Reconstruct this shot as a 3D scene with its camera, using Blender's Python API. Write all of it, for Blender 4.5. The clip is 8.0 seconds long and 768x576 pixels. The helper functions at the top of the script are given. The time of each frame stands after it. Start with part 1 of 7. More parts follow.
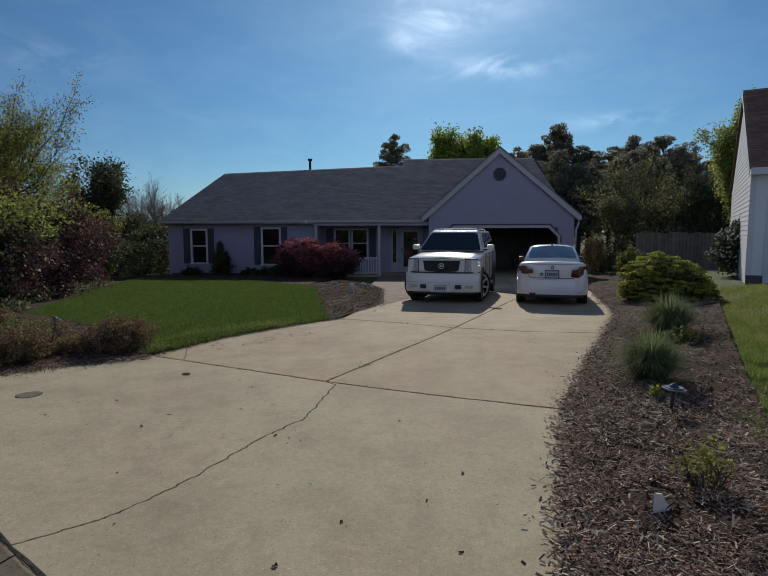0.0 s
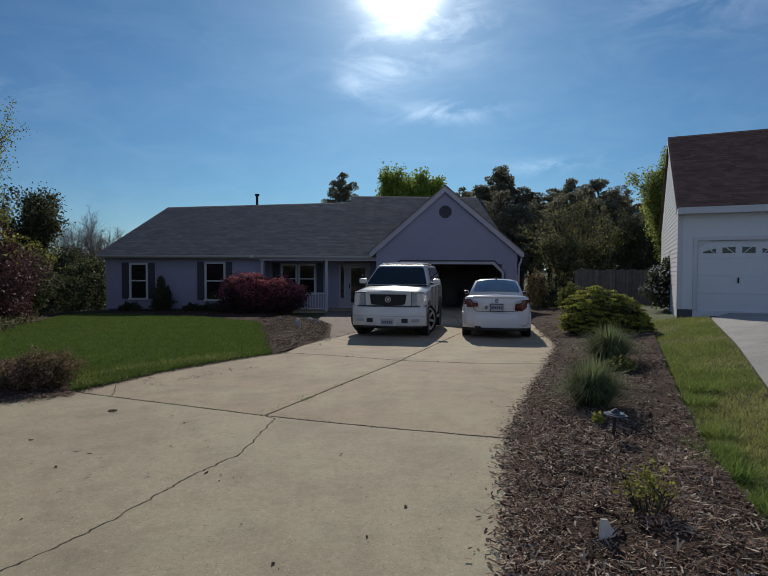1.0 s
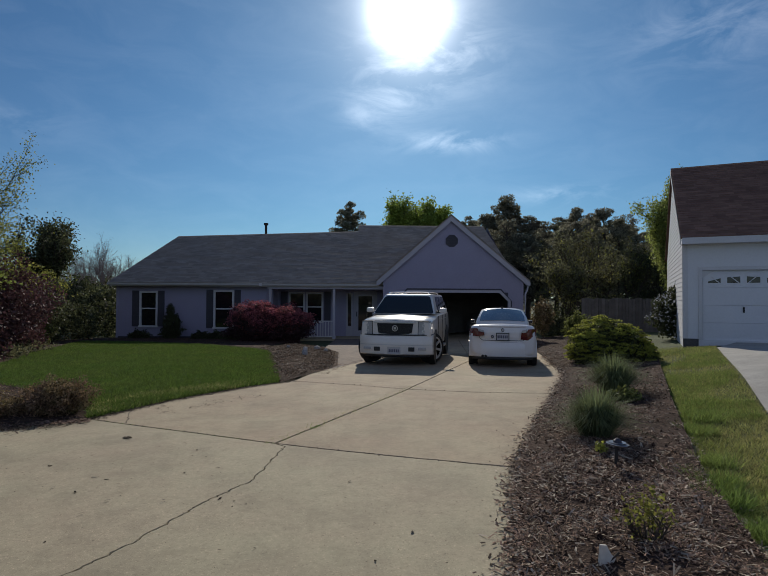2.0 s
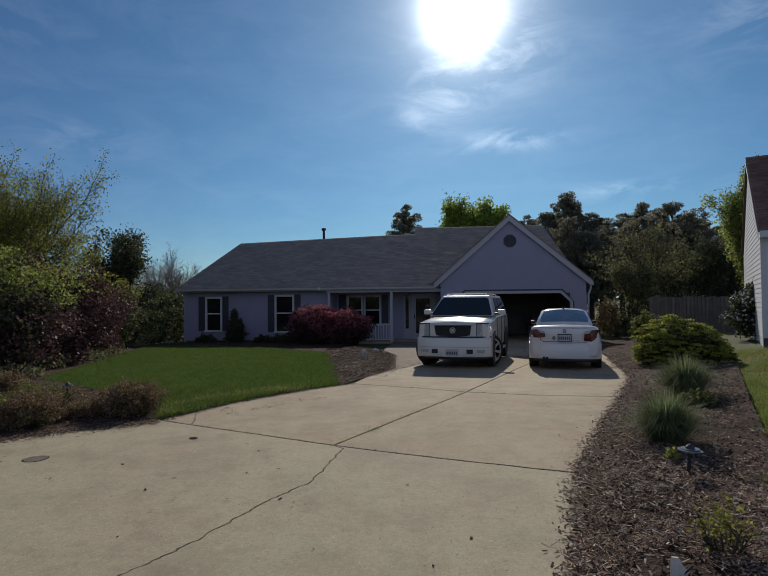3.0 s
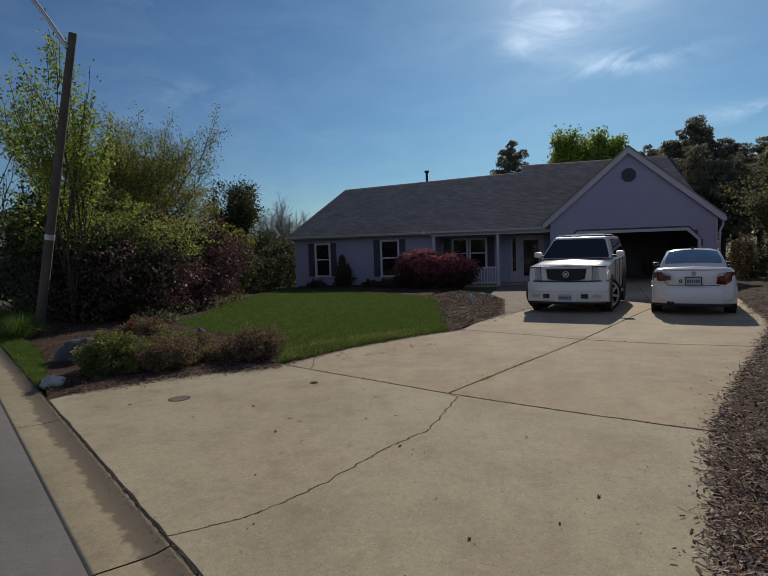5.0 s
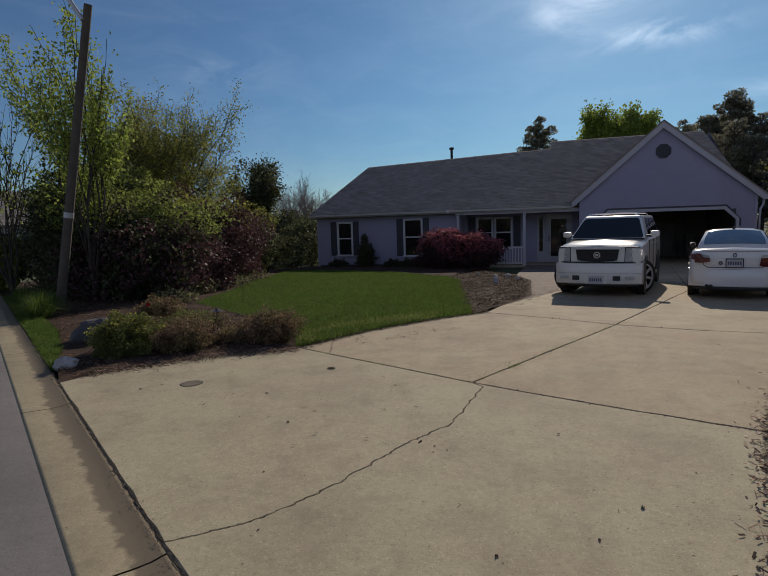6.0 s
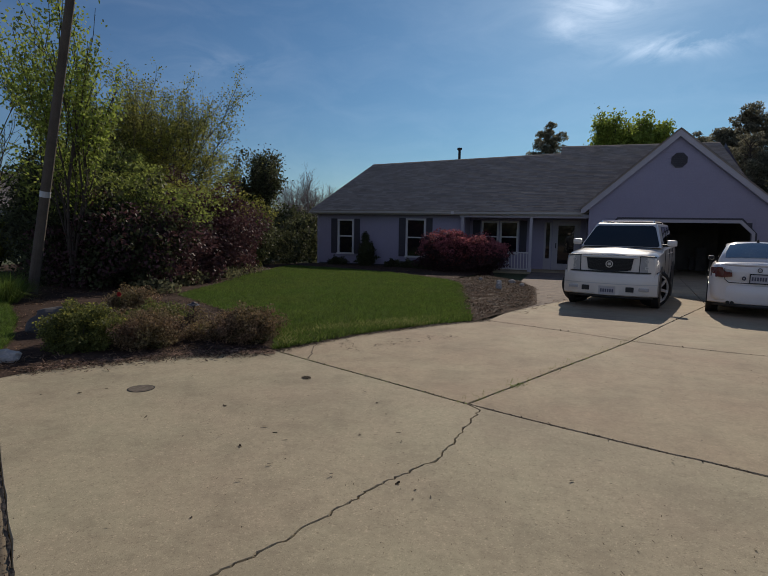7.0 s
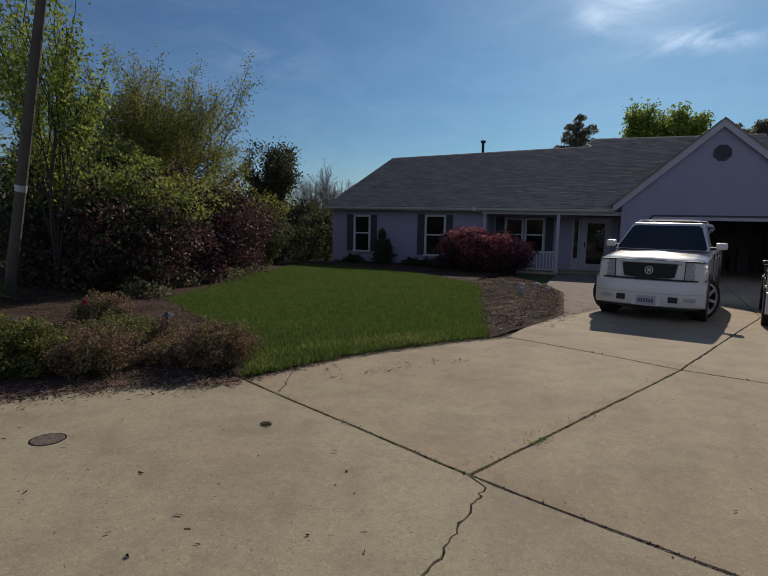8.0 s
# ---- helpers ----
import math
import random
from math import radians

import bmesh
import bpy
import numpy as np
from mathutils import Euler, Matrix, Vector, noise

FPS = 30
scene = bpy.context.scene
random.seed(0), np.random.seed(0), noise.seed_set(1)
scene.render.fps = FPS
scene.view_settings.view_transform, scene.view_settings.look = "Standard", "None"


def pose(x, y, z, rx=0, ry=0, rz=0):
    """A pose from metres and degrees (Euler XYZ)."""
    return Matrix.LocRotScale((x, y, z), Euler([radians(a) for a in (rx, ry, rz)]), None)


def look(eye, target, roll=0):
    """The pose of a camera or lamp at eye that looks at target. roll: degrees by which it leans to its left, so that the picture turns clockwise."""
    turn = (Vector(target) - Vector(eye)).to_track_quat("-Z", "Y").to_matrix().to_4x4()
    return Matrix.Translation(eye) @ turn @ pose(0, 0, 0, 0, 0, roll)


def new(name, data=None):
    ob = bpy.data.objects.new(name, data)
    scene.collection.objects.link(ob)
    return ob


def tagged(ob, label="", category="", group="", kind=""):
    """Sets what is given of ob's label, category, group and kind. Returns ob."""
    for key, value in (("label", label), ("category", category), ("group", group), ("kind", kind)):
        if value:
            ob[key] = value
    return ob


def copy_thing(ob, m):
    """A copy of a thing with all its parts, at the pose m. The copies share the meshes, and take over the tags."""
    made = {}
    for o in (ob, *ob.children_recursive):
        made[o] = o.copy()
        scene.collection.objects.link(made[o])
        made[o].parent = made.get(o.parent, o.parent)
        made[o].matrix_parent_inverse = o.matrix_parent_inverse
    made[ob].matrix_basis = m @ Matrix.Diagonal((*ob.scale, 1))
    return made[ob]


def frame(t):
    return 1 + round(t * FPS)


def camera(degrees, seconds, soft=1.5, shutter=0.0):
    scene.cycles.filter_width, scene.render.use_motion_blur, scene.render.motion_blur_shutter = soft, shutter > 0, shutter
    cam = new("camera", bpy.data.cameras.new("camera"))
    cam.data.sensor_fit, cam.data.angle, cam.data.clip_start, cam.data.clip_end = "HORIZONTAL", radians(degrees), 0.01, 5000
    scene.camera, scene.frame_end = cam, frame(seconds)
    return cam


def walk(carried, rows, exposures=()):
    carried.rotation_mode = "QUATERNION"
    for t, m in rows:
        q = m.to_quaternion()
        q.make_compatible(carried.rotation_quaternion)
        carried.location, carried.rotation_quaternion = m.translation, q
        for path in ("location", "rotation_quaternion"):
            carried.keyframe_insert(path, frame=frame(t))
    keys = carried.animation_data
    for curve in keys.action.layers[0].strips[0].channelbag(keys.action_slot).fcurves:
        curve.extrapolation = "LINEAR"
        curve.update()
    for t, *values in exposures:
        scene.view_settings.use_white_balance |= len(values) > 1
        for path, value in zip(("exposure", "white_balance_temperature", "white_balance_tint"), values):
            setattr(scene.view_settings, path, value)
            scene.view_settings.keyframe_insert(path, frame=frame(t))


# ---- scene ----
cam = camera(70.0, 8.0, 0.75)
PATH = [
    (0, (0.070, 0.037, 1.518), (-0.461, 9.976, 0.548), -0.10),
    (0.5, (0.118, 0.219, 1.418), (0.042, 10.198, 0.780), -0.25),
    (1, (0.121, 0.149, 1.422), (0.522, 10.137, 1.135), 0.22),
    (1.5, (0.122, 0.091, 1.431), (0.605, 10.079, 1.434), 0.22),
    (1.7, (0.107, 0.034, 1.444), (0.548, 10.024, 1.551), 0.29),
    (2.8, (0.106, -0.099, 1.480), (-0.432, 9.883, 1.764), -0.32),
    (3, (0.133, -0.016, 1.456), (-0.643, 9.950, 1.720), -0.56),
    (3.5, (0.121, -0.073, 1.498), (-1.116, 9.850, 1.563), -0.79),
    (4, (0.108, -0.052, 1.502), (-1.598, 9.800, 1.294), -0.81),
    (4.5, (0.063, -0.070, 1.540), (-2.086, 9.683, 1.027), -1.07),
    (5, (0.031, 0.053, 1.524), (-2.601, 9.672, 0.780), -1.88),
    (5.2, (0.024, 0.085, 1.533), (-2.747, 9.656, 0.687), -1.99),
    (6.3, (-0.070, 0.598, 1.509), (-3.134, 10.049, 0.375), -1.62),
    (6.5, (-0.092, 0.758, 1.473), (-3.153, 10.216, 0.381), -1.36),
    (7, (-0.144, 1.168, 1.435), (-3.221, 10.619, 0.335), 0.95),
    (7.5, (-0.176, 1.831, 1.473), (-3.378, 11.234, 0.316), 1.19),
    (8, (-0.228, 2.382, 1.512), (-3.712, 11.678, 0.314), 1.25),
]
EXPOSURES = [(0.0, 0.12, 6400, 8), (3.0, 0.03, 6500, 9), (4.5, 0.03, 6730, 10), (6.5, 0.03, 6850, 12), (8.0, 0.03, 6850, 12)]
walk(cam, [(t, look(eye, target, roll)) for t, eye, target, roll in PATH], EXPOSURES)

# ---- world, sun ----
SUN_EL, SUN_AZ = 28.0, 4.0
CLOUD_SHIFT = (0.35, 0.1, 0.0)
world = bpy.data.worlds.new("sky")
scene.world = world
world.use_nodes = True
wn, wl = world.node_tree.nodes, world.node_tree.links
sky = wn.new("ShaderNodeTexSky")
sky.sky_type, sky.sun_disc = "NISHITA", False
sky.sun_elevation, sky.sun_rotation = radians(SUN_EL), radians(SUN_AZ)
sky.air_density, sky.dust_density, sky.ozone_density = 1.0, 0.1, 4.5
sun_way = Vector((math.sin(radians(SUN_AZ)) * math.cos(radians(SUN_EL)), math.cos(radians(SUN_AZ)) * math.cos(radians(SUN_EL)), math.sin(radians(SUN_EL))))


def world_math(kind, a, b=None, vector=False):
    n = wn.new("ShaderNodeVectorMath" if vector else "ShaderNodeMath")
    n.operation = kind
    for i, v in enumerate((a, b)):
        if v is None:
            continue
        if hasattr(v, "is_linked"):
            wl.new(v, n.inputs[i])
        else:
            n.inputs[i].default_value = v
    return n


# thin cirrus, brighter towards the sun, and the white aureole of hazy air round it
direction = wn.new("ShaderNodeTexCoord").outputs["Generated"]
near_sun = world_math("MAXIMUM", world_math("DOT_PRODUCT", direction, tuple(sun_way), True).outputs["Value"], 0.0).outputs[0]
aureole = world_math("MULTIPLY", world_math("POWER", near_sun, 900.0).outputs[0], 60.0).outputs[0]
aureole = world_math("ADD", aureole, world_math("MULTIPLY", world_math("POWER", near_sun, 180.0).outputs[0], 6.0).outputs[0]).outputs[0]
halo = world_math("MULTIPLY", world_math("POWER", near_sun, 26.0).outputs[0], 1.5).outputs[0]
mapping = wn.new("ShaderNodeMapping")
mapping.inputs["Scale"].default_value = (2.6, 2.6, 7.0)
mapping.inputs["Rotation"].default_value = (0.0, 0.12, 0.3)
mapping.inputs["Location"].default_value = CLOUD_SHIFT
wl.new(direction, mapping.inputs["Vector"])
wisp = wn.new("ShaderNodeTexNoise")
wisp.inputs["Scale"].default_value, wisp.inputs["Detail"].default_value, wisp.inputs["Roughness"].default_value, wisp.inputs["Distortion"].default_value = 3.2, 9, 0.62, 0.6
wl.new(mapping.outputs[0], wisp.inputs["Vector"])
cut = wn.new("ShaderNodeMapRange")
cut.inputs["From Min"].default_value, cut.inputs["From Max"].default_value = 0.42, 0.78
wl.new(wisp.outputs["Fac"], cut.inputs["Value"])
# where the cirrus drifts: (direction, half width, half height, density)
banks = [((0.142, 0.95, 0.2765), 0.075, 0.016, 9.0), ((0.03, 0.936, 0.345), 0.055, 0.045, 6.0), ((-0.02, 0.947, 0.32), 0.03, 0.02, 4.0), ((0.325, 0.928, 0.183), 0.07, 0.013, 5.0), ((0.51, 0.762, 0.40), 0.12, 0.05, 3.0), ((-0.54, 0.80, 0.26), 0.09, 0.02, 1.3), ((-0.62, 0.68, 0.40), 0.10, 0.025, 1.2), ((0.09, 0.89, 0.41), 0.09, 0.05, 14.0)]
parts = world_math("MULTIPLY", cut.outputs[0], 0.5).outputs[0]
for centre, wide, high, dense in banks:
    away = world_math("SUBTRACT", direction, centre, True).outputs["Vector"]
    squash = world_math("MULTIPLY", away, (1 / wide, 1 / wide, 1 / high), True).outputs["Vector"]
    reach = world_math("DOT_PRODUCT", squash, squash, True).outputs["Value"]
    soft = world_math("POWER", 2.718, world_math("MULTIPLY", reach, -1.0).outputs[0]).outputs[0]
    parts = world_math("ADD", parts, world_math("MULTIPLY", world_math("MULTIPLY", soft, dense).outputs[0], cut.outputs[0]).outputs[0]).outputs[0]
white = world_math("ADD", world_math("ADD", aureole, halo).outputs[0], parts).outputs[0]
tint = wn.new("ShaderNodeVectorMath")
tint.operation = "MULTIPLY"
blend = wn.new("ShaderNodeMix")
blend.data_type = "RGBA"
blend.inputs["A"].default_value, blend.inputs["B"].default_value = (0.62, 0.74, 0.86, 1), (0.69, 1.02, 1.09, 1)
wl.new(world_math("POWER", near_sun, 5.5).outputs[0], blend.inputs["Factor"])
wl.new(blend.outputs["Result"], tint.inputs[1])
wl.new(sky.outputs[0], tint.inputs[0])
total = wn.new("ShaderNodeVectorMath")
total.operation = "ADD"
wl.new(tint.outputs[0], total.inputs[0])
wl.new(white, total.inputs[1])
# added fill: pale white on the unseen sky opposite the sun, brightening shaded fronts
facing = world_math("DOT_PRODUCT", direction, tuple(sun_way), True).outputs["Value"]
fill_glow = wn.new("ShaderNodeMapRange")
fill_glow.interpolation_type = "SMOOTHSTEP"
fill_glow.inputs["From Min"].default_value, fill_glow.inputs["From Max"].default_value = 0.35, -0.5
fill_glow.inputs["To Min"].default_value, fill_glow.inputs["To Max"].default_value = 0.0, 1.8
wl.new(facing, fill_glow.inputs["Value"])
pale = world_math("SCALE", (1.05, 0.95, 1.08), None, True)
wl.new(fill_glow.outputs[0], pale.inputs["Scale"])
filled_sky = wn.new("ShaderNodeVectorMath")
wl.new(total.outputs[0], filled_sky.inputs[0])
wl.new(pale.outputs[0], filled_sky.inputs[1])
wl.new(filled_sky.outputs[0], wn["Background"].inputs["Color"])
wn["Background"].inputs["Strength"].default_value = 0.062

sun = new("sun", bpy.data.lights.new("sun", "SUN"))
sun.data.energy, sun.data.angle, sun.data.color = 2.75, radians(0.55), (1.0, 0.92, 0.79)
sun.matrix_world = look(sun_way * 60, (0, 0, 0))


# ---- materials ----
def material(name, base, rough=0.6, metal=0.0, vary=0.25, scale=3.0, fine=40.0, bump=0.0, bump_scale=60.0, second=None, patch=0.5, island=0.0, obj=0.0, spec=0.5, coat=0.0, sub=0.0):
    """A surface with two scales of variation: patches (scale) that lean to a second colour, and grain (fine); island/obj vary the tone from piece to piece."""
    m = bpy.data.materials.new(name)
    m.use_nodes = True
    n, l = m.node_tree.nodes, m.node_tree.links
    p = n["Principled BSDF"]
    p.inputs["Roughness"].default_value, p.inputs["Metallic"].default_value = rough, metal
    p.inputs["Specular IOR Level"].default_value, p.inputs["Coat Weight"].default_value = spec, coat
    co = n.new("ShaderNodeTexCoord")
    where = n.new("ShaderNodeNewGeometry").outputs["Position"]
    big = n.new("ShaderNodeTexNoise")
    big.inputs["Scale"].default_value, big.inputs["Detail"].default_value, big.inputs["Roughness"].default_value = scale, 6, 0.62
    l.new(where, big.inputs["Vector"])
    ramp = n.new("ShaderNodeMapRange")
    ramp.inputs["From Min"].default_value, ramp.inputs["From Max"].default_value = 0.35, 0.7
    l.new(big.outputs["Fac"], ramp.inputs["Value"])
    mix = n.new("ShaderNodeMix")
    mix.data_type = "RGBA"
    two = second or tuple(c * (1 - vary) for c in base)
    mix.inputs["A"].default_value, mix.inputs["B"].default_value = (*base, 1), (*two, 1)
    fac = n.new("ShaderNodeMath")
    fac.operation = "MULTIPLY"
    fac.inputs[1].default_value = patch * 2 if second else 1.0
    l.new(ramp.outputs[0], fac.inputs[0])
    l.new(fac.outputs[0], mix.inputs["Factor"])
    small = n.new("ShaderNodeTexNoise")
    small.inputs["Scale"].default_value, small.inputs["Detail"].default_value = fine, 4
    l.new(where, small.inputs["Vector"])
    tone = n.new("ShaderNodeMapRange")
    tone.inputs["From Min"].default_value, tone.inputs["From Max"].default_value = 0.25, 0.75
    tone.inputs["To Min"].default_value, tone.inputs["To Max"].default_value = 1 - vary * 0.6, 1 + vary * 0.6
    l.new(small.outputs["Fac"], tone.inputs["Value"])
    value = tone.outputs[0]
    for amount, node, socket in ((island, "ShaderNodeNewGeometry", "Random Per Island"), (obj, "ShaderNodeObjectInfo", "Random")):
        if amount:
            r = n.new("ShaderNodeMapRange")
            r.inputs["To Min"].default_value, r.inputs["To Max"].default_value = 1 - amount, 1 + amount
            l.new(n.new(node).outputs[socket], r.inputs["Value"])
            k = n.new("ShaderNodeMath")
            k.operation = "MULTIPLY"
            l.new(value, k.inputs[0])
            l.new(r.outputs[0], k.inputs[1])
            value = k.outputs[0]
    out = n.new("ShaderNodeVectorMath")
    out.operation = "SCALE"
    l.new(mix.outputs["Result"], out.inputs[0])
    l.new(value, out.inputs["Scale"])
    l.new(out.outputs[0], p.inputs["Base Color"])
    if bump:
        b = n.new("ShaderNodeBump")
        b.inputs["Strength"].default_value, b.inputs["Distance"].default_value = bump, 0.02
        t = n.new("ShaderNodeTexNoise")
        t.inputs["Scale"].default_value, t.inputs["Detail"].default_value = bump_scale, 5
        l.new(where, t.inputs["Vector"])
        l.new(t.outputs["Fac"], b.inputs["Height"])
        l.new(b.outputs[0], p.inputs["Normal"])
    if sub:
        # thin leaves let light through
        tr = n.new("ShaderNodeBsdfTranslucent")
        ms = n.new("ShaderNodeMixShader")
        ms.inputs[0].default_value = sub
        l.new(out.outputs[0], tr.inputs["Color"])
        l.new(p.outputs[0], ms.inputs[1])
        l.new(tr.outputs[0], ms.inputs[2])
        l.new(ms.outputs[0], n["Material Output"].inputs["Surface"])
    n.remove(co)
    return m


def glass(name, tint, rough=0.02):
    m = bpy.data.materials.new(name)
    m.use_nodes = True
    p = m.node_tree.nodes["Principled BSDF"]
    p.inputs["Base Color"].default_value, p.inputs["Roughness"].default_value = (*tint, 1), rough
    p.inputs["IOR"].default_value = 1.5
    return m


def concrete(name, base, worn):
    """Old broom-finished concrete: broad stains, mottling, pale aggregate specks and dark pits."""
    m = material(name, base, 0.88, vary=0.16, scale=0.7, fine=26, bump=0.12, bump_scale=220, second=worn, patch=0.5, obj=0.03)
    n, l = m.node_tree.nodes, m.node_tree.links
    p = n["Principled BSDF"]
    colour = p.inputs["Base Color"].links[0].from_socket
    where = n.new("ShaderNodeNewGeometry").outputs["Position"]
    for size, lo, hi, gain in ((230.0, 0.64, 0.69, 1.5), (170.0, 0.66, 0.71, 0.55), (95.0, 0.60, 0.68, 1.35), (70.0, 0.60, 0.68, 0.74), (5.0, 0.48, 0.75, 0.86), (1.3, 0.46, 0.68, 0.82), (60.0, 0.62, 0.7, 0.85)):
        t = n.new("ShaderNodeTexNoise")
        t.inputs["Scale"].default_value, t.inputs["Detail"].default_value = size, 3
        l.new(where, t.inputs["Vector"])
        r = n.new("ShaderNodeMapRange")
        r.inputs["From Min"].default_value, r.inputs["From Max"].default_value, r.inputs["To Min"].default_value, r.inputs["To Max"].default_value = lo, hi, 1.0, gain
        l.new(t.outputs["Fac"], r.inputs["Value"])
        k = n.new("ShaderNodeVectorMath")
        k.operation = "SCALE"
        l.new(colour, k.inputs[0])
        l.new(r.outputs[0], k.inputs["Scale"])
        colour = k.outputs[0]
    l.new(colour, p.inputs["Base Color"])
    return m


CONCRETE = concrete("concrete", (0.46, 0.40, 0.26), (0.425, 0.335, 0.225))
CONCRETE_WARM = concrete("concrete_warm", (0.45, 0.365, 0.235), (0.385, 0.275, 0.18))
GUTTER = concrete("gutter_concrete", (0.43, 0.35, 0.22), (0.34, 0.28, 0.18))
SILT = material("gutter_silt", (0.25, 0.205, 0.155), 0.92, vary=0.35, scale=2.5, fine=35, bump=0.3, second=(0.16, 0.13, 0.10), patch=0.5)
# darkened well below drywall: the garage's deep shade is put into this colour
INTERIOR_SHADE = material("garage_shade", (0.16, 0.14, 0.125), 0.9, vary=0.3, scale=1.5)
DIRT = material("dirt", (0.09, 0.07, 0.055), 0.95, vary=0.5, scale=4, fine=60, bump=0.6, bump_scale=40)
JOINT = material("joint_dirt", (0.07, 0.05, 0.033), 0.95, vary=0.5, scale=8, fine=80)
ASPHALT = concrete("asphalt", (0.125, 0.116, 0.122), (0.098, 0.092, 0.098))
MULCH = material("mulch_soil", (0.1, 0.064, 0.048), 0.95, vary=0.55, scale=2.2, fine=45, bump=0.9, bump_scale=45, spec=0.1)
CHIP = material("bark_chip", (0.29, 0.185, 0.13), 0.9, vary=0.5, scale=1.8, fine=80, island=0.9, spec=0.2)
BED_CHIP = material("dark_bark_chip", (0.21, 0.13, 0.082), 0.9, vary=0.5, scale=1.8, fine=80, island=0.9, spec=0.2)
STRAW = material("straw_bit", (0.5, 0.41, 0.31), 0.9, vary=0.3, scale=6, fine=80, island=0.5)
TURF = material("turf", (0.085, 0.105, 0.035), 0.95, vary=0.4, scale=0.7, fine=30, bump=0.6, bump_scale=50)
GRASS = material("grass_blade", (0.115, 0.19, 0.035), 0.7, vary=0.4, scale=0.8, fine=6, island=0.5, sub=0.4, second=(0.15, 0.2, 0.045), patch=0.45, spec=0.25)
GRASS_DRY = material("verge_blade", (0.26, 0.3, 0.085), 0.7, vary=0.4, scale=1.0, fine=5, island=0.45, sub=0.45, second=(0.42, 0.38, 0.16), patch=0.5, spec=0.2)
VERGE_GREEN = material("verge_green_blade", (0.19, 0.27, 0.065), 0.7, vary=0.4, scale=1.0, fine=5, island=0.45, sub=0.45, second=(0.3, 0.35, 0.1), patch=0.5, spec=0.2)
SIDING = material("siding_paint", (0.335, 0.315, 0.425), 0.55, vary=0.08, scale=1.0, fine=20)
SIDING_WHITE = material("white_siding", (0.76, 0.76, 0.78), 0.55, vary=0.05, scale=1.0, fine=20)
TRIM = material("white_trim", (0.66, 0.65, 0.66), 0.5, vary=0.07, scale=2.0, fine=30)
HOUSE_TRIM = material("lilac_grey_trim", (0.47, 0.45, 0.5), 0.5, vary=0.08, scale=2.0, fine=30)
DOOR_PAINT = material("door_paint", (0.46, 0.44, 0.47), 0.5, vary=0.08, scale=2.0, fine=30)
BEIGE_TRIM = material("beige_trim", (0.47, 0.45, 0.43), 0.5, vary=0.08, scale=2.0, fine=30)
SHUTTER = material("shutter_paint", (0.062, 0.058, 0.076), 0.6, vary=0.15, scale=4)
SHINGLE = material("asphalt_shingle", (0.37, 0.315, 0.27), 0.92, vary=0.2, scale=1.2, fine=60, bump=0.4, bump_scale=80, island=0.17, spec=0.08)
SHINGLE_BROWN = material("brown_shingle", (0.28, 0.165, 0.125), 0.95, vary=0.25, scale=1.2, fine=60, bump=0.4, bump_scale=80, island=0.2, spec=0.05)
DARK_METAL = material("dark_metal", (0.03, 0.03, 0.03), 0.5, metal=0.6, vary=0.2)
PANE = glass("window_pane", (0.012, 0.013, 0.016), 0.03)
BARK = material("bark", (0.09, 0.07, 0.055), 0.95, vary=0.4, scale=6, fine=50, bump=0.7, bump_scale=30)
POLE_WOOD = material("weathered_pole", (0.15, 0.118, 0.09), 0.9, vary=0.35, scale=3, fine=60, bump=0.5)
FENCE_WOOD = material("fence_wood", (0.16, 0.14, 0.13), 0.9, vary=0.3, scale=3, fine=40, bump=0.4, obj=0.2)
LEAF_DARK = material("dark_leaf", (0.105, 0.115, 0.055), 0.62, vary=0.3, scale=1.2, fine=6, island=0.7, sub=0.4, spec=0.25)
LEAF_MID = material("mid_leaf", (0.19, 0.21, 0.065), 0.62, vary=0.3, scale=1.0, fine=6, island=0.5, sub=0.45, spec=0.25)
LEAF_YELLOW = material("yellow_green_leaf", (0.26, 0.28, 0.06), 0.65, vary=0.3, scale=0.8, fine=6, island=0.45, sub=0.55, second=(0.30, 0.25, 0.08), patch=0.3, spec=0.25)
LEAF_FRESH = material("fresh_leaf", (0.33, 0.41, 0.085), 0.6, vary=0.25, scale=0.8, fine=6, island=0.4, sub=0.55, spec=0.25)
LEAF_PALE = material("pale_spring_leaf", (0.44, 0.49, 0.14), 0.6, vary=0.25, scale=0.8, fine=6, island=0.4, sub=0.5, spec=0.25)
LEAF_PURPLE = material("purple_leaf", (0.12, 0.06, 0.062), 0.62, vary=0.3, scale=1.0, fine=6, island=0.6, sub=0.3, spec=0.3)
LEAF_BROWN = material("bronze_leaf", (0.30, 0.19, 0.12), 0.7, vary=0.35, scale=2.5, fine=8, island=0.65, sub=0.3, second=(0.17, 0.16, 0.06), patch=0.5, spec=0.25)
LEAF_GOLD = material("gold_tip_leaf", (0.48, 0.49, 0.1), 0.6, vary=0.3, scale=1.5, fine=8, island=0.45, sub=0.45, spec=0.25)
LEAF_RED = material("azalea_bloom", (0.48, 0.155, 0.185), 0.7, vary=0.3, scale=2, fine=8, island=0.5, sub=0.35, second=(0.27, 0.1, 0.08), patch=0.45, spec=0.2)
NEEDLE = material("pine_needle", (0.26, 0.26, 0.185), 0.7, vary=0.4, scale=0.35, fine=3, island=0.6, sub=0.55, spec=0.2, second=(0.21, 0.185, 0.135), patch=0.4)
WHITE_PAINT = material("white_car_paint", (0.8, 0.76, 0.74), 0.28, vary=0.03, scale=1.5, fine=20, coat=0.6)
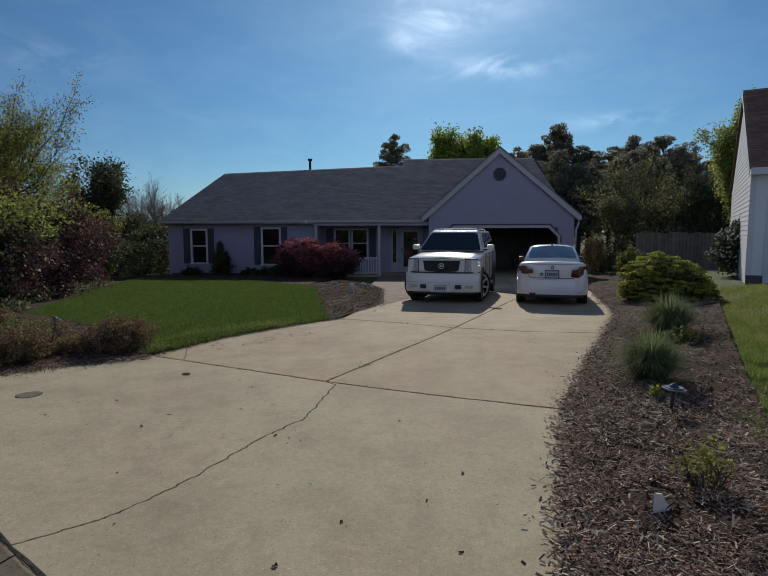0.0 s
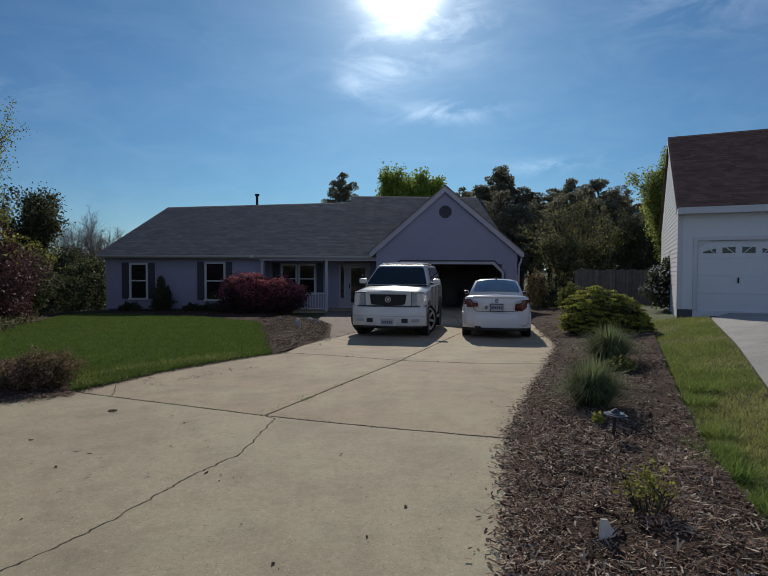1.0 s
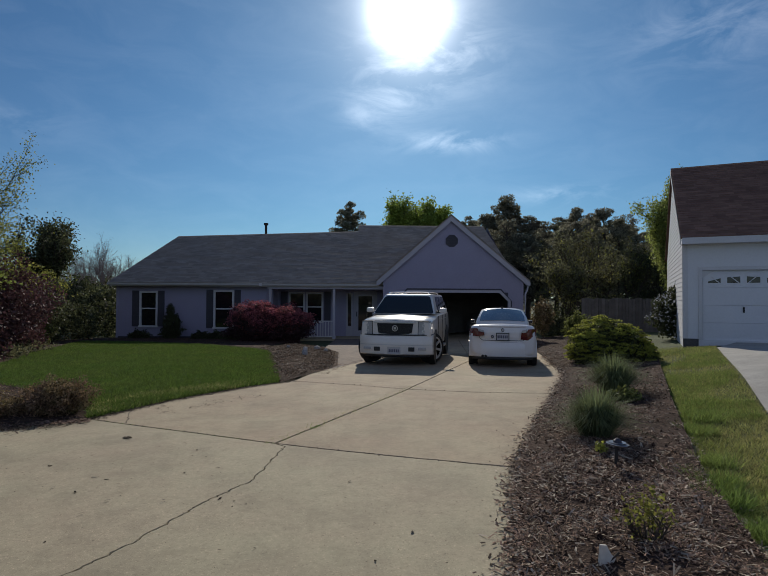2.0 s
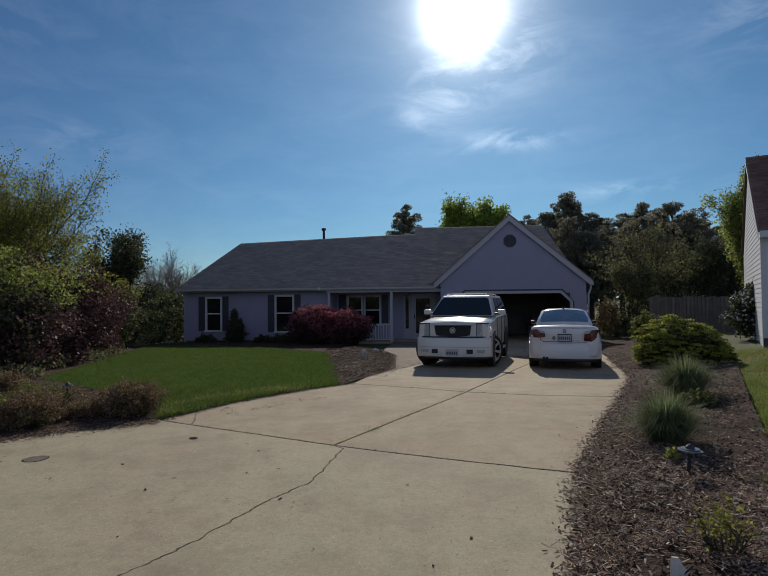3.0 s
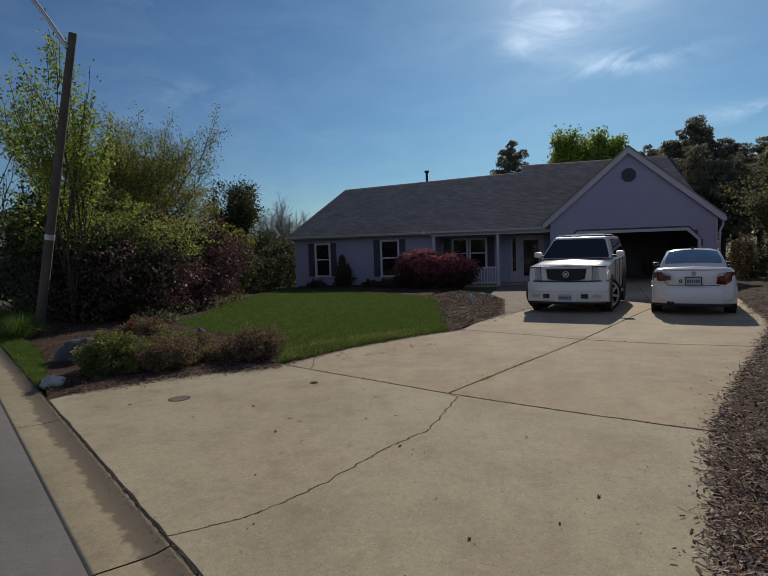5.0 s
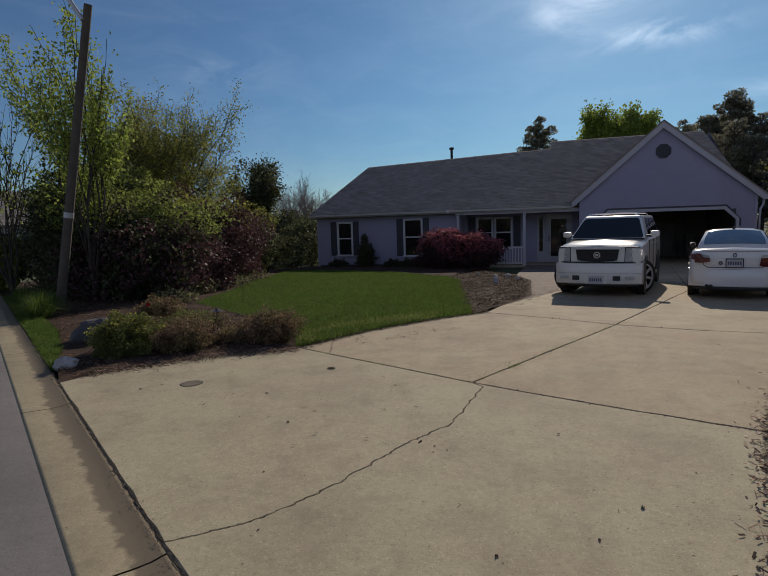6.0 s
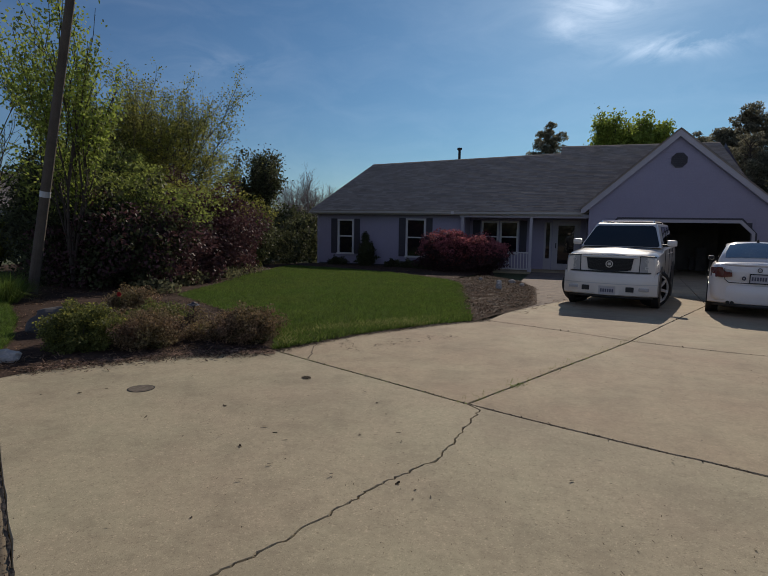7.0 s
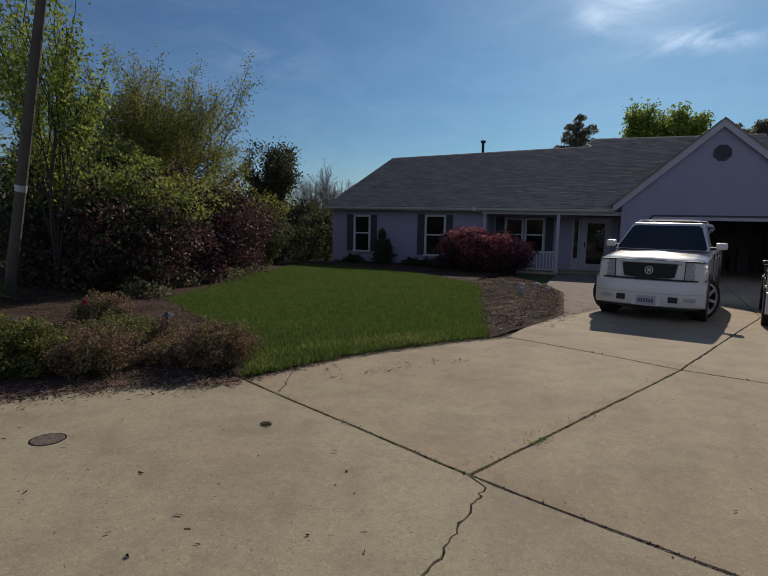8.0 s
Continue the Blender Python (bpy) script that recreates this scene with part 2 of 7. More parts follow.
CHROME = material("chrome", (0.75, 0.75, 0.77), 0.12, metal=1.0, vary=0.05)
BLACK_PLASTIC = material("black_plastic", (0.018, 0.018, 0.019), 0.5, vary=0.2)
RUBBER = material("rubber", (0.02, 0.02, 0.02), 0.85, vary=0.3, scale=8)
AUTO_GLASS = glass("auto_glass", (0.012, 0.013, 0.014), 0.03)
STONE = material("pale_stone", (0.5, 0.48, 0.46), 0.85, vary=0.3, scale=6, fine=40, bump=0.5)
WOOD_LEAF = material("woodland_leaf", (0.2, 0.2, 0.11), 0.65, vary=0.4, scale=0.5, fine=4, island=0.6, sub=0.5, spec=0.2)
LEAF_BRIGHT = material("bright_leaf", (0.29, 0.34, 0.085), 0.62, vary=0.3, scale=1.0, fine=6, island=0.5, sub=0.5, spec=0.25)
TWIG = material("grey_twig", (0.34, 0.28, 0.27), 0.9, vary=0.3, scale=5, fine=30)
GALVANISED = material("galvanised_steel", (0.6, 0.6, 0.6), 0.45, metal=0.4, vary=0.1)
GREY_STONE = material("grey_stone", (0.13, 0.125, 0.125), 0.95, vary=0.4, scale=5, fine=40, bump=0.6, spec=0.2)


# ---- mesh helpers ----
from mathutils.geometry import delaunay_2d_cdt


def mesh_object(name, verts, faces, mat, parent=None, label="", smooth=False):
    me = bpy.data.meshes.new(name)
    me.from_pydata(verts, [], faces)
    me.materials.append(mat)
    if smooth:
        me.polygons.foreach_set("use_smooth", [True] * len(me.polygons))
    me.update()
    ob = new(name, me)
    if parent:
        ob.parent = parent
    if label:
        ob["label"] = label
    return ob


def part(name, bm, mat, parent=None, label="", smooth=False):
    me = bpy.data.meshes.new(name)
    bm.to_mesh(me)
    bm.free()
    me.materials.append(mat)
    if smooth:
        me.polygons.foreach_set("use_smooth", [True] * len(me.polygons))
    ob = new(name, me)
    if parent:
        ob.parent = parent
    if label:
        ob["label"] = label
    return ob


def thing(name, label, category, at=(0, 0, 0), group="", kind="", turn=0.0):
    ob = new(name)
    ob.matrix_basis = pose(*at, 0, 0, turn)
    return tagged(ob, label, category, group, kind)


def box(bm, lo, hi, bevel=0.0, m=None):
    """An axis-aligned block from corner to corner, its edges rounded by bevel, laid by m."""
    lo, hi = Vector(lo), Vector(hi)
    made = bmesh.ops.create_cube(bm, size=1.0)["verts"]
    for v in made:
        v.co = Vector(((lo[i] + hi[i]) / 2 + v.co[i] * (hi[i] - lo[i]) for i in range(3)))
    if bevel:
        edges = list({e for v in made for e in v.link_edges})
        made = bmesh.ops.bevel(bm, geom=edges, offset=bevel, segments=2, affect="EDGES", profile=0.7)["verts"]
    if m:
        bmesh.ops.transform(bm, matrix=m, verts=made)
    return made


def block(name, lo, hi, mat, parent=None, bevel=0.0, label="", m=None):
    bm = bmesh.new()
    box(bm, lo, hi, bevel, m)
    return part(name, bm, mat, parent, label)


def tube(bm, points, radii, sides=8, cap=True):
    """A tapered tube along points."""
    rings = []
    points = [Vector(p) for p in points]
    for i, p in enumerate(points):
        way = (points[min(i + 1, len(points) - 1)] - points[max(i - 1, 0)]).normalized()
        side = way.cross(Vector((0, 0, 1)))
        side = side.normalized() if side.length > 1e-3 else Vector((1, 0, 0))
        up = side.cross(way)
        r = radii[i] if hasattr(radii, "__len__") else radii
        rings.append([bm.verts.new(p + (side * math.cos(a) + up * math.sin(a)) * r) for a in (2 * math.pi * k / sides for k in range(sides))])
    for a, b in zip(rings, rings[1:]):
        for k in range(sides):
            bm.faces.new((a[k], a[(k + 1) % sides], b[(k + 1) % sides], b[k]))
    if cap:
        bm.faces.new(rings[0][::-1])
        bm.faces.new(rings[-1])


def disc(bm, at, r, depth, axis="y", sides=28, inner=0.0):
    """A short cylinder or ring across the given axis."""
    rings = []
    for d in (-depth / 2, depth / 2):
        for rr in ((r, inner) if inner else (r,)):
            ring = []
            for k in range(sides):
                a = 2 * math.pi * k / sides
                u, w = rr * math.cos(a), rr * math.sin(a)
                p = (at[0] + u, at[1] + d, at[2] + w) if axis == "y" else (at[0] + d, at[1] + u, at[2] + w)
                ring.append(bm.verts.new(p))
            rings.append(ring)
    def skin(p, q):
        for k in range(sides):
            j = (k + 1) % sides
            bm.faces.new((p[k], p[j], q[j], q[k]))
    if inner:
        skin(rings[0], rings[2]), skin(rings[1], rings[3]), skin(rings[0], rings[1]), skin(rings[2], rings[3])
    else:
        skin(rings[0], rings[1])
        bm.faces.new(rings[0])
        bm.faces.new(rings[1])


def extrude_poly(bm, poly, z0, z1):
    """A flat polygon of (x, y) raised from z0 to z1."""
    low = [bm.verts.new((x, y, z0)) for x, y in poly]
    top = [bm.verts.new((x, y, z1)) for x, y in poly]
    bm.faces.new(low[::-1])
    bm.faces.new(top)
    for i in range(len(poly)):
        j = (i + 1) % len(poly)
        bm.faces.new((low[i], low[j], top[j], top[i]))


def inside(p, poly):
    x, y, hit = p[0], p[1], False
    for (x0, y0), (x1, y1) in zip(poly, poly[1:] + poly[:1]):
        if (y0 > y) != (y1 > y) and x < (x1 - x0) * (y - y0) / (y1 - y0) + x0:
            hit = not hit
    return hit


def scatter(rng, poly, n, zf, keep=None):
    """n points spread over a polygon at the height zf, thinned by keep(x, y), which gives chances."""
    xs, ys = np.array([p[0] for p in poly]), np.array([p[1] for p in poly])
    gx, gy = np.linspace(xs.min(), xs.max(), 60), np.linspace(ys.min(), ys.max(), 90)
    gz = np.array([[zf(x, y) for x in gx] for y in gy])
    out = []
    have = 0
    while have < n:
        x, y = rng.uniform(xs.min(), xs.max(), 4 * n), rng.uniform(ys.min(), ys.max(), 4 * n)
        ok = np.zeros(4 * n, bool)
        for x0, y0, x1, y1 in zip(xs, ys, np.roll(xs, -1), np.roll(ys, -1)):
            if y0 != y1:
                ok ^= ((y0 > y) != (y1 > y)) & (x < (x1 - x0) * (y - y0) / (y1 - y0) + x0)
        if keep:
            ok &= rng.uniform(0, 1, 4 * n) < keep(x, y)
        x, y = x[ok], y[ok]
        u, v = (x - gx[0]) / (gx[1] - gx[0]), (y - gy[0]) / (gy[1] - gy[0])
        i, j = np.minimum(u.astype(int), 58), np.minimum(v.astype(int), 88)
        u, v = u - i, v - j
        z = gz[j, i] * (1 - u) * (1 - v) + gz[j, i + 1] * u * (1 - v) + gz[j + 1, i] * (1 - u) * v + gz[j + 1, i + 1] * u * v
        out.append(np.stack([x, y, z], 1))
        have += len(x)
    return np.concatenate(out)[:n]


def inset(poly, d, share=None):
    """The polygon (anticlockwise) drawn in by d, at each corner by its share of it."""
    out = []
    for i in range(len(poly)):
        a, b, c = Vector(poly[i - 1]), Vector(poly[i]), Vector(poly[(i + 1) % len(poly)])
        e, f = (b - a).normalized(), (c - b).normalized()
        n1, n2 = Vector((-e.y, e.x)), Vector((-f.y, f.x))
        n = n1 + n2
        out.append(tuple(b + n * (d * (share[i] if share else 1.0) / max(0.4, n.dot(n1)))))
    return out


def ccw(poly):
    area = sum(a[0] * b[1] - b[0] * a[1] for a, b in zip(poly, poly[1:] + poly[:1]))
    return list(poly) if area > 0 else list(poly)[::-1]


def smooth01(v):
    v = min(1.0, max(0.0, v))
    return v * v * (3 - 2 * v)


def drive_right(y):
    """x of the driveway's edge beside the long planting bed."""
    return float(np.interp(y, (0, 2.36, 3.33, 4.67, 6.42, 9.36, 10.25, 11.3, 15.3, 25), (0.4, 0.76, 1.0, 1.38, 2.11, 3.42, 3.8, 4.15, 5.05, 7.0)))


def ground_z(x, y):
    z = -0.023 * min(17.0, max(0.0, y - 9.0))
    over = x - drive_right(y)
    if over > 0:
        z += 0.5 * smooth01((over - 0.8) / 4.2) * smooth01((y - 2) / 9)
    if y < 3.0 - 0.69 * (x + 2.2) and y < 8:
        z -= 0.0
    return z


def sheet(name, poly, step, zf, mat, kind="structure", label="", category="ground", jitter=0.35):
    """A ground surface within a polygon, its heights from zf."""
    poly = ccw(poly)
    rng = random.Random(len(poly) * 7 + int(step * 100))
    edge = []
    for (x0, y0), (x1, y1) in zip(poly, poly[1:] + poly[:1]):
        n = max(1, int(math.hypot(x1 - x0, y1 - y0) / step))
        edge += [(x0 + (x1 - x0) * k / n, y0 + (y1 - y0) * k / n) for k in range(n)]
    pts = [Vector(p) for p in edge]
    xs, ys = [p[0] for p in poly], [p[1] for p in poly]
    small = inset(poly, step * 0.4)
    x = min(xs)
    while x < max(xs):
        y = min(ys)
        while y < max(ys):
            p = (x + rng.uniform(-jitter, jitter) * step, y + rng.uniform(-jitter, jitter) * step)
            if inside(p, small):
                pts.append(Vector(p))
            y += step
        x += step
    n = len(edge)
    vs, _, fs, *_ = delaunay_2d_cdt(pts, [(i, (i + 1) % n) for i in range(n)], [], 1, 1e-5)
    ob = mesh_object(name, [(v.x, v.y, zf(v.x, v.y)) for v in vs], [f for f in fs], mat, smooth=True)
    return tagged(ob, label, category, kind=kind)


def quads_object(name, corners, mat, parent=None, label=""):
    """Many small separate quads from an array (n, 4, 3)."""
    n = len(corners)
    me = bpy.data.meshes.new(name)
    me.vertices.add(4 * n)
    me.vertices.foreach_set("co", np.ascontiguousarray(corners, dtype=np.float32).ravel())
    me.loops.add(4 * n)
    me.loops.foreach_set("vertex_index", np.arange(4 * n, dtype=np.int32))
    me.polygons.add(n)
    me.polygons.foreach_set("loop_start", np.arange(0, 4 * n, 4, dtype=np.int32))
    me.polygons.foreach_set("loop_total", np.full(n, 4, dtype=np.int32))
    me.materials.append(mat)
    me.update(calc_edges=True)
    ob = new(name, me)
    if parent:
        ob.parent = parent
    if label:
        ob["label"] = label
    return ob


def leaf_quads(rng, p, size, lift=0.0, stretch=1.7):
    """A leaf at each point: a pointed quad turned at random; lift leans them upright."""
    n = len(p)
    a = rng.normal(size=(n, 3))
    a[:, 2] += lift
    a /= np.linalg.norm(a, axis=1, keepdims=True)
    b = np.cross(a, rng.normal(size=(n, 3)))
    b /= np.linalg.norm(b, axis=1, keepdims=True)
    c = np.cross(a, b)
    s = size * rng.uniform(0.55, 1.3, (n, 1))
    return np.stack([p - a * s * stretch / 2, p + b * s / 2 + c * s * 0.12, p + a * s * stretch / 2, p - b * s / 2 + c * s * 0.12], 1)


def blob_points(rng, blobs, n, shell=0.55, lumps=0.28, rate=2.2):
    """Points within lumpy ellipsoids (x, y, z, rx, ry, rz), denser towards the skin."""
    blobs = np.array(blobs, float)
    w = blobs[:, 3] * blobs[:, 4] * blobs[:, 5]
    pick = rng.choice(len(blobs), n, p=w / w.sum())
    d = rng.normal(size=(n, 3))
    d /= np.linalg.norm(d, axis=1, keepdims=True)
    r = shell + (1 - shell) * rng.uniform(0, 1, n) ** 0.6
    wave = np.array([noise.noise(Vector(v * rate) + Vector((k * 7.3, 0, 0))) for v, k in zip(d, pick)])
    return blobs[pick, :3] + d * (r * (1 + lumps * 2 * wave))[:, None] * blobs[pick, 3:]


def branches(bm, rng, base, height, spread, count, r0, steps=4, lean=0.0, split=0.25):
    """A trunk that forks into limbs; gives the limb ends."""
    tips = []
    base = Vector(base)
    for k in range(count):
        a = 2 * math.pi * (k + rng.uniform(0, 0.7)) / count
        out = Vector((math.cos(a), math.sin(a), 0)) * spread * rng.uniform(0.5, 1.0)
        top = base + out + Vector((lean, 0, height * rng.uniform(0.75, 1.0)))
        mid = base + out * 0.25 + Vector((0, 0, height * split))
        pts = [base, mid, (mid + top) / 2 + Vector(rng.uniform(-0.1, 0.1, 3)) * spread, top]
        tube(bm, pts, [r0, r0 * 0.7, r0 * 0.42, r0 * 0.12], 6)
        tips.append(top)
        for q in range(steps):
            f = rng.uniform(0.35, 0.9)
            s = mid.lerp(top, f)
            e = s + Vector((rng.uniform(-1, 1), rng.uniform(-1, 1), rng.uniform(0.2, 1.1))) * spread * 0.45
            tube(bm, [s, (s + e) / 2 + Vector(rng.uniform(-0.05, 0.05, 3)) * spread, e], [r0 * 0.28, r0 * 0.18, r0 * 0.06], 5)
            tips.append(e)
    return tips


# ---- ground ----
GUT_A, GUT_B = Vector((-1.87, 2.45)), Vector((-5.5, 5.0))
gut_way = (GUT_B - GUT_A).normalized()
gut_side = Vector((-gut_way.y, gut_way.x)) * -1.0
if gut_side.y > 0:
    gut_side = -gut_side


def gut(s, o):
    """A point s metres along the gutter from its corner with the crack, o metres out into the road."""
    p = GUT_A + gut_way * s + gut_side * o
    return (p.x, p.y)


def far_ground():
    xs = sorted(set(list(np.linspace(-30, 40, 71)) + [-600, -300, -150, -80, -50, 55, 80, 150, 300, 600]))
    ys = sorted(set(list(np.linspace(-14, 46, 61)) + [-600, -300, -100, -40, 60, 80, 120, 200, 400, 900]))
    verts = [(x, y, ground_z(min(x, 40), y) - 0.07) for y in ys for x in xs]
    w = len(xs)
    faces = [(j * w + i, j * w + i + 1, (j + 1) * w + i + 1, (j + 1) * w + i) for j in range(len(ys) - 1) for i in range(w - 1)]
    ob = mesh_object("ground", verts, faces, TURF, smooth=True)
    return tagged(ob, "rough grass and earth reaching away behind houses", "ground", kind="structure")


far_ground()

JV, JX = (-0.82, 5.48), (0.74, 8.78)
CRACK = [(-0.71, 5.36), (-0.73, 5.12), (-0.77, 4.70), (-0.81, 4.36), (-0.94, 4.10), (-1.06, 3.87), (-1.15, 3.6), (-1.28, 3.25), (-1.41, 2.97), (-1.55, 2.73), (-1.70, 2.6), (-1.87, 2.45)]
crack_line = []
crng = random.Random(5)
for (x0, y0), (x1, y1) in zip(CRACK, CRACK[1:]):
    for k in range(9):
        f = k / 9
        crack_line.append((x0 + (x1 - x0) * f + crng.uniform(-0.013, 0.013), y0 + (y1 - y0) * f + crng.uniform(-0.007, 0.007)))
crack_line.append(CRACK[-1])
LEFT_EDGE = [gut(4.0, 0.0), (-4.98, 5.05), (-4.77, 5.28), (-4.31, 5.87), (-3.77, 6.3), (-3.18, 6.58)]
LAWN_EDGE = [(-3.18, 6.58), (-2.7, 7.75), (-2.0, 8.78), (-1.22, 9.78)]
END = (0.0, 24.9)
slabs = [
    (CONCRETE, crack_line + [gut(q, 0) for q in (1.0, 2.0, 3.0, 3.9)] + LEFT_EDGE[1:] + [JV]),
    (CONCRETE, crack_line[::-1] + [JV, (0.25, 5.06), (1.36, 4.68)] + [(drive_right(y), y) for y in (4.2, 3.33, 2.36, 1.2, 0.9)] + [gut(q, 0) for q in (-2.8, -1.5, -0.6)]),
    (CONCRETE_WARM, [JV] + LAWN_EDGE + [(-0.23, 9.3), JX]),
    (CONCRETE_WARM, [JV, JX, (1.85, 8.5), (2.98, 8.4)] + [(drive_right(y), y) for y in (7.6, 6.42, 5.6, 4.68)] + [(0.25, 5.06)]),
    (CONCRETE_WARM, [JX, (-0.23, 9.3), (-1.22, 9.78), (-1.05, 11.0), (-0.2, 13.2), (0.55, 15.6), (1.2, 20), (1.35, 24.98), (4.2, 24.98), (2.8, 14.26), (2.25, 12.8)]),
    (CONCRETE_WARM, [JX, (2.25, 12.8), (2.8, 14.26), (4.2, 24.98), (6.8, 24.98)] + [(drive_right(y), y) for y in (21.0, 15.3, 13.0, 11.3, 10.25, 9.36, 8.4)] + [(1.85, 8.5)]),
]
crack_set = set(crack_line)
driveway = thing("driveway", "worn tan concrete driveway in cracked slabs before the garage", "driveway", kind="structure")
ragged = {}


def ragged_edge(a, b):
    """Points between two corners of a slab, a little out of line; both neighbours of a joint get the same ones."""
    key = (min(a, b), max(a, b))
    if key not in ragged:
        (x0, y0), (x1, y1) = key
        n = max(1, int(math.hypot(x1 - x0, y1 - y0) / 0.16))
        ragged[key] = [(x0 + (x1 - x0) * k / n + crng.uniform(-0.006, 0.006), y0 + (y1 - y0) * k / n + crng.uniform(-0.006, 0.006)) for k in range(1, n)]
    return ragged[key] if a < b else ragged[key][::-1]


for mat, poly in slabs:
    poly = ccw([tuple(p) for p in poly])
    poly = [q for a, b in zip(poly, poly[1:] + poly[:1]) for q in ([a] if a in crack_set and b in crack_set else [a, *ragged_edge(a, b)])]
    n = len(poly)
    gap = [crng.uniform(0.16, 0.66) if p in crack_set else crng.uniform(0.5, 1.0) for p in poly]
    vs, _, fs, *_ = delaunay_2d_cdt([Vector(p) for p in inset(poly, 0.018, gap)], [(i, (i + 1) % n) for i in range(n)], [], 1, 1e-6)
    bm = bmesh.new()
    top = [bm.verts.new((v.x, v.y, ground_z(min(v.x, drive_right(v.y)), v.y) + 0.026)) for v in vs]
    for f in fs:
        bm.faces.new([top[i] for i in f])
    if len(vs) == n:
        rim = [bm.verts.new((x, y, ground_z(min(x, drive_right(y)), y) + 0.018)) for x, y in inset(poly, 0.009, gap)]
        low = [bm.verts.new((x, y, ground_z(x, y) - 0.05)) for x, y in poly]
        for i in range(n):
            j = (i + 1) % n
            bm.faces.new((low[i], low[j], rim[j], rim[i]))
            bm.faces.new((rim[i], rim[j], top[j], top[i]))
    bmesh.ops.recalc_face_normals(bm, faces=bm.faces)
    part("slab", bm, mat, driveway)
sheet("joint_soil", inset(ccw([gut(-2.8, 0), gut(3.9, 0), (-4.77, 5.28), (-3.18, 6.58), (-1.22, 9.78), (1.2, 20), (1.35, 24.9), (6.8, 24.9), (5.0, 15.3), (3.4, 9.4), (1.36, 4.7), (0.76, 2.36), (0.5, 0.9)]), -0.12), 0.8,
      lambda x, y: ground_z(min(x, drive_right(y)), y) + 0.003, JOINT, label="dark earth and moss in the driveway joints", category="soil")


def hairline(points, wide):
    """A fine crack in a slab: a broken dark thread a hair above the surface."""
    verts, faces = [], []
    line = [Vector(a).lerp(Vector(b), k / 8) for a, b in zip(points, points[1:]) for k in range(8)] + [Vector(points[-1])]
    for k, p in enumerate(line):
        way = (line[min(k + 1, len(line) - 1)] - line[max(k - 1, 0)]).normalized()
        side = Vector((-way.y, way.x))
        p = p + side * crng.uniform(-0.012, 0.012)
        w = wide * crng.uniform(0.4, 1.2)
        verts += [(*(p + side * w), 0.0275), (*(p - side * w), 0.0275)]
    faces = [(2 * k, 2 * k + 1, 2 * k + 3, 2 * k + 2) for k in range(len(line) - 1)]
    mesh_object("hairline_crack", verts, faces, JOINT, driveway, "fine dark crack in the concrete")


hairline([(-2.68, 6.37), (-2.74, 6.6), (-2.86, 6.86), (-2.9, 7.05)], 0.006)


def strip(name, o_pairs, s0, s1, mat, parent=None, label="", step=0.5):
    """A moulded strip along the gutter: o_pairs of (offset, height)."""
    n = int((s1 - s0) / step)
    verts, faces = [], []
    for k in range(n + 1):
        s = s0 + (s1 - s0) * k / n
        for o, z in o_pairs:
            x, y = gut(s, o)
            verts.append((x, y, z))
    w = len(o_pairs)
    for k in range(n):
        for i in range(w - 1):
            faces.append((k * w + i, k * w + i + 1, (k + 1) * w + i + 1, (k + 1) * w + i))
    return mesh_object(name, verts, faces, mat, parent, label, smooth=True)


gutter = thing("gutter", "stained concrete gutter pan along the road", "gutter", kind="structure")
PAN = [(0.002, -0.06), (0.004, 0.021), (0.03, 0.019), (0.08, 0.008), (0.15, 0.006), (0.24, 0.009), (0.36, 0.015), (0.387, 0.011), (0.391, -0.06)]
for k in range(-4, 10):
    strip("pan", PAN, -0.1 + k * 3.0 + 0.007, 2.9 + k * 3.0 - 0.007, GUTTER, gutter)
strip("pan_joint_soil", [(0.0, -0.004), (0.39, -0.008)], -12.1, 29.9, JOINT, gutter, "dark earth in the joints of the pan")


def stain(m, origin, way, wide, colour):
    """A soft silt stain along one side of a line, its edge broken by noise."""
    n, l = m.node_tree.nodes, m.node_tree.links
    p = n["Principled BSDF"]
    clean = p.inputs["Base Color"].links[0].from_socket
    where = n.new("ShaderNodeNewGeometry").outputs["Position"]
    off = n.new("ShaderNodeVectorMath")
    off.operation = "SUBTRACT"
    off.inputs[1].default_value = (origin.x, origin.y, 0.0)
    l.new(where, off.inputs[0])
    across = n.new("ShaderNodeVectorMath")
    across.operation = "DOT_PRODUCT"
    across.inputs[1].default_value = (way.x, way.y, 0.0)
    l.new(off.outputs["Vector"], across.inputs[0])
    value = across.outputs["Value"]
    for size, amount in ((1.4, 0.20), (9.0, 0.15)):
        t = n.new("ShaderNodeTexNoise")
        t.inputs["Scale"].default_value, t.inputs["Detail"].default_value = size, 5
        l.new(where, t.inputs["Vector"])
        k = n.new("ShaderNodeMath")
        k.operation = "MULTIPLY_ADD"
        k.inputs[1].default_value = amount
        l.new(t.outputs["Fac"], k.inputs[0])
        l.new(value, k.inputs[2])
        value = k.outputs[0]
    r = n.new("ShaderNodeMapRange")
    r.inputs["From Min"].default_value, r.inputs["From Max"].default_value = wide + 0.18, wide + 0.215
    r.inputs["To Min"].default_value, r.inputs["To Max"].default_value = 0.9, 0.0
    l.new(value, r.inputs["Value"])
    mix = n.new("ShaderNodeMix")
    mix.data_type = "RGBA"
    mix.inputs["B"].default_value = (*colour, 1)
    l.new(r.outputs[0], mix.inputs["Factor"])
    l.new(clean, mix.inputs["A"])
    l.new(mix.outputs["Result"], p.inputs["Base Color"])


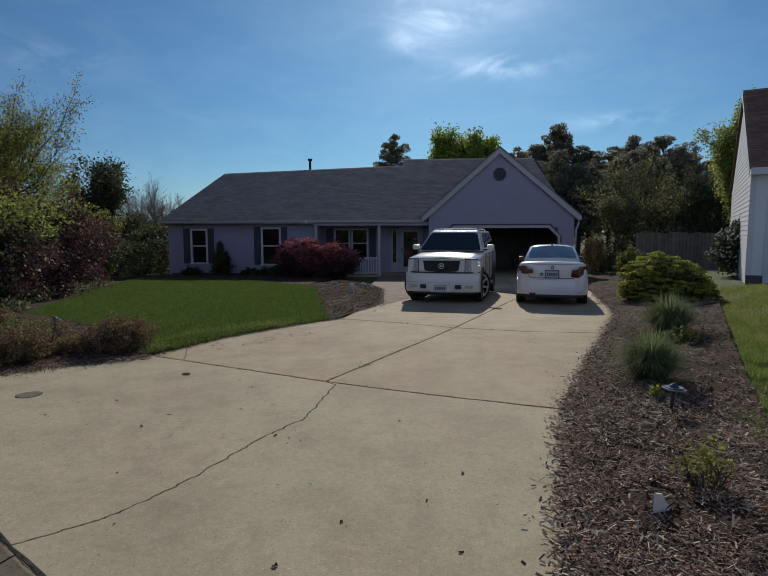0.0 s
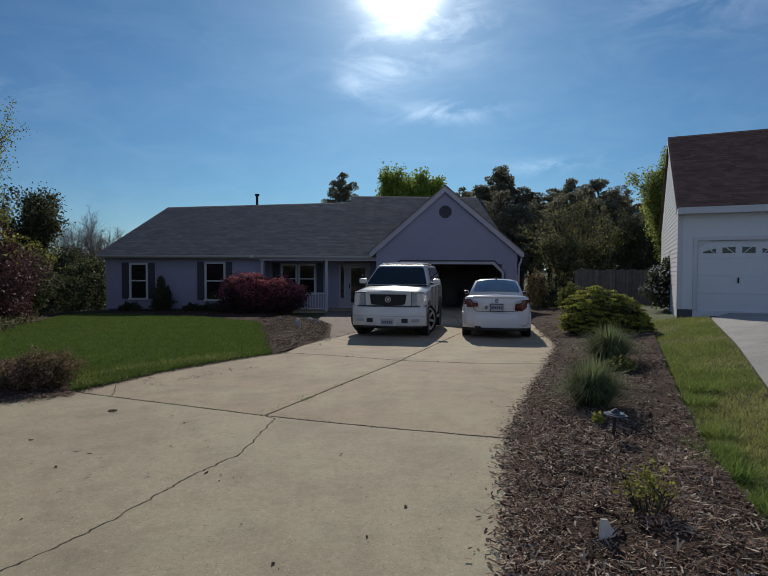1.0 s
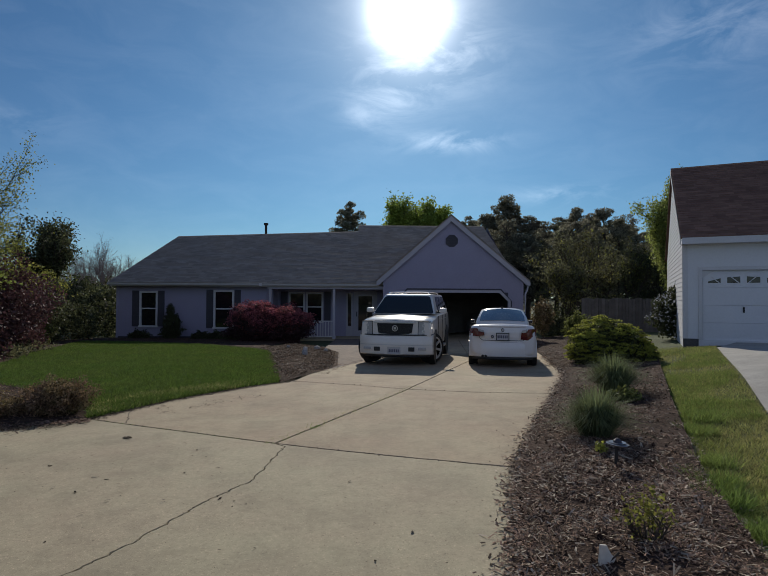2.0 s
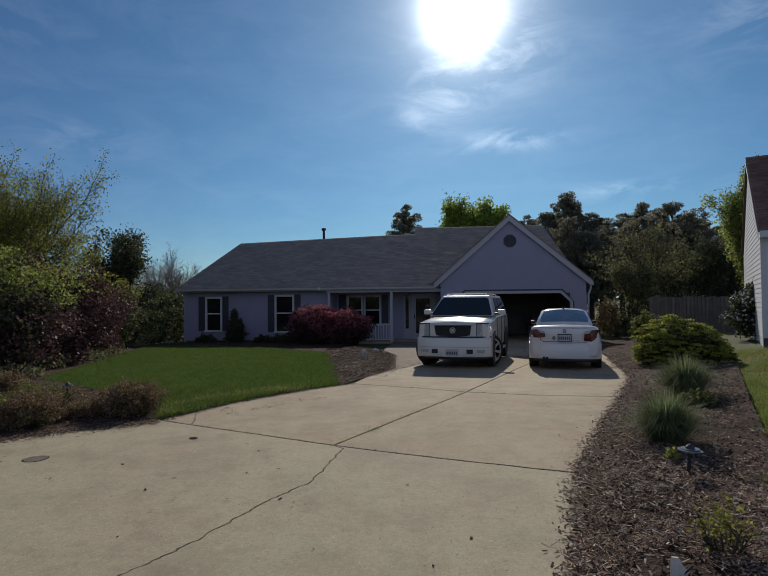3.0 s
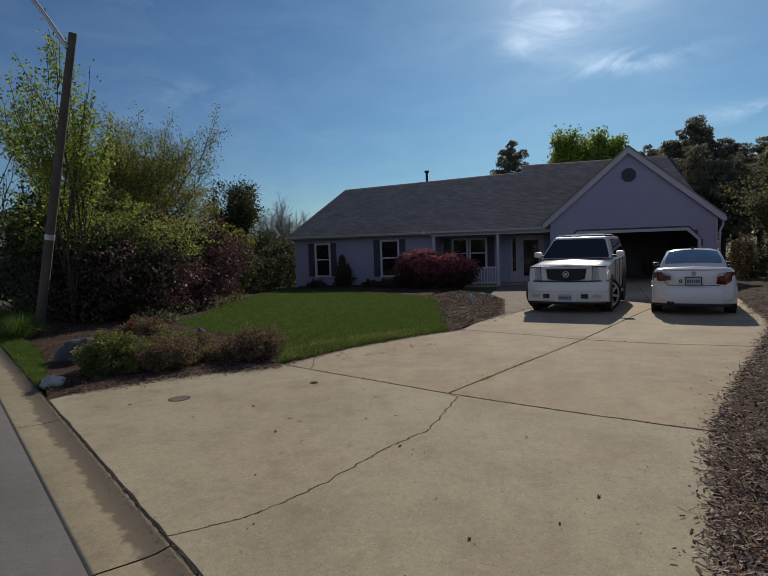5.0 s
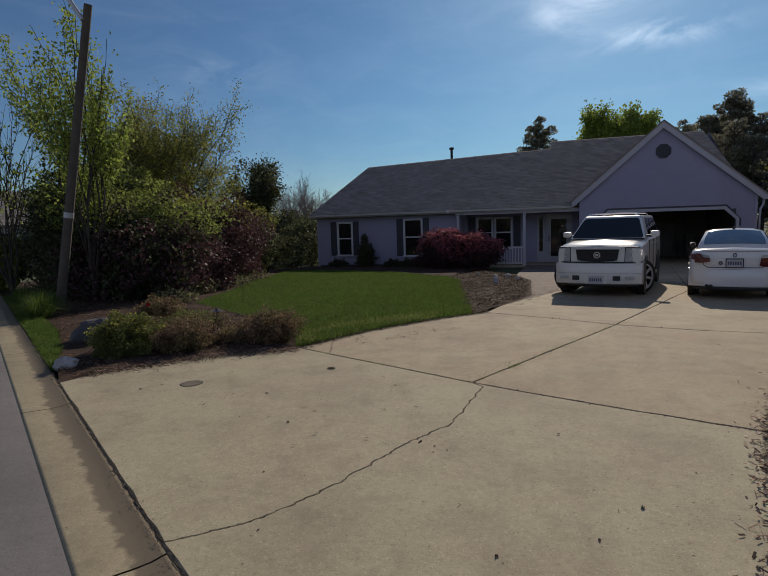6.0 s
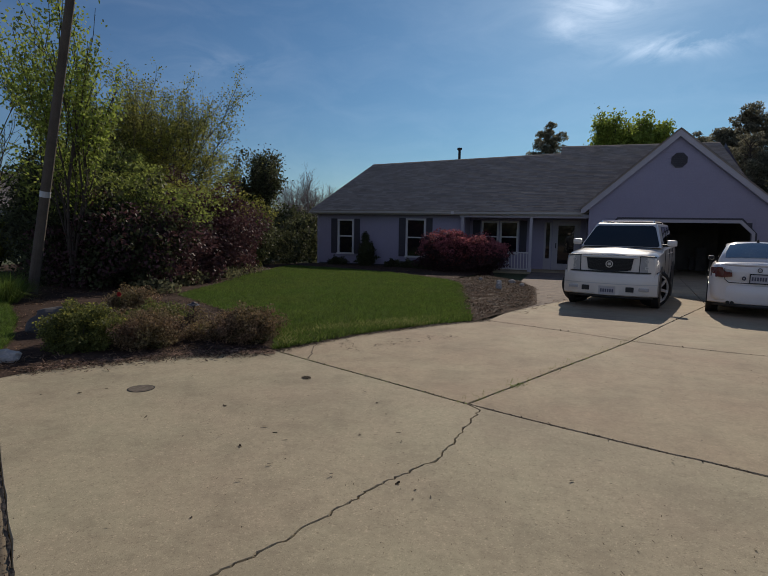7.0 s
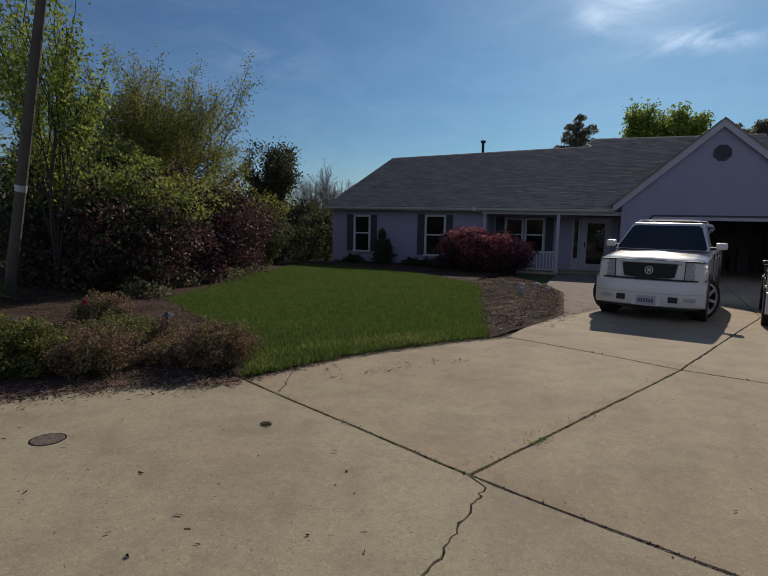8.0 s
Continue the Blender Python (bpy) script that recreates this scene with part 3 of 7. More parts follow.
stain(GUTTER, GUT_A, gut_side, 0.13, (0.17, 0.13, 0.085))
verts = []
for k in range(700):
    q = -6 + k * 0.03
    a, b = 0.003 + 0.016 * noise.noise(Vector((k * 0.21, 3.0, 0))) + 0.010 * noise.noise(Vector((k * 0.9, 8.0, 0))), 0.010 + 0.010 * noise.noise(Vector((k * 0.33, 6.0, 0)))
    for o, z in ((-a, 0.0272), (0.0, 0.0262), (b * 0.8, 0.0225)):
        verts.append((*gut(q, o), z))
silt = mesh_object("gutter_silt", verts, [(k * 3 + i, k * 3 + i + 1, k * 3 + i + 4, k * 3 + i + 3) for k in range(699) for i in range(2)], DIRT, smooth=True)
tagged(silt, "dark dirt caught between gutter and driveway", "silt", kind="structure")
road = strip("road", [(0.389, -0.02), (0.3895, 0.0105), (1.5, 0.016), (4.5, 0.05), (8.0, 0.0), (12.0, -0.02)], -30, 40, ASPHALT, step=2.0)
tagged(road, "grey asphalt road surface", "road", kind="structure")

LAWN = [(-3.24, 6.72), (-2.74, 7.8), (-2.06, 8.86), (-1.5, 9.6), (-1.66, 10.5), (-2.2, 13.4), (-3.0, 16.9), (-3.5, 18.2), (-5.76, 20.3), (-8.3, 21.6), (-11.4, 22.6), (-10.1, 17.8), (-8.7, 13.9), (-7.5, 10.4), (-5.7, 9.1), (-4.2, 8.15), (-3.55, 7.35)]


def lawn_z(x, y):
    return ground_z(x, y) + 0.02 + 0.03 * noise.noise(Vector((x * 0.4, y * 0.4, 0)))


sheet("lawn", LAWN, 0.5, lawn_z, TURF, label="mown green front lawn sloping gently", category="lawn")


def blades(name, poly, n, height, width, mat, zf, label, seed, near=None, clump=0.0):
    """Grass as single bent blades scattered over a polygon."""
    rng = np.random.default_rng(seed)
    far = near or 1e6
    p = scatter(rng, poly, n, zf, lambda x, y: np.minimum(1, far / np.hypot(x, y)) ** 1.5 * (1 - clump * (np.sin(x * 2.3 + 1.7 * np.sin(y * 1.9)) > 0.3)))
    a = rng.uniform(0, 2 * np.pi, n)
    side = np.stack([np.cos(a), np.sin(a), 0 * a], 1) * width / 2
    h = height * rng.uniform(0.5, 1.3, n)[:, None]
    lean = np.stack([rng.normal(0, 0.65, n), rng.normal(0, 0.65, n), np.ones(n)], 1)
    tip = p + lean * h
    ob = quads_object(name, np.stack([p - side, p + side, tip + side * 0.25, tip - side * 0.25], 1), mat)
    return tagged(ob, label, "grass", kind="stuff")


blades("lawn_grass", inset(ccw(LAWN), -0.05), 170000, 0.05, 0.011, GRASS, lawn_z, "short green blades of the mown lawn", 1, near=9)
LAWN_FRONT = [(-3.25, 6.7), (-2.7, 7.76), (-2.02, 8.8), (-1.48, 9.6), (-1.75, 9.9), (-2.5, 9.1), (-3.2, 8.2), (-3.6, 7.4)]
blades("lawn_grass", LAWN_FRONT, 1800, 0.06, 0.010, GRASS_DRY, lawn_z, "yellower ragged tufts along the lawn's front edge", 26, clump=0.9)

BED_LEFT = [gut(3.75, -0.0), (-4.85, 4.95), (-4.9, 5.1), (-4.77, 5.36), (-4.31, 5.95), (-3.77, 6.4), (-3.28, 6.75), (-3.6, 7.35), (-4.25, 8.2), (-5.7, 9.15), (-7.55, 10.45), (-8.8, 13.95), (-10.2, 17.8), (-11.5, 22.65), (-8.3, 21.65), (-5.76, 20.35), (-3.55, 18.25), (-2.9, 25.5), (-16, 25.5), (-20, 14), (-12, 9.9), (-7.6, 6.9), (-6.3, 5.8)]
BED_ISLAND = [(-1.42, 9.75), (-1.12, 10.9), (-0.7, 12.6), (-0.8, 14.6), (-0.9, 16.6), (-1.5, 19.0), (-2.8, 21.2), (-3.5, 18.2), (-3.03, 16.95), (-2.23, 13.4), (-1.68, 10.5)]
BED_RIGHT = [(drive_right(y) + 0.01, y) for y in (0.78, 2.36, 3.33, 4.67, 6.42, 9.36, 10.25, 11.3, 15.3, 21.0, 24.9)] + [(9.5, 24.9), (8.5, 16.0), (7.3, 13.5), (5.25, 9.4), (4.3, 7.5), (3.4, 5.6), (2.8, 4.35), (2.4, 3.35), (2.08, 2.5), (1.95, 1.0), (1.9, -0.2)]


def bed_z(x, y):
    return ground_z(x, y) + 0.03 + 0.035 * noise.noise(Vector((x * 1.3, y * 1.3, 5))) + 0.012 * noise.noise(Vector((x * 6, y * 6, 5)))


def bed_right_z(x, y):
    over = smooth01((x - drive_right(y)) / 0.4) * smooth01((3.2 + (y - 6) * 0.25 - (x - drive_right(y))) / 0.8)
    return bed_z(x, y) + 0.09 * over


sheet("planting_bed_west", BED_LEFT, 0.35, bed_z, MULCH, label="dark mulched planting bed beside the lawn", category="flower bed")
sheet("planting_bed_walk", inset(ccw(BED_ISLAND), -0.1), 0.2, lambda x, y: ground_z(x, y) + 0.034 + 0.012 * noise.noise(Vector((x * 2, y * 2, 5))), MULCH, label="mulched island bed before the porch", category="flower bed")
sheet("planting_bed_east", BED_RIGHT, 0.18, bed_right_z, MULCH, label="long bark-mulched bed beside the driveway", category="flower bed")


def chips(name, poly, n, zf, label, seed, size=0.05, near=6.0, mat=None):
    rng = np.random.default_rng(seed)
    p = scatter(rng, poly, n, zf, lambda x, y: np.minimum(1, near / np.hypot(x, y)) ** 1.6 * np.clip(0.5 + 0.75 * np.sin(x * 3.1 + 2.2 * np.sin(y * 2.3)) * np.sin(y * 2.6 + 1.9 * np.sin(x * 1.9)) + 0.3 * np.sin(x * 11 + 3 * np.sin(y * 7)), 0.08, 1.0))
    p[:, 2] += rng.uniform(0.0, 0.022, n)
    a = np.stack([rng.normal(size=n), rng.normal(size=n), rng.normal(0, 0.28, n)], 1)
    a /= np.linalg.norm(a, axis=1, keepdims=True)
    up = np.stack([rng.normal(0, 0.35, n), rng.normal(0, 0.35, n), np.ones(n)], 1)
    b = np.cross(a, up)
    b /= np.linalg.norm(b, axis=1, keepdims=True)
    s = size * rng.uniform(0.4, 1.5, (n, 1))
    w = size * rng.uniform(0.08, 0.26, (n, 1))
    ob = quads_object(name, np.stack([p - a * s / 2 - b * w / 2, p + a * s / 2 - b * w / 3, p + a * s / 2 * 0.9 + b * w / 2, p - a * s / 2 + b * w / 3], 1), mat or CHIP)
    return tagged(ob, label, "mulch", kind="stuff")


chips("bark_mulch", BED_RIGHT, 90000, bed_right_z, "loose brown bark chips over dark soil", 2, 0.034, 3.5)
chips("straw_litter", BED_RIGHT, 11000, bed_right_z, "pale straw and twig bits on the mulch", 7, 0.052, 3.5, STRAW)
chips("bark_mulch", BED_LEFT, 16000, bed_z, "loose brown bark chips and dead leaves", 3, 0.06, 8.0, BED_CHIP)
chips("bark_mulch", BED_ISLAND, 20000, lambda x, y: ground_z(x, y) + 0.045, "loose bark chips on the island bed", 4, 0.06, 20.0, BED_CHIP)

chips("straw_litter", BED_ISLAND, 1500, lambda x, y: ground_z(x, y) + 0.05, "pale dry leaves and straw on the island bed", 8, 0.06, 20.0, STRAW)

WALK = [(-1.05, 11.0), (-0.2, 13.2), (0.55, 15.6), (1.2, 20), (1.35, 24.98), (0.2, 25.4), (-1.4, 25.2), (-1.4, 19.2), (-0.85, 16.6), (-0.76, 14.6), (-0.66, 12.6)]
sheet("walkway", WALK, 0.4, lambda x, y: ground_z(x, y) + 0.022, material("aggregate", (0.25, 0.185, 0.145), 0.9, vary=0.5, scale=5, fine=45, bump=0.6, bump_scale=50), label="tan exposed-aggregate front walk", category="walkway")

VERGE = [(1.92, -0.2), (1.97, 1.0), (2.1, 2.5), (2.42, 3.35), (2.82, 4.35), (3.42, 5.6), (4.32, 7.5), (5.27, 9.4), (7.32, 13.5), (7.9, 14.6), (8.4, 13.0), (5.95, 8.5), (3.97, 5.0), (3.2, 2.5), (3.05, 1.0), (3.0, -0.95)]


def verge_z(x, y):
    return ground_z(x, y) + 0.03 + 0.03 * noise.noise(Vector((x * 0.8, y * 0.8, 9)))


crng2 = np.random.default_rng(41)
clods = scatter(crng2, BED_RIGHT, 2600, bed_right_z, lambda x, y: np.minimum(1, 3.5 / np.hypot(x, y)) ** 1.6)
cube = np.array([(0, 0, 1), (1, 0, 0), (0, 1, 0), (-1, 0, 0), (0, -1, 0)], float)
verts, faces = [], []
for p in clods:
    r = crng2.uniform(0.006, 0.022)
    base = len(verts)
    verts += [tuple(p + q * r * crng2.uniform(0.6, 1.3, 3)) for q in cube]
    faces += [(base, base + 1 + k, base + 1 + (k + 1) % 4) for k in range(4)]
tagged(mesh_object("soil_clods", verts, faces, MULCH), "dark crumbs of damp soil between the chips", "soil", kind="stuff")
sheet("verge", VERGE, 0.3, verge_z, TURF, label="strip of rough grass between bed and drive", category="grass")
blades("verge_grass", inset(ccw(VERGE), -0.06), 76000, 0.04, 0.008, GRASS_DRY, verge_z, "thin dry yellow-green verge grass", 5, near=5, clump=0.35)
blades("verge_grass", inset(ccw(VERGE), -0.02), 26000, 0.055, 0.008, VERGE_GREEN, verge_z, "greener clumps in the verge grass", 25, near=5, clump=0.92)
for k, (x, y, r) in enumerate(((2.62, 3.75, 0.16), (2.75, 4.1, 0.2), (3.6, 5.75, 0.2), (4.0, 6.3, 0.22), (2.45, 3.2, 0.14), (3.1, 4.6, 0.15), (2.3, 2.6, 0.16))):
    ring = [(x + r * math.cos(a) * (1 + 0.2 * math.sin(3 * a + k)), y + r * math.sin(a)) for a in (k_ * math.pi / 6 for k_ in range(12))]
    blades("grass_tuft", ring, 700, 0.1, 0.008, VERGE_GREEN, verge_z, "taller tuft of green grass in the verge", 300 + k)
NB_DRIVE = [(3.08, -1.0), (3.12, 1.0), (3.3, 2.5), (4.05, 4.95), (6.03, 8.45), (8.48, 12.95), (9.6, 13.9), (13.0, 11.6), (11, 6), (10, 1), (9, -5.1)]
sheet("neighbour_driveway", NB_DRIVE, 0.8, lambda x, y: ground_z(x, y) + 0.025, concrete("pale_concrete", (0.47, 0.45, 0.41), (0.4, 0.375, 0.34)), label="pale concrete driveway of the neighbouring house", category="driveway")
NEAR_LEFT = [gut(4.35, -0.02), (-6.3, 5.85), (-7.6, 6.95), (-12, 9.95), (-20, 14), gut(22, -0.02)]
sheet("verge", NEAR_LEFT, 0.5, verge_z, TURF, label="strip of roadside grass beyond the bed", category="grass")
blades("verge_grass", NEAR_LEFT, 22000, 0.05, 0.012, GRASS, verge_z, "roadside grass blades", 6, near=9)


# ---- main house ----
FLOOR = -0.4
WALL_Y, EAVE_Y, GAR_Y, RAKE_Y, PORCH_Y = 25.6, 25.15, 25.05, 24.86, 27.2


def lap_wall(name, quad, holes, mat, parent, lap=0.115, depth=0.018, label="", gable=None):
    """Clapboards over a rectangle (origin, along, length, z0, z1) of a wall that faces away from its thickness; holes are (s0, s1, z0, z1). gable: a function
    of z giving the usable (s0, s1)."""
    o, along, length, z0, z1 = quad
    along = Vector((*along, 0)).normalized()
    face = Vector((along.y, -along.x, 0))
    bm = bmesh.new()
    z = z0
    while z < z1 - 1e-4:
        zt = min(z + lap, z1)
        spans = [gable((z + zt) / 2) if gable else (0.0, length)]
        for s0, s1, h0, h1 in holes:
            if h0 < zt - 0.01 and h1 > z + 0.01:
                spans = [q for a, b in spans for q in ((a, min(b, s0)), (max(a, s1), b)) if q[1] - q[0] > 0.01]
        for a, b in spans:
            p = [Vector((*o, 0)) + along * s + face * d + Vector((0, 0, h)) for s, d, h in
                 ((a, depth, z), (b, depth, z), (b, 0.004, zt), (a, 0.004, zt), (a, 0, z), (b, 0, z))]
            v = [bm.verts.new(q) for q in p]
            bm.faces.new((v[0], v[1], v[2], v[3]))
            bm.faces.new((v[4], v[5], v[1], v[0]))
        z = zt
    return part(name, bm, mat, parent, label)


def wall_slab(bm, o, along, length, z0, z1, holes, thick=0.16):
    """The solid wall behind the boards, with the openings cut through."""
    along = Vector((*along, 0)).normalized()
    back = Vector((-along.y, along.x, 0))
    cuts_s = sorted({0.0, length, *[h[0] for h in holes], *[h[1] for h in holes]})
    cuts_z = sorted({z0, z1, *[h[2] for h in holes], *[h[3] for h in holes]})
    for a, b in zip(cuts_s, cuts_s[1:]):
        for c, d in zip(cuts_z, cuts_z[1:]):
            m = ((a + b) / 2, (c + d) / 2)
            if any(h[0] < m[0] < h[1] and h[2] < m[1] < h[3] for h in holes):
                continue
            base = Vector((*o, 0))
            q = [base + along * s + back * t + Vector((0, 0, z)) for s, t, z in ((a, 0, c), (b, 0, c), (b, thick, c), (a, thick, c), (a, 0, d), (b, 0, d), (b, thick, d), (a, thick, d))]
            v = [bm.verts.new(p) for p in q]
            for f in ((0, 1, 5, 4), (1, 2, 6, 5), (2, 3, 7, 6), (3, 0, 4, 7), (4, 5, 6, 7), (3, 2, 1, 0)):
                bm.faces.new([v[i] for i in f])


def shingle_plane(name, a, b, c, d, mat, parent, expo=0.15, tab=0.3, seed=0, thick=0.05, soffit=None):
    """A roof slope from eave a-b to ridge d-c: a board under rows of single shingles, each tab a little uneven."""
    a, b, c, d = (Vector(p) for p in (a, b, c, d))
    n = (b - a).cross(d - a).normalized()
    bm = bmesh.new()
    v = [bm.verts.new(p + n * -0.002) for p in (a, b, c, d)] + [bm.verts.new(p - n * thick) for p in (a, b, c, d)]
    for f in ((0, 1, 2, 3), (7, 6, 5, 4), (0, 4, 5, 1), (1, 5, 6, 2), (2, 6, 7, 3), (3, 7, 4, 0)):
        bm.faces.new([v[i] for i in f])
    part("roof_deck", bm, mat, parent)
    rng = np.random.default_rng(seed)
    rise = ((d - a).length + (c - b).length) / 2
    rows = int(rise / expo)
    quads = []
    for r in range(rows):
        f0, f1 = r / rows, (r + 1) / rows
        l0, l1, r0, r1 = a.lerp(d, f0), a.lerp(d, f1), b.lerp(c, f0), b.lerp(c, f1)
        w = (r0 - l0).length
        cuts = [0.0]
        while cuts[-1] < w:
            cuts.append(cuts[-1] + tab * rng.uniform(0.7, 1.3))
        cuts = [min(1.0, q / w) for q in cuts]
        for s, t in zip(cuts, cuts[1:]):
            if t - s < 1e-3:
                continue
            h = 0.013 + rng.uniform(0, 0.003)
            drop = (l0 - l1).normalized() * rng.uniform(0, 0.02)
            quads.append((l0.lerp(r0, s) + n * h + drop, l0.lerp(r0, t - 0.004 / w) + n * h + drop, l1.lerp(r1, t - 0.004 / w) + n * 0.004, l1.lerp(r1, s) + n * 0.004))
            quads.append((l0.lerp(r0, s) + drop, l0.lerp(r0, t) + drop, l0.lerp(r0, t) + n * h + drop, l0.lerp(r0, s) + n * h + drop))
    ob = quads_object(name, np.array([[tuple(p) for p in q] for q in quads]), mat, parent)
    return tagged(ob, kind="stuff")


house = thing("house", "single-storey grey-blue clapboard ranch house with front garage gable", "house")
LX, PX = -11.5, -4.55
W1, W2 = (-10.47, -9.64, 0.19, 1.80), (-7.08, -6.14, 0.13, 1.86)
EAVE_Z = 2.13


def sash_window(x0, x1, z0, z1, y, parent, frame_w=0.085, mullion=False):
    """A white double-hung window: casing, two sashes, dark panes, sill."""
    win = thing("window", "", "", kind="")
    win.parent = parent
    bm = bmesh.new()
    for lo, hi in (((x0, y - 0.05, z0), (x0 + frame_w, y + 0.06, z1)), ((x1 - frame_w, y - 0.05, z0), (x1, y + 0.06, z1)), ((x0 + frame_w, y - 0.05, z1 - frame_w), (x1 - frame_w, y + 0.06, z1))):
        box(bm, lo, hi, 0.008)
    part("window_frame", bm, TRIM, win)
    block("window_sill", (x0 - 0.03, y - 0.09, z0 - 0.06), (x1 + 0.03, y + 0.06, z0 + 0.02), TRIM, win, 0.01)
    zm = (z0 + z1) / 2
    block("meeting_rail", (x0 + frame_w, y - 0.012, zm - 0.03), (x1 - frame_w, y + 0.03, zm + 0.03), TRIM, win, 0.005)
    block("pane", (x0 + frame_w, y + 0.025, zm + 0.03), (x1 - frame_w, y + 0.032, z1 - frame_w), PANE, win)
    block("pane", (x0 + frame_w, y + 0.045, z0 + 0.02), (x1 - frame_w, y + 0.052, zm - 0.03), PANE, win)
    return win


def shutter(x0, x1, z0, z1, y, parent):
    bm = bmesh.new()
    box(bm, (x0, y - 0.045, z0), (x1, y - 0.012, z1), 0.006)
    s = part("shutter", bm, SHUTTER, parent, "dark slate louvred shutter")
    z = z0 + 0.1
    while z < z1 - 0.1:
        if abs(z - (z0 + z1) / 2) > 0.07:
            block("louvre", (x0 + 0.05, y - 0.058, z), (x1 - 0.05, y - 0.044, z + 0.035), SHUTTER, s)
        z += 0.075
    return s


# left wing wall, with its two windows
holes = [(w[0] - LX, w[1] - LX, w[2], w[3]) for w in (W1, W2)]
bm = bmesh.new()
wall_slab(bm, (LX, WALL_Y), (1, 0), PX - LX, FLOOR - 0.1, EAVE_Z - 0.05, holes)
wall_slab(bm, (LX, 36.5), (0, -1), 36.5 - WALL_Y - 0.17, FLOOR - 0.1, EAVE_Z - 0.05, [])
bmesh.ops.remove_doubles(bm, verts=bm.verts, dist=1e-4)
part("wall", bm, SIDING, house)
lap_wall("siding", ((LX + 0.06, WALL_Y), (1, 0), PX - LX - 0.12, FLOOR + 0.12, EAVE_Z - 0.06), [(a - 0.06, b - 0.06, c, d) for a, b, c, d in holes], SIDING, house)
block("foundation", (LX - 0.01, WALL_Y - 0.012, FLOOR - 0.12), (PX, WALL_Y + 0.1, FLOOR + 0.12), GREY_STONE, house)
block("corner_board", (LX - 0.03, WALL_Y - 0.03, FLOOR), (LX + 0.07, WALL_Y + 0.05, EAVE_Z - 0.06), SIDING, house, 0.006)
block("corner_board", (PX - 0.08, WALL_Y - 0.03, FLOOR), (PX + 0.012, WALL_Y + 0.05, EAVE_Z - 0.06), SIDING, house, 0.006)
for w in (W1, W2):
    sash_window(*w, WALL_Y, house)
    shutter(w[0] - 0.33, w[0] - 0.02, w[2] - 0.02, w[3] + 0.02, WALL_Y, house)
    shutter(w[1] + 0.02, w[1] + 0.31, w[2] - 0.02, w[3] + 0.02, WALL_Y, house)

# recessed porch wall with a paired window, a door and its sidelight
PW = [(-3.85, -3.05, 0.35, 1.82), (-3.0, -2.15, 0.35, 1.82)]
DOOR = (-0.55, 0.42, FLOOR + 0.05, 1.78)
SIDE = (-1.02, -0.68, FLOOR + 0.05, 1.78)
holes = [(w[0] - PX, w[1] - PX, w[2], w[3]) for w in (*PW, SIDE, DOOR)]
bm = bmesh.new()
wall_slab(bm, (PX, PORCH_Y), (1, 0), 5.6, FLOOR - 0.1, EAVE_Z - 0.05, holes)
wall_slab(bm, (PX, PORCH_Y - 0.001), (0, -1), PORCH_Y - WALL_Y - 0.17, FLOOR - 0.1, EAVE_Z - 0.05, [])
bmesh.ops.remove_doubles(bm, verts=bm.verts, dist=1e-4)
part("wall", bm, SIDING, house)
lap_wall("siding", ((PX, PORCH_Y), (1, 0), 5.6, FLOOR + 0.05, EAVE_Z - 0.06), holes, SIDING, house)
for w in PW:
    sash_window(*w, PORCH_Y, house)
shutter(-4.25, -3.9, 0.33, 1.84, PORCH_Y, house)
shutter(-2.1, -1.78, 0.33, 1.84, PORCH_Y, house)
block("porch_floor", (PX, EAVE_Y + 0.05, FLOOR - 0.1), (0.9, PORCH_Y, FLOOR + 0.05), CONCRETE, house, 0.01)
block("porch_ceiling", (PX, EAVE_Y + 0.2, EAVE_Z - 0.06), (0.9, PORCH_Y + 0.1, EAVE_Z - 0.03), HOUSE_TRIM, house)


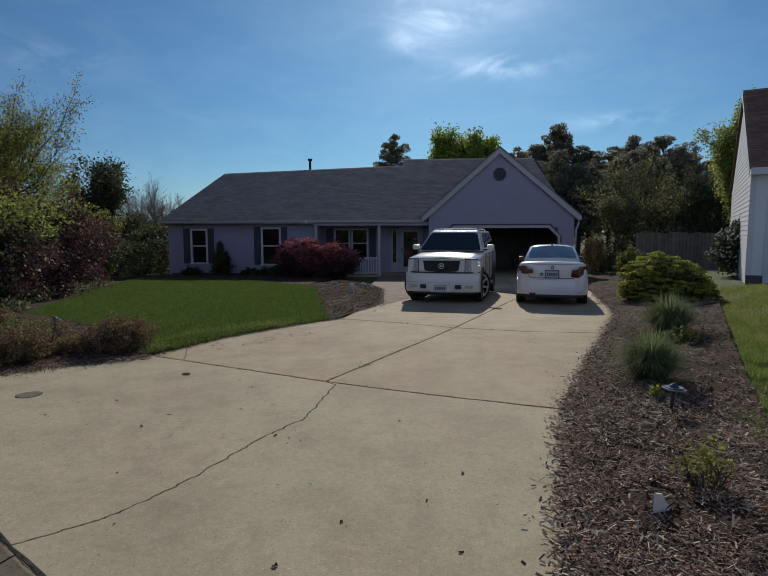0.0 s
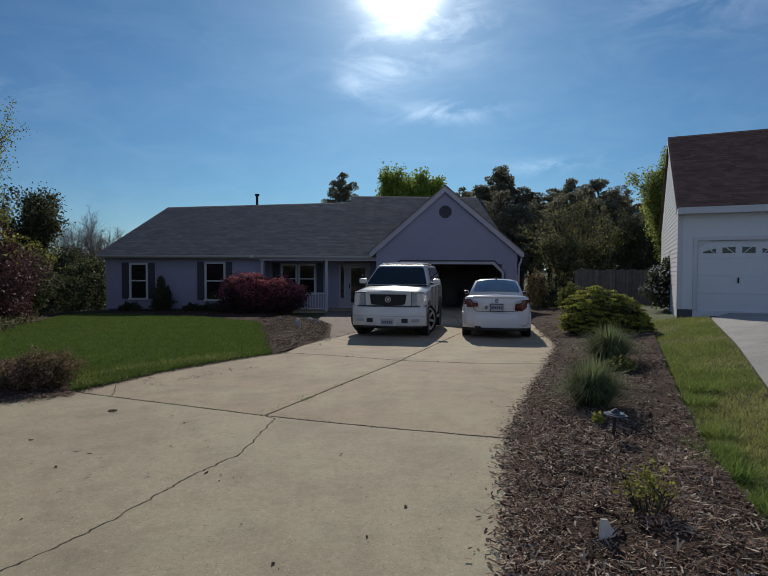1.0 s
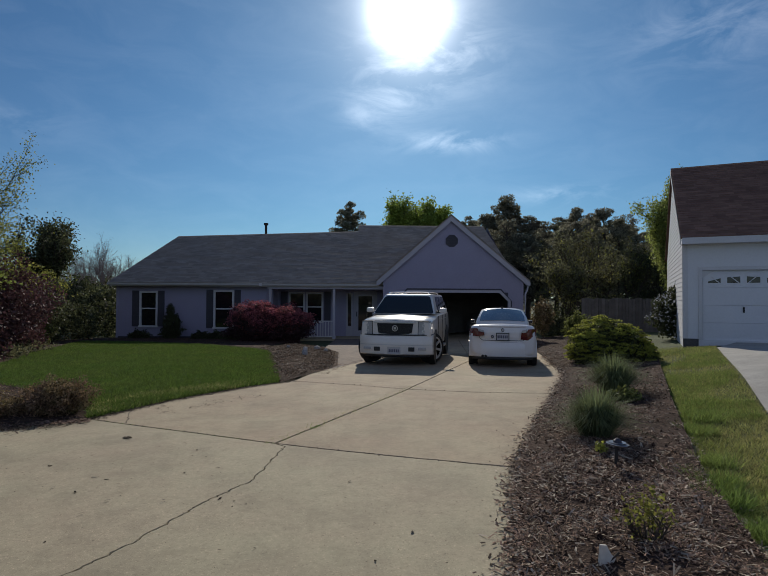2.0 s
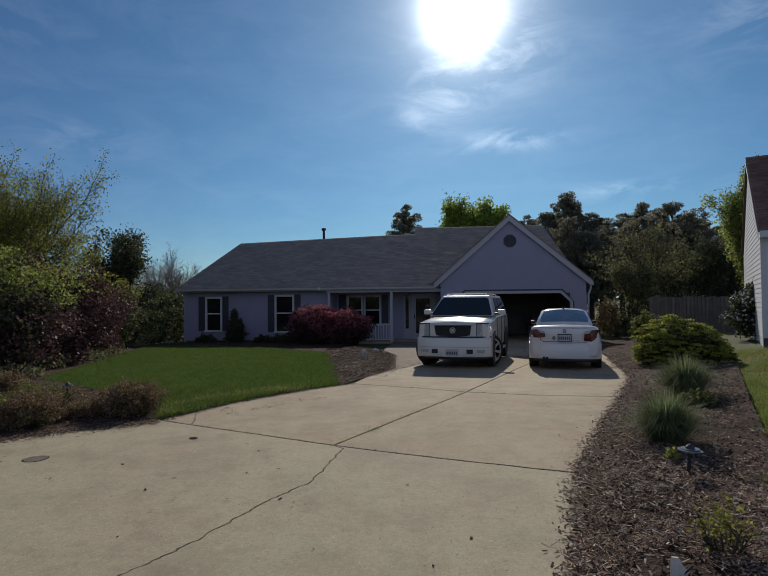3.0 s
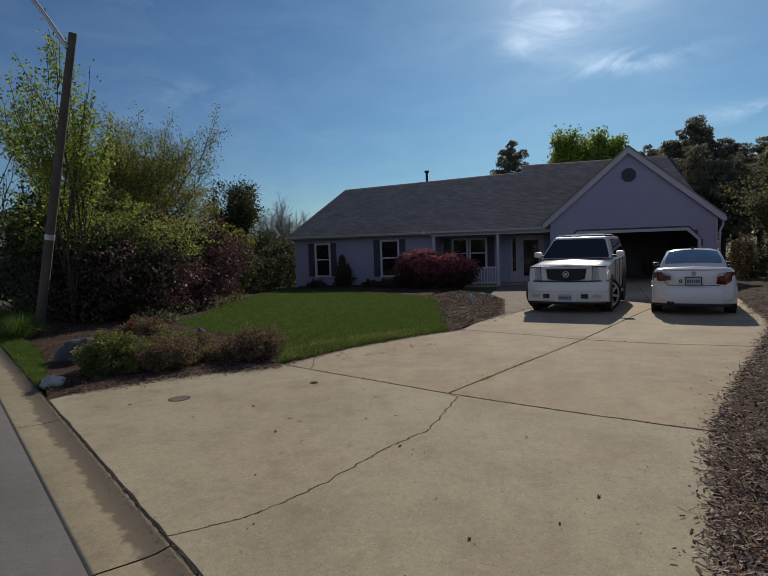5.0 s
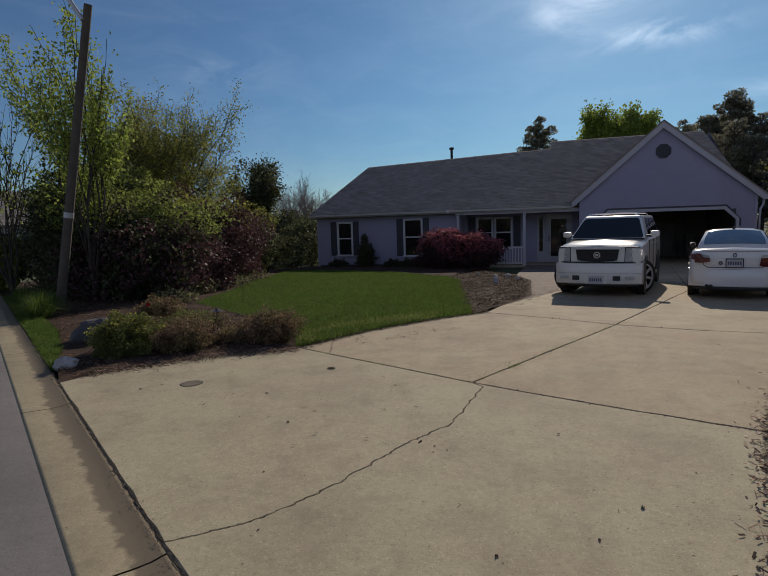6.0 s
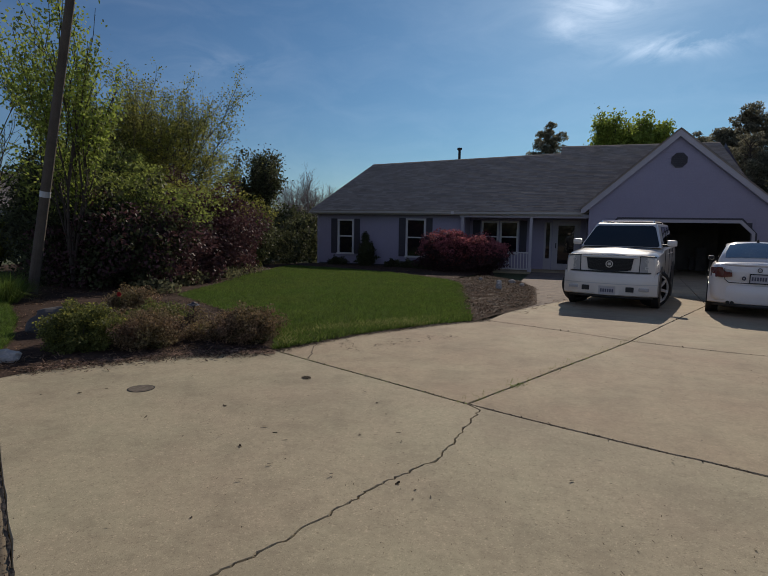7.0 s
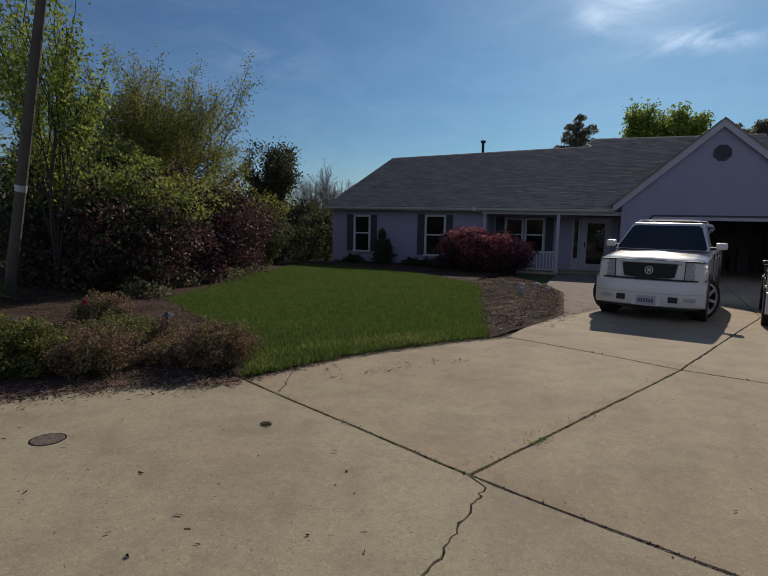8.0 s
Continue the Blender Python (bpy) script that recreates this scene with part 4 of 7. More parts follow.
def front_door():
    d = thing("front_door", "", "")
    d.parent = house
    x0, x1, z0, z1 = DOOR
    bm = bmesh.new()
    box(bm, (x0, PORCH_Y - 0.02, z0), (x0 + 0.14, PORCH_Y + 0.03, z1), 0.006)
    box(bm, (x1 - 0.14, PORCH_Y - 0.02, z0), (x1, PORCH_Y + 0.03, z1), 0.006)
    box(bm, (x0 + 0.14, PORCH_Y - 0.02, z0), (x1 - 0.14, PORCH_Y + 0.03, z0 + 0.28), 0.006)
    box(bm, (x0 + 0.14, PORCH_Y - 0.02, z1 - 0.14), (x1 - 0.14, PORCH_Y + 0.03, z1), 0.006)
    part("storm_door", bm, DOOR_PAINT, d, "pale grey storm door frame")
    block("pane", (x0 + 0.14, PORCH_Y + 0.0, z0 + 0.28), (x1 - 0.14, PORCH_Y + 0.008, z1 - 0.14), PANE, d)
    block("inner_door", (x0 + 0.02, PORCH_Y + 0.08, z0), (x1 - 0.02, PORCH_Y + 0.12, z1), DOOR_PAINT, d)
    bm = bmesh.new()
    box(bm, (x0 + 0.04, PORCH_Y - 0.07, 0.62), (x0 + 0.08, PORCH_Y - 0.02, 0.86), 0.01)
    part("handle", bm, DARK_METAL, d)
    bm = bmesh.new()
    for lo, hi in (((x0 - 0.1, PORCH_Y - 0.04, z0), (x0 - 0.005, PORCH_Y + 0.04, z1 + 0.1)), ((x1 + 0.005, PORCH_Y - 0.04, z0), (x1 + 0.1, PORCH_Y + 0.04, z1 + 0.1)), ((x0 - 0.005, PORCH_Y - 0.04, z1 + 0.005), (x1 + 0.005, PORCH_Y + 0.04, z1 + 0.1))):
        box(bm, lo, hi, 0.006)
    part("door_casing", bm, DOOR_PAINT, d)
    sx0, sx1, sz0, sz1 = SIDE
    bm = bmesh.new()
    box(bm, (sx0, PORCH_Y - 0.02, sz0), (sx0 + 0.09, PORCH_Y + 0.03, sz1), 0.006)
    box(bm, (sx1 - 0.09, PORCH_Y - 0.02, sz0), (sx1, PORCH_Y + 0.03, sz1), 0.006)
    box(bm, (sx0 + 0.09, PORCH_Y - 0.02, sz0), (sx1 - 0.09, PORCH_Y + 0.03, sz0 + 0.5), 0.006)
    part("sidelight_frame", bm, DOOR_PAINT, d)
    block("pane", (sx0 + 0.09, PORCH_Y + 0.0, sz0 + 0.5), (sx1 - 0.09, PORCH_Y + 0.008, sz1), PANE, d)


front_door()
for x in (-4.42, -1.5):
    post = block("porch_post", (x - 0.06, EAVE_Y + 0.12, FLOOR + 0.03), (x + 0.06, EAVE_Y + 0.24, EAVE_Z - 0.07), HOUSE_TRIM, house, 0.01)
    block("capital", (x - 0.085, EAVE_Y + 0.095, EAVE_Z - 0.2), (x + 0.085, EAVE_Y + 0.265, EAVE_Z - 0.1), HOUSE_TRIM, post, 0.01)
    block("plinth", (x - 0.085, EAVE_Y + 0.095, FLOOR + 0.05), (x + 0.085, EAVE_Y + 0.265, FLOOR + 0.2), HOUSE_TRIM, post, 0.01)
rail = block("porch_rail", (-4.3, EAVE_Y + 0.15, 0.42), (-1.56, EAVE_Y + 0.21, 0.48), TRIM, house, 0.01)
block("lower_rail", (-4.3, EAVE_Y + 0.15, FLOOR + 0.12), (-1.56, EAVE_Y + 0.21, FLOOR + 0.17), TRIM, rail, 0.01)
for k in range(22):
    x = -4.25 + k * 0.125
    block("baluster", (x - 0.018, EAVE_Y + 0.162, FLOOR + 0.165), (x + 0.018, EAVE_Y + 0.198, 0.425), TRIM, rail)

# main roof: a lower run over the wing and porch, a higher one behind the garage
RID_Y = 31.2
roof = thing("roof", "", "")
roof.parent = house
E0 = -11.73
ZE = EAVE_Z + 0.06
R2_Y, R2_Z = 32.1, 5.82
step_z = ZE + (R2_Z - ZE) * (RID_Y - EAVE_Y) / (R2_Y - EAVE_Y)
shingle_plane("shingles", (E0, EAVE_Y, ZE), (-0.5, EAVE_Y, ZE), (-0.5, RID_Y, step_z), (-10.29, 30.15, 4.863), SHINGLE, roof, seed=1)
shingle_plane("shingles", (-0.5, EAVE_Y, ZE), (7.2, EAVE_Y, ZE), (6.8, R2_Y, R2_Z), (-0.5, R2_Y, R2_Z), SHINGLE, roof, seed=4)
shingle_plane("shingles", (E0, 37.0, ZE), (E0, EAVE_Y, ZE), (-10.29, 30.15, 4.863), (-10.29, 30.17, 4.863), SHINGLE, roof, seed=2)
shingle_plane("shingles", (-0.5, 37.0, ZE), (E0, 37.0, ZE), (-10.29, 30.17, 4.863), (-0.5, RID_Y + 0.02, step_z), SHINGLE, roof, seed=3, tab=1.0, expo=0.4)
shingle_plane("shingles", (7.2, 39.0, ZE), (-0.5, 39.0, ZE), (-0.5, R2_Y + 0.02, R2_Z), (6.8, R2_Y + 0.02, R2_Z), SHINGLE, roof, seed=5, tab=1.0, expo=0.4)
for x in (-0.49, 7.05):
    bm = bmesh.new()
    bm.faces.new([bm.verts.new(p) for p in ((x, EAVE_Y + 0.3, ZE), (x, R2_Y, R2_Z - 0.06), (x, 38.7, ZE))])
    part("gable_end", bm, SIDING, roof)
bm = bmesh.new()
box(bm, (E0 + 0.02, EAVE_Y + 0.03, EAVE_Z - 0.11), (0.55, EAVE_Y + 0.06, EAVE_Z + 0.04))
part("fascia", bm, BEIGE_TRIM, roof)
bm = bmesh.new()
box(bm, (E0 + 0.02, EAVE_Y + 0.065, EAVE_Z - 0.1), (PX, WALL_Y, EAVE_Z - 0.075))
part("soffit", bm, BEIGE_TRIM, roof)
bm = bmesh.new()
prof = [(0.0, 0.0), (-0.11, 0.0), (-0.12, 0.02), (-0.12, 0.1), (-0.105, 0.1), (-0.1, 0.03), (0.0, 0.015)]
ends = [[bm.verts.new((x, EAVE_Y + 0.03 + u, EAVE_Z - 0.06 + w)) for u, w in prof] for x in (E0, 0.5)]
for i in range(len(prof)):
    j = (i + 1) % len(prof)
    bm.faces.new((ends[0][i], ends[1][i], ends[1][j], ends[0][j]))
for e in ends:
    bm.faces.new(e)
part("gutter", bm, BEIGE_TRIM, roof, "beige aluminium eaves gutter")
block("beam", (PX, EAVE_Y + 0.1, EAVE_Z - 0.2), (0.9, EAVE_Y + 0.24, EAVE_Z - 0.06), HOUSE_TRIM, house, 0.008)
block("gutter_joint", (-4.9, EAVE_Y - 0.11, EAVE_Z - 0.08), (-4.78, EAVE_Y + 0.03, EAVE_Z + 0.05), TRIM, roof, 0.01)
bm = bmesh.new()
tube(bm, [(-5.8, 31.45, 4.8), (-5.8, 31.45, 5.7)], 0.07, 10)
tube(bm, [(-5.8, 31.45, 5.66), (-5.8, 31.45, 5.7), (-5.8, 31.45, 5.8)], [0.07, 0.13, 0.13], 10)
part("vent_pipe", bm, DARK_METAL, roof, "black metal flue pipe with cap")

# garage wing
G0, G1, GX, AP_Z, GE_Z = 0.45, 7.5, 3.86, 5.38, 2.36
GW0, GW1 = 0.78, 7.2
OPEN = (1.5, 6.52, FLOOR, 1.82)
slope = (AP_Z - GE_Z) / (GX - G0)


def gable_span(z):
    half = max(0.02, (AP_Z - 0.2 - z) / slope)
    return max(0.0, GX - half - GW0), min(GW1 - GW0, GX + half - GW0)


bm = bmesh.new()
wall_slab(bm, (GW0, GAR_Y), (1, 0), GW1 - GW0, FLOOR - 0.1, GE_Z + 0.02, [(OPEN[0] - GW0, OPEN[1] - GW0, OPEN[2] - 0.1, OPEN[3])])
v = [bm.verts.new(p) for p in ((GW0, GAR_Y, GE_Z + 0.02), (GW1, GAR_Y, GE_Z + 0.02), (GX, GAR_Y, AP_Z - 0.18), (GW0, GAR_Y + 0.16, GE_Z + 0.02), (GW1, GAR_Y + 0.16, GE_Z + 0.02), (GX, GAR_Y + 0.16, AP_Z - 0.18))]
for f in ((0, 1, 2), (5, 4, 3), (0, 3, 4, 1), (1, 4, 5, 2), (2, 5, 3, 0)):
    bm.faces.new([v[i] for i in f])
wall_slab(bm, (GW0, 33), (0, -1), 33 - GAR_Y - 0.17, FLOOR - 0.1, GE_Z, [])
wall_slab(bm, (GW1, GAR_Y + 0.17), (0, 1), 33 - GAR_Y - 0.17, FLOOR - 0.1, GE_Z, [])
wall_slab(bm, (GW1, 32.0), (-1, 0), GW1 - GW0, FLOOR - 0.1, GE_Z, [])
bmesh.ops.remove_doubles(bm, verts=bm.verts, dist=1e-4)
part("wall", bm, SIDING, house)
lap_wall("siding", ((GW0, GAR_Y), (1, 0), GW1 - GW0, FLOOR + 0.05, AP_Z - 0.2), [(OPEN[0] - GW0 - 0.1, OPEN[1] - GW0 + 0.1, FLOOR, OPEN[3] + 0.12)], SIDING, house, gable=gable_span)
block("corner_board", (GW0 - 0.02, GAR_Y - 0.03, FLOOR), (GW0 + 0.09, GAR_Y + 0.01, GE_Z - 0.05), SIDING, house, 0.005)
block("corner_board", (GW1 - 0.09, GAR_Y - 0.03, FLOOR), (GW1 + 0.02, GAR_Y + 0.01, GE_Z - 0.05), SIDING, house, 0.005)
ch = 0.42
bm = bmesh.new()
outer = [(OPEN[0] - 0.1, FLOOR), (OPEN[0] - 0.1, OPEN[3] - ch + 0.05), (OPEN[0] + ch - 0.05, OPEN[3] + 0.1), (OPEN[1] - ch + 0.05, OPEN[3] + 0.1), (OPEN[1] + 0.1, OPEN[3] - ch + 0.05), (OPEN[1] + 0.1, FLOOR)]
inner = [(OPEN[0] + 0.005, FLOOR), (OPEN[0] + 0.005, OPEN[3] - ch), (OPEN[0] + ch, OPEN[3] - 0.02), (OPEN[1] - ch, OPEN[3] - 0.02), (OPEN[1] - 0.005, OPEN[3] - ch), (OPEN[1] - 0.005, FLOOR)]
for y0, y1, o, i in ((GAR_Y - 0.05, GAR_Y + 0.02, outer, inner),):
    f = [[bm.verts.new((x, y, z)) for x, z in line] for y in (y0, y1) for line in (o, i)]
    for k in range(5):
        bm.faces.new((f[0][k], f[0][k + 1], f[1][k + 1], f[1][k]))
        bm.faces.new((f[1][k], f[1][k + 1], f[3][k + 1], f[3][k]))
        bm.faces.new((f[2][k], f[2][k + 1], f[0][k + 1], f[0][k]))
part("garage_trim", bm, HOUSE_TRIM, house, "pale garage opening trim with clipped corners")
for x, s in ((OPEN[0], 1), (OPEN[1], -1)):
    bm = bmesh.new()
    v = [bm.verts.new((x + s * u, y, OPEN[3] - w)) for y in (GAR_Y + 0.03, GAR_Y + 0.14) for u, w in ((0, 0), (ch, 0), (0, ch))]
    for f in ((0, 1, 2), (3, 5, 4), (1, 4, 5, 2)):
        bm.faces.new([v[i] for i in f])
    part("corner_bracket", bm, SHUTTER, house)
bm = bmesh.new()
edge_o = [(OPEN[0] - 0.16, OPEN[3] - ch + 0.02), (OPEN[0] + ch - 0.08, OPEN[3] + 0.17), (OPEN[1] - ch + 0.08, OPEN[3] + 0.17), (OPEN[1] + 0.16, OPEN[3] - ch + 0.02), (OPEN[1] + 0.16, OPEN[3] - ch - 0.25)]
edge_i = [(OPEN[0] - 0.1, OPEN[3] - ch + 0.05), (OPEN[0] + ch - 0.05, OPEN[3] + 0.1), (OPEN[1] - ch + 0.05, OPEN[3] + 0.1), (OPEN[1] + 0.1, OPEN[3] - ch + 0.05), (OPEN[1] + 0.1, OPEN[3] - ch - 0.25)]
f = [[bm.verts.new((x, y, z)) for x, z in line] for y in (GAR_Y - 0.06, GAR_Y) for line in (edge_o, edge_i)]
for k in range(4):
    bm.faces.new((f[0][k], f[0][k + 1], f[1][k + 1], f[1][k]))
    bm.faces.new((f[1][k], f[1][k + 1], f[3][k + 1], f[3][k]))
    bm.faces.new((f[2][k], f[2][k + 1], f[0][k + 1], f[0][k]))
part("header_strip", bm, SHUTTER, house, "dark edging round the garage opening")
bm = bmesh.new()
ring = [(GX + 0.04 + 0.3 * math.cos(a), 4.18 + 0.3 * math.sin(a)) for a in (math.pi / 8 + k * math.pi / 4 for k in range(8))]
ring2 = [(GX + 0.04 + 0.24 * math.cos(a), 4.18 + 0.24 * math.sin(a)) for a in (math.pi / 8 + k * math.pi / 4 for k in range(8))]
a, b = [bm.verts.new((x, GAR_Y - 0.05, z)) for x, z in ring], [bm.verts.new((x, GAR_Y - 0.05, z)) for x, z in ring2]
c, d = [bm.verts.new((x, GAR_Y + 0.0, z)) for x, z in ring], [bm.verts.new((x, GAR_Y - 0.02, z)) for x, z in ring2]
for k in range(8):
    j = (k + 1) % 8
    bm.faces.new((a[k], a[j], b[j], b[k]))
    bm.faces.new((c[k], c[j], a[j], a[k]))
    bm.faces.new((b[k], b[j], d[j], d[k]))
bm.faces.new(d)
vent = part("gable_vent", bm, SHUTTER, house, "dark octagonal louvred gable vent")
for k in range(5):
    z = 4.01 + k * 0.075
    w = 0.2 if 0 < k < 4 else 0.14
    block("slat", (GX + 0.04 - w, GAR_Y - 0.045, z), (GX + 0.04 + w, GAR_Y - 0.022, z + 0.03), SHUTTER, vent)
groof = thing("garage_roof", "", "")
groof.parent = house
shingle_plane("shingles", (G0, 33.0, GE_Z), (G0, RAKE_Y, GE_Z), (GX, RAKE_Y, AP_Z), (GX, 33.0, AP_Z), SHINGLE, groof, seed=6)
shingle_plane("shingles", (G1, RAKE_Y, GE_Z), (G1, 33.0, GE_Z), (GX, 33.0, AP_Z), (GX, RAKE_Y, AP_Z), SHINGLE, groof, seed=7)
for x0, s in ((G0, 1), (G1, -1)):
    bm = bmesh.new()
    half = abs(GX - x0)
    drop = 0.26
    pts = [(x0, GE_Z - 0.06), (GX, AP_Z - 0.055), (GX, AP_Z - 0.055 - drop), (x0 + s * 0.12, GE_Z - 0.06 - drop * 0.62), (x0, GE_Z - 0.06 - drop * 0.62)]
    lo = [bm.verts.new((x, RAKE_Y + 0.02, z)) for x, z in pts]
    hi = [bm.verts.new((x, GAR_Y - 0.022, z)) for x, z in pts]
    bm.faces.new(lo)
    bm.faces.new(hi[::-1])
    for k in range(len(pts)):
        j = (k + 1) % len(pts)
        bm.faces.new((lo[k], hi[k], hi[j], lo[j]))
    part("rake_board", bm, HOUSE_TRIM, groof, "pale lilac-grey gable rake board")
bm = bmesh.new()
tube(bm, [(7.42, RAKE_Y + 0.15, GE_Z - 0.2), (7.4, GAR_Y - 0.02, GE_Z - 0.42), (7.3, GAR_Y - 0.05, GE_Z - 0.6), (7.3, GAR_Y - 0.05, FLOOR + 0.1)], 0.045, 8)
part("downspout", bm, HOUSE_TRIM, house)
block("garage_floor", (GW0 + 0.17, GAR_Y - 0.06, FLOOR - 0.12), (GW1 - 0.17, 31.9, FLOOR + 0.005), CONCRETE, house)
block("inner_door", (3.3, 31.74, FLOOR + 0.006), (4.15, 31.8, 1.6), FENCE_WOOD, house, 0.01)
# ceiling, added wall sheets and cabinet carry the painted shade of the interior
block("garage_ceiling", (GW0, GAR_Y + 0.17, GE_Z - 0.06), (GW1, 32.0, GE_Z - 0.02), INTERIOR_SHADE, house)
block("lining", (GW0 + 0.165, GAR_Y + 0.165, FLOOR + 0.006), (GW0 + 0.185, 31.83, GE_Z - 0.065), INTERIOR_SHADE, house)
block("lining", (GW1 - 0.185, GAR_Y + 0.165, FLOOR + 0.006), (GW1 - 0.165, 31.83, GE_Z - 0.065), INTERIOR_SHADE, house)
block("lining", (GW0 + 0.19, 31.81, FLOOR + 0.006), (GW1 - 0.19, 31.83, GE_Z - 0.065), INTERIOR_SHADE, house)
cabinet = thing("storage_cabinet", "plain storage cabinet in a shade-dark colour inside the garage", "cabinet", (4.6, 31.3, FLOOR + 0.006))
block("body", (0, 0, 0), (0.9, 0.45, 1.75), INTERIOR_SHADE, cabinet, 0.01)
block("door", (0.01, -0.02, 0.05), (0.445, -0.002, 1.72), INTERIOR_SHADE, cabinet, 0.006)
block("door", (0.455, -0.02, 0.05), (0.89, -0.002, 1.72), INTERIOR_SHADE, cabinet, 0.006)
for k, (x, w, h) in enumerate(((1.6, 0.6, 0.5), (2.3, 0.5, 0.8), (6.0, 0.55, 0.6), (6.1, 0.4, 1.1))):
    crate = block("storage_box", (-w / 2, -0.2, 0), (w / 2, 0.2, h), FENCE_WOOD, None, 0.012)
    crate.location = (x, 31.4 - 0.5 * (k == 3), FLOOR + 0.006)
    tagged(crate, "dim brown storage box on the garage floor", "box", group="boxes in the garage")

# ---- neighbouring house ----
NB = Vector((8.72, 14.75))
nb_turn = -26.3
neighbour = thing("neighbouring_house", "white-sided house with brown roof and single garage door", "house", (NB.x, NB.y, 0.0), turn=nb_turn)
NZ, NE = 0.42, 3.2
bm = bmesh.new()
ND = (0.45, 2.35, NZ, 2.3)
wall_slab(bm, (0, 0), (1, 0), 9, NZ - 0.3, NE - 0.05, [ND])
wall_slab(bm, (0, 8.5), (0, -1), 8.5 - 0.17, NZ - 0.3, NE - 0.05, [])
v = [bm.verts.new(p) for p in ((0, 0.0, NE - 0.05), (0, 8.5, NE - 0.05), (0, 4.2, 5.95))]
bm.faces.new(v)
part("wall", bm, SIDING_WHITE, neighbour)
lap_wall("siding", ((0.0, 8.5), (0, -1), 8.5, NZ + 0.03, 5.9), [], SIDING_WHITE, neighbour, lap=0.13, gable=lambda z: (0, 8.5) if z < NE - 0.05 else (4.3 - (5.9 - z) * 1.5, 4.3 + (5.9 - z) * 1.5))
lap_wall("siding", ((0.0, 0.0), (1, 0), 9, NZ + 0.03, NE - 0.05), [(ND[0] - 0.1, ND[1] + 0.1, ND[2], ND[3] + 0.1)], SIDING_WHITE, neighbour, lap=0.13, depth=0.006)
block("foundation", (-0.015, -0.025, NZ - 0.3), (ND[0] - 0.1, 0.1, NZ + 0.03), GREY_STONE, neighbour)
block("corner_board", (-0.03, -0.035, NZ + 0.03), (0.1, 0.08, NE - 0.1), TRIM, neighbour, 0.006)
nroof = thing("roof", "", "")
nroof.parent = neighbour
shingle_plane("shingles", (-0.08, -0.35, NE - 0.02), (9.5, -0.35, NE - 0.02), (9.5, 4.2, 6.05), (-0.08, 4.2, 6.05), SHINGLE_BROWN, nroof, seed=8)
shingle_plane("shingles", (9.5, 8.9, NE - 0.02), (-0.08, 8.9, NE - 0.02), (-0.08, 4.22, 6.05), (9.5, 4.22, 6.05), SHINGLE_BROWN, nroof, seed=9, expo=0.4, tab=1)
block("fascia", (-0.05, -0.36, NE - 0.2), (9.5, -0.32, NE - 0.03), TRIM, nroof)
block("soffit", (-0.05, -0.315, NE - 0.2), (9.5, 0.0, NE - 0.17), TRIM, nroof)
bm = bmesh.new()
v = [bm.verts.new(p) for p in ((-0.1, -0.37, NE - 0.03), (-0.1, 4.2, 6.03), (-0.1, 4.2, 5.85), (-0.1, -0.37, NE - 0.22), (-0.082, -0.37, NE - 0.03), (-0.082, 4.2, 6.03), (-0.082, 4.2, 5.85), (-0.082, -0.37, NE - 0.22))]
for f in ((0, 3, 2, 1), (4, 5, 6, 7), (0, 4, 7, 3), (3, 7, 6, 2)):
    bm.faces.new([v[i] for i in f])
part("rake_board", bm, TRIM, nroof)


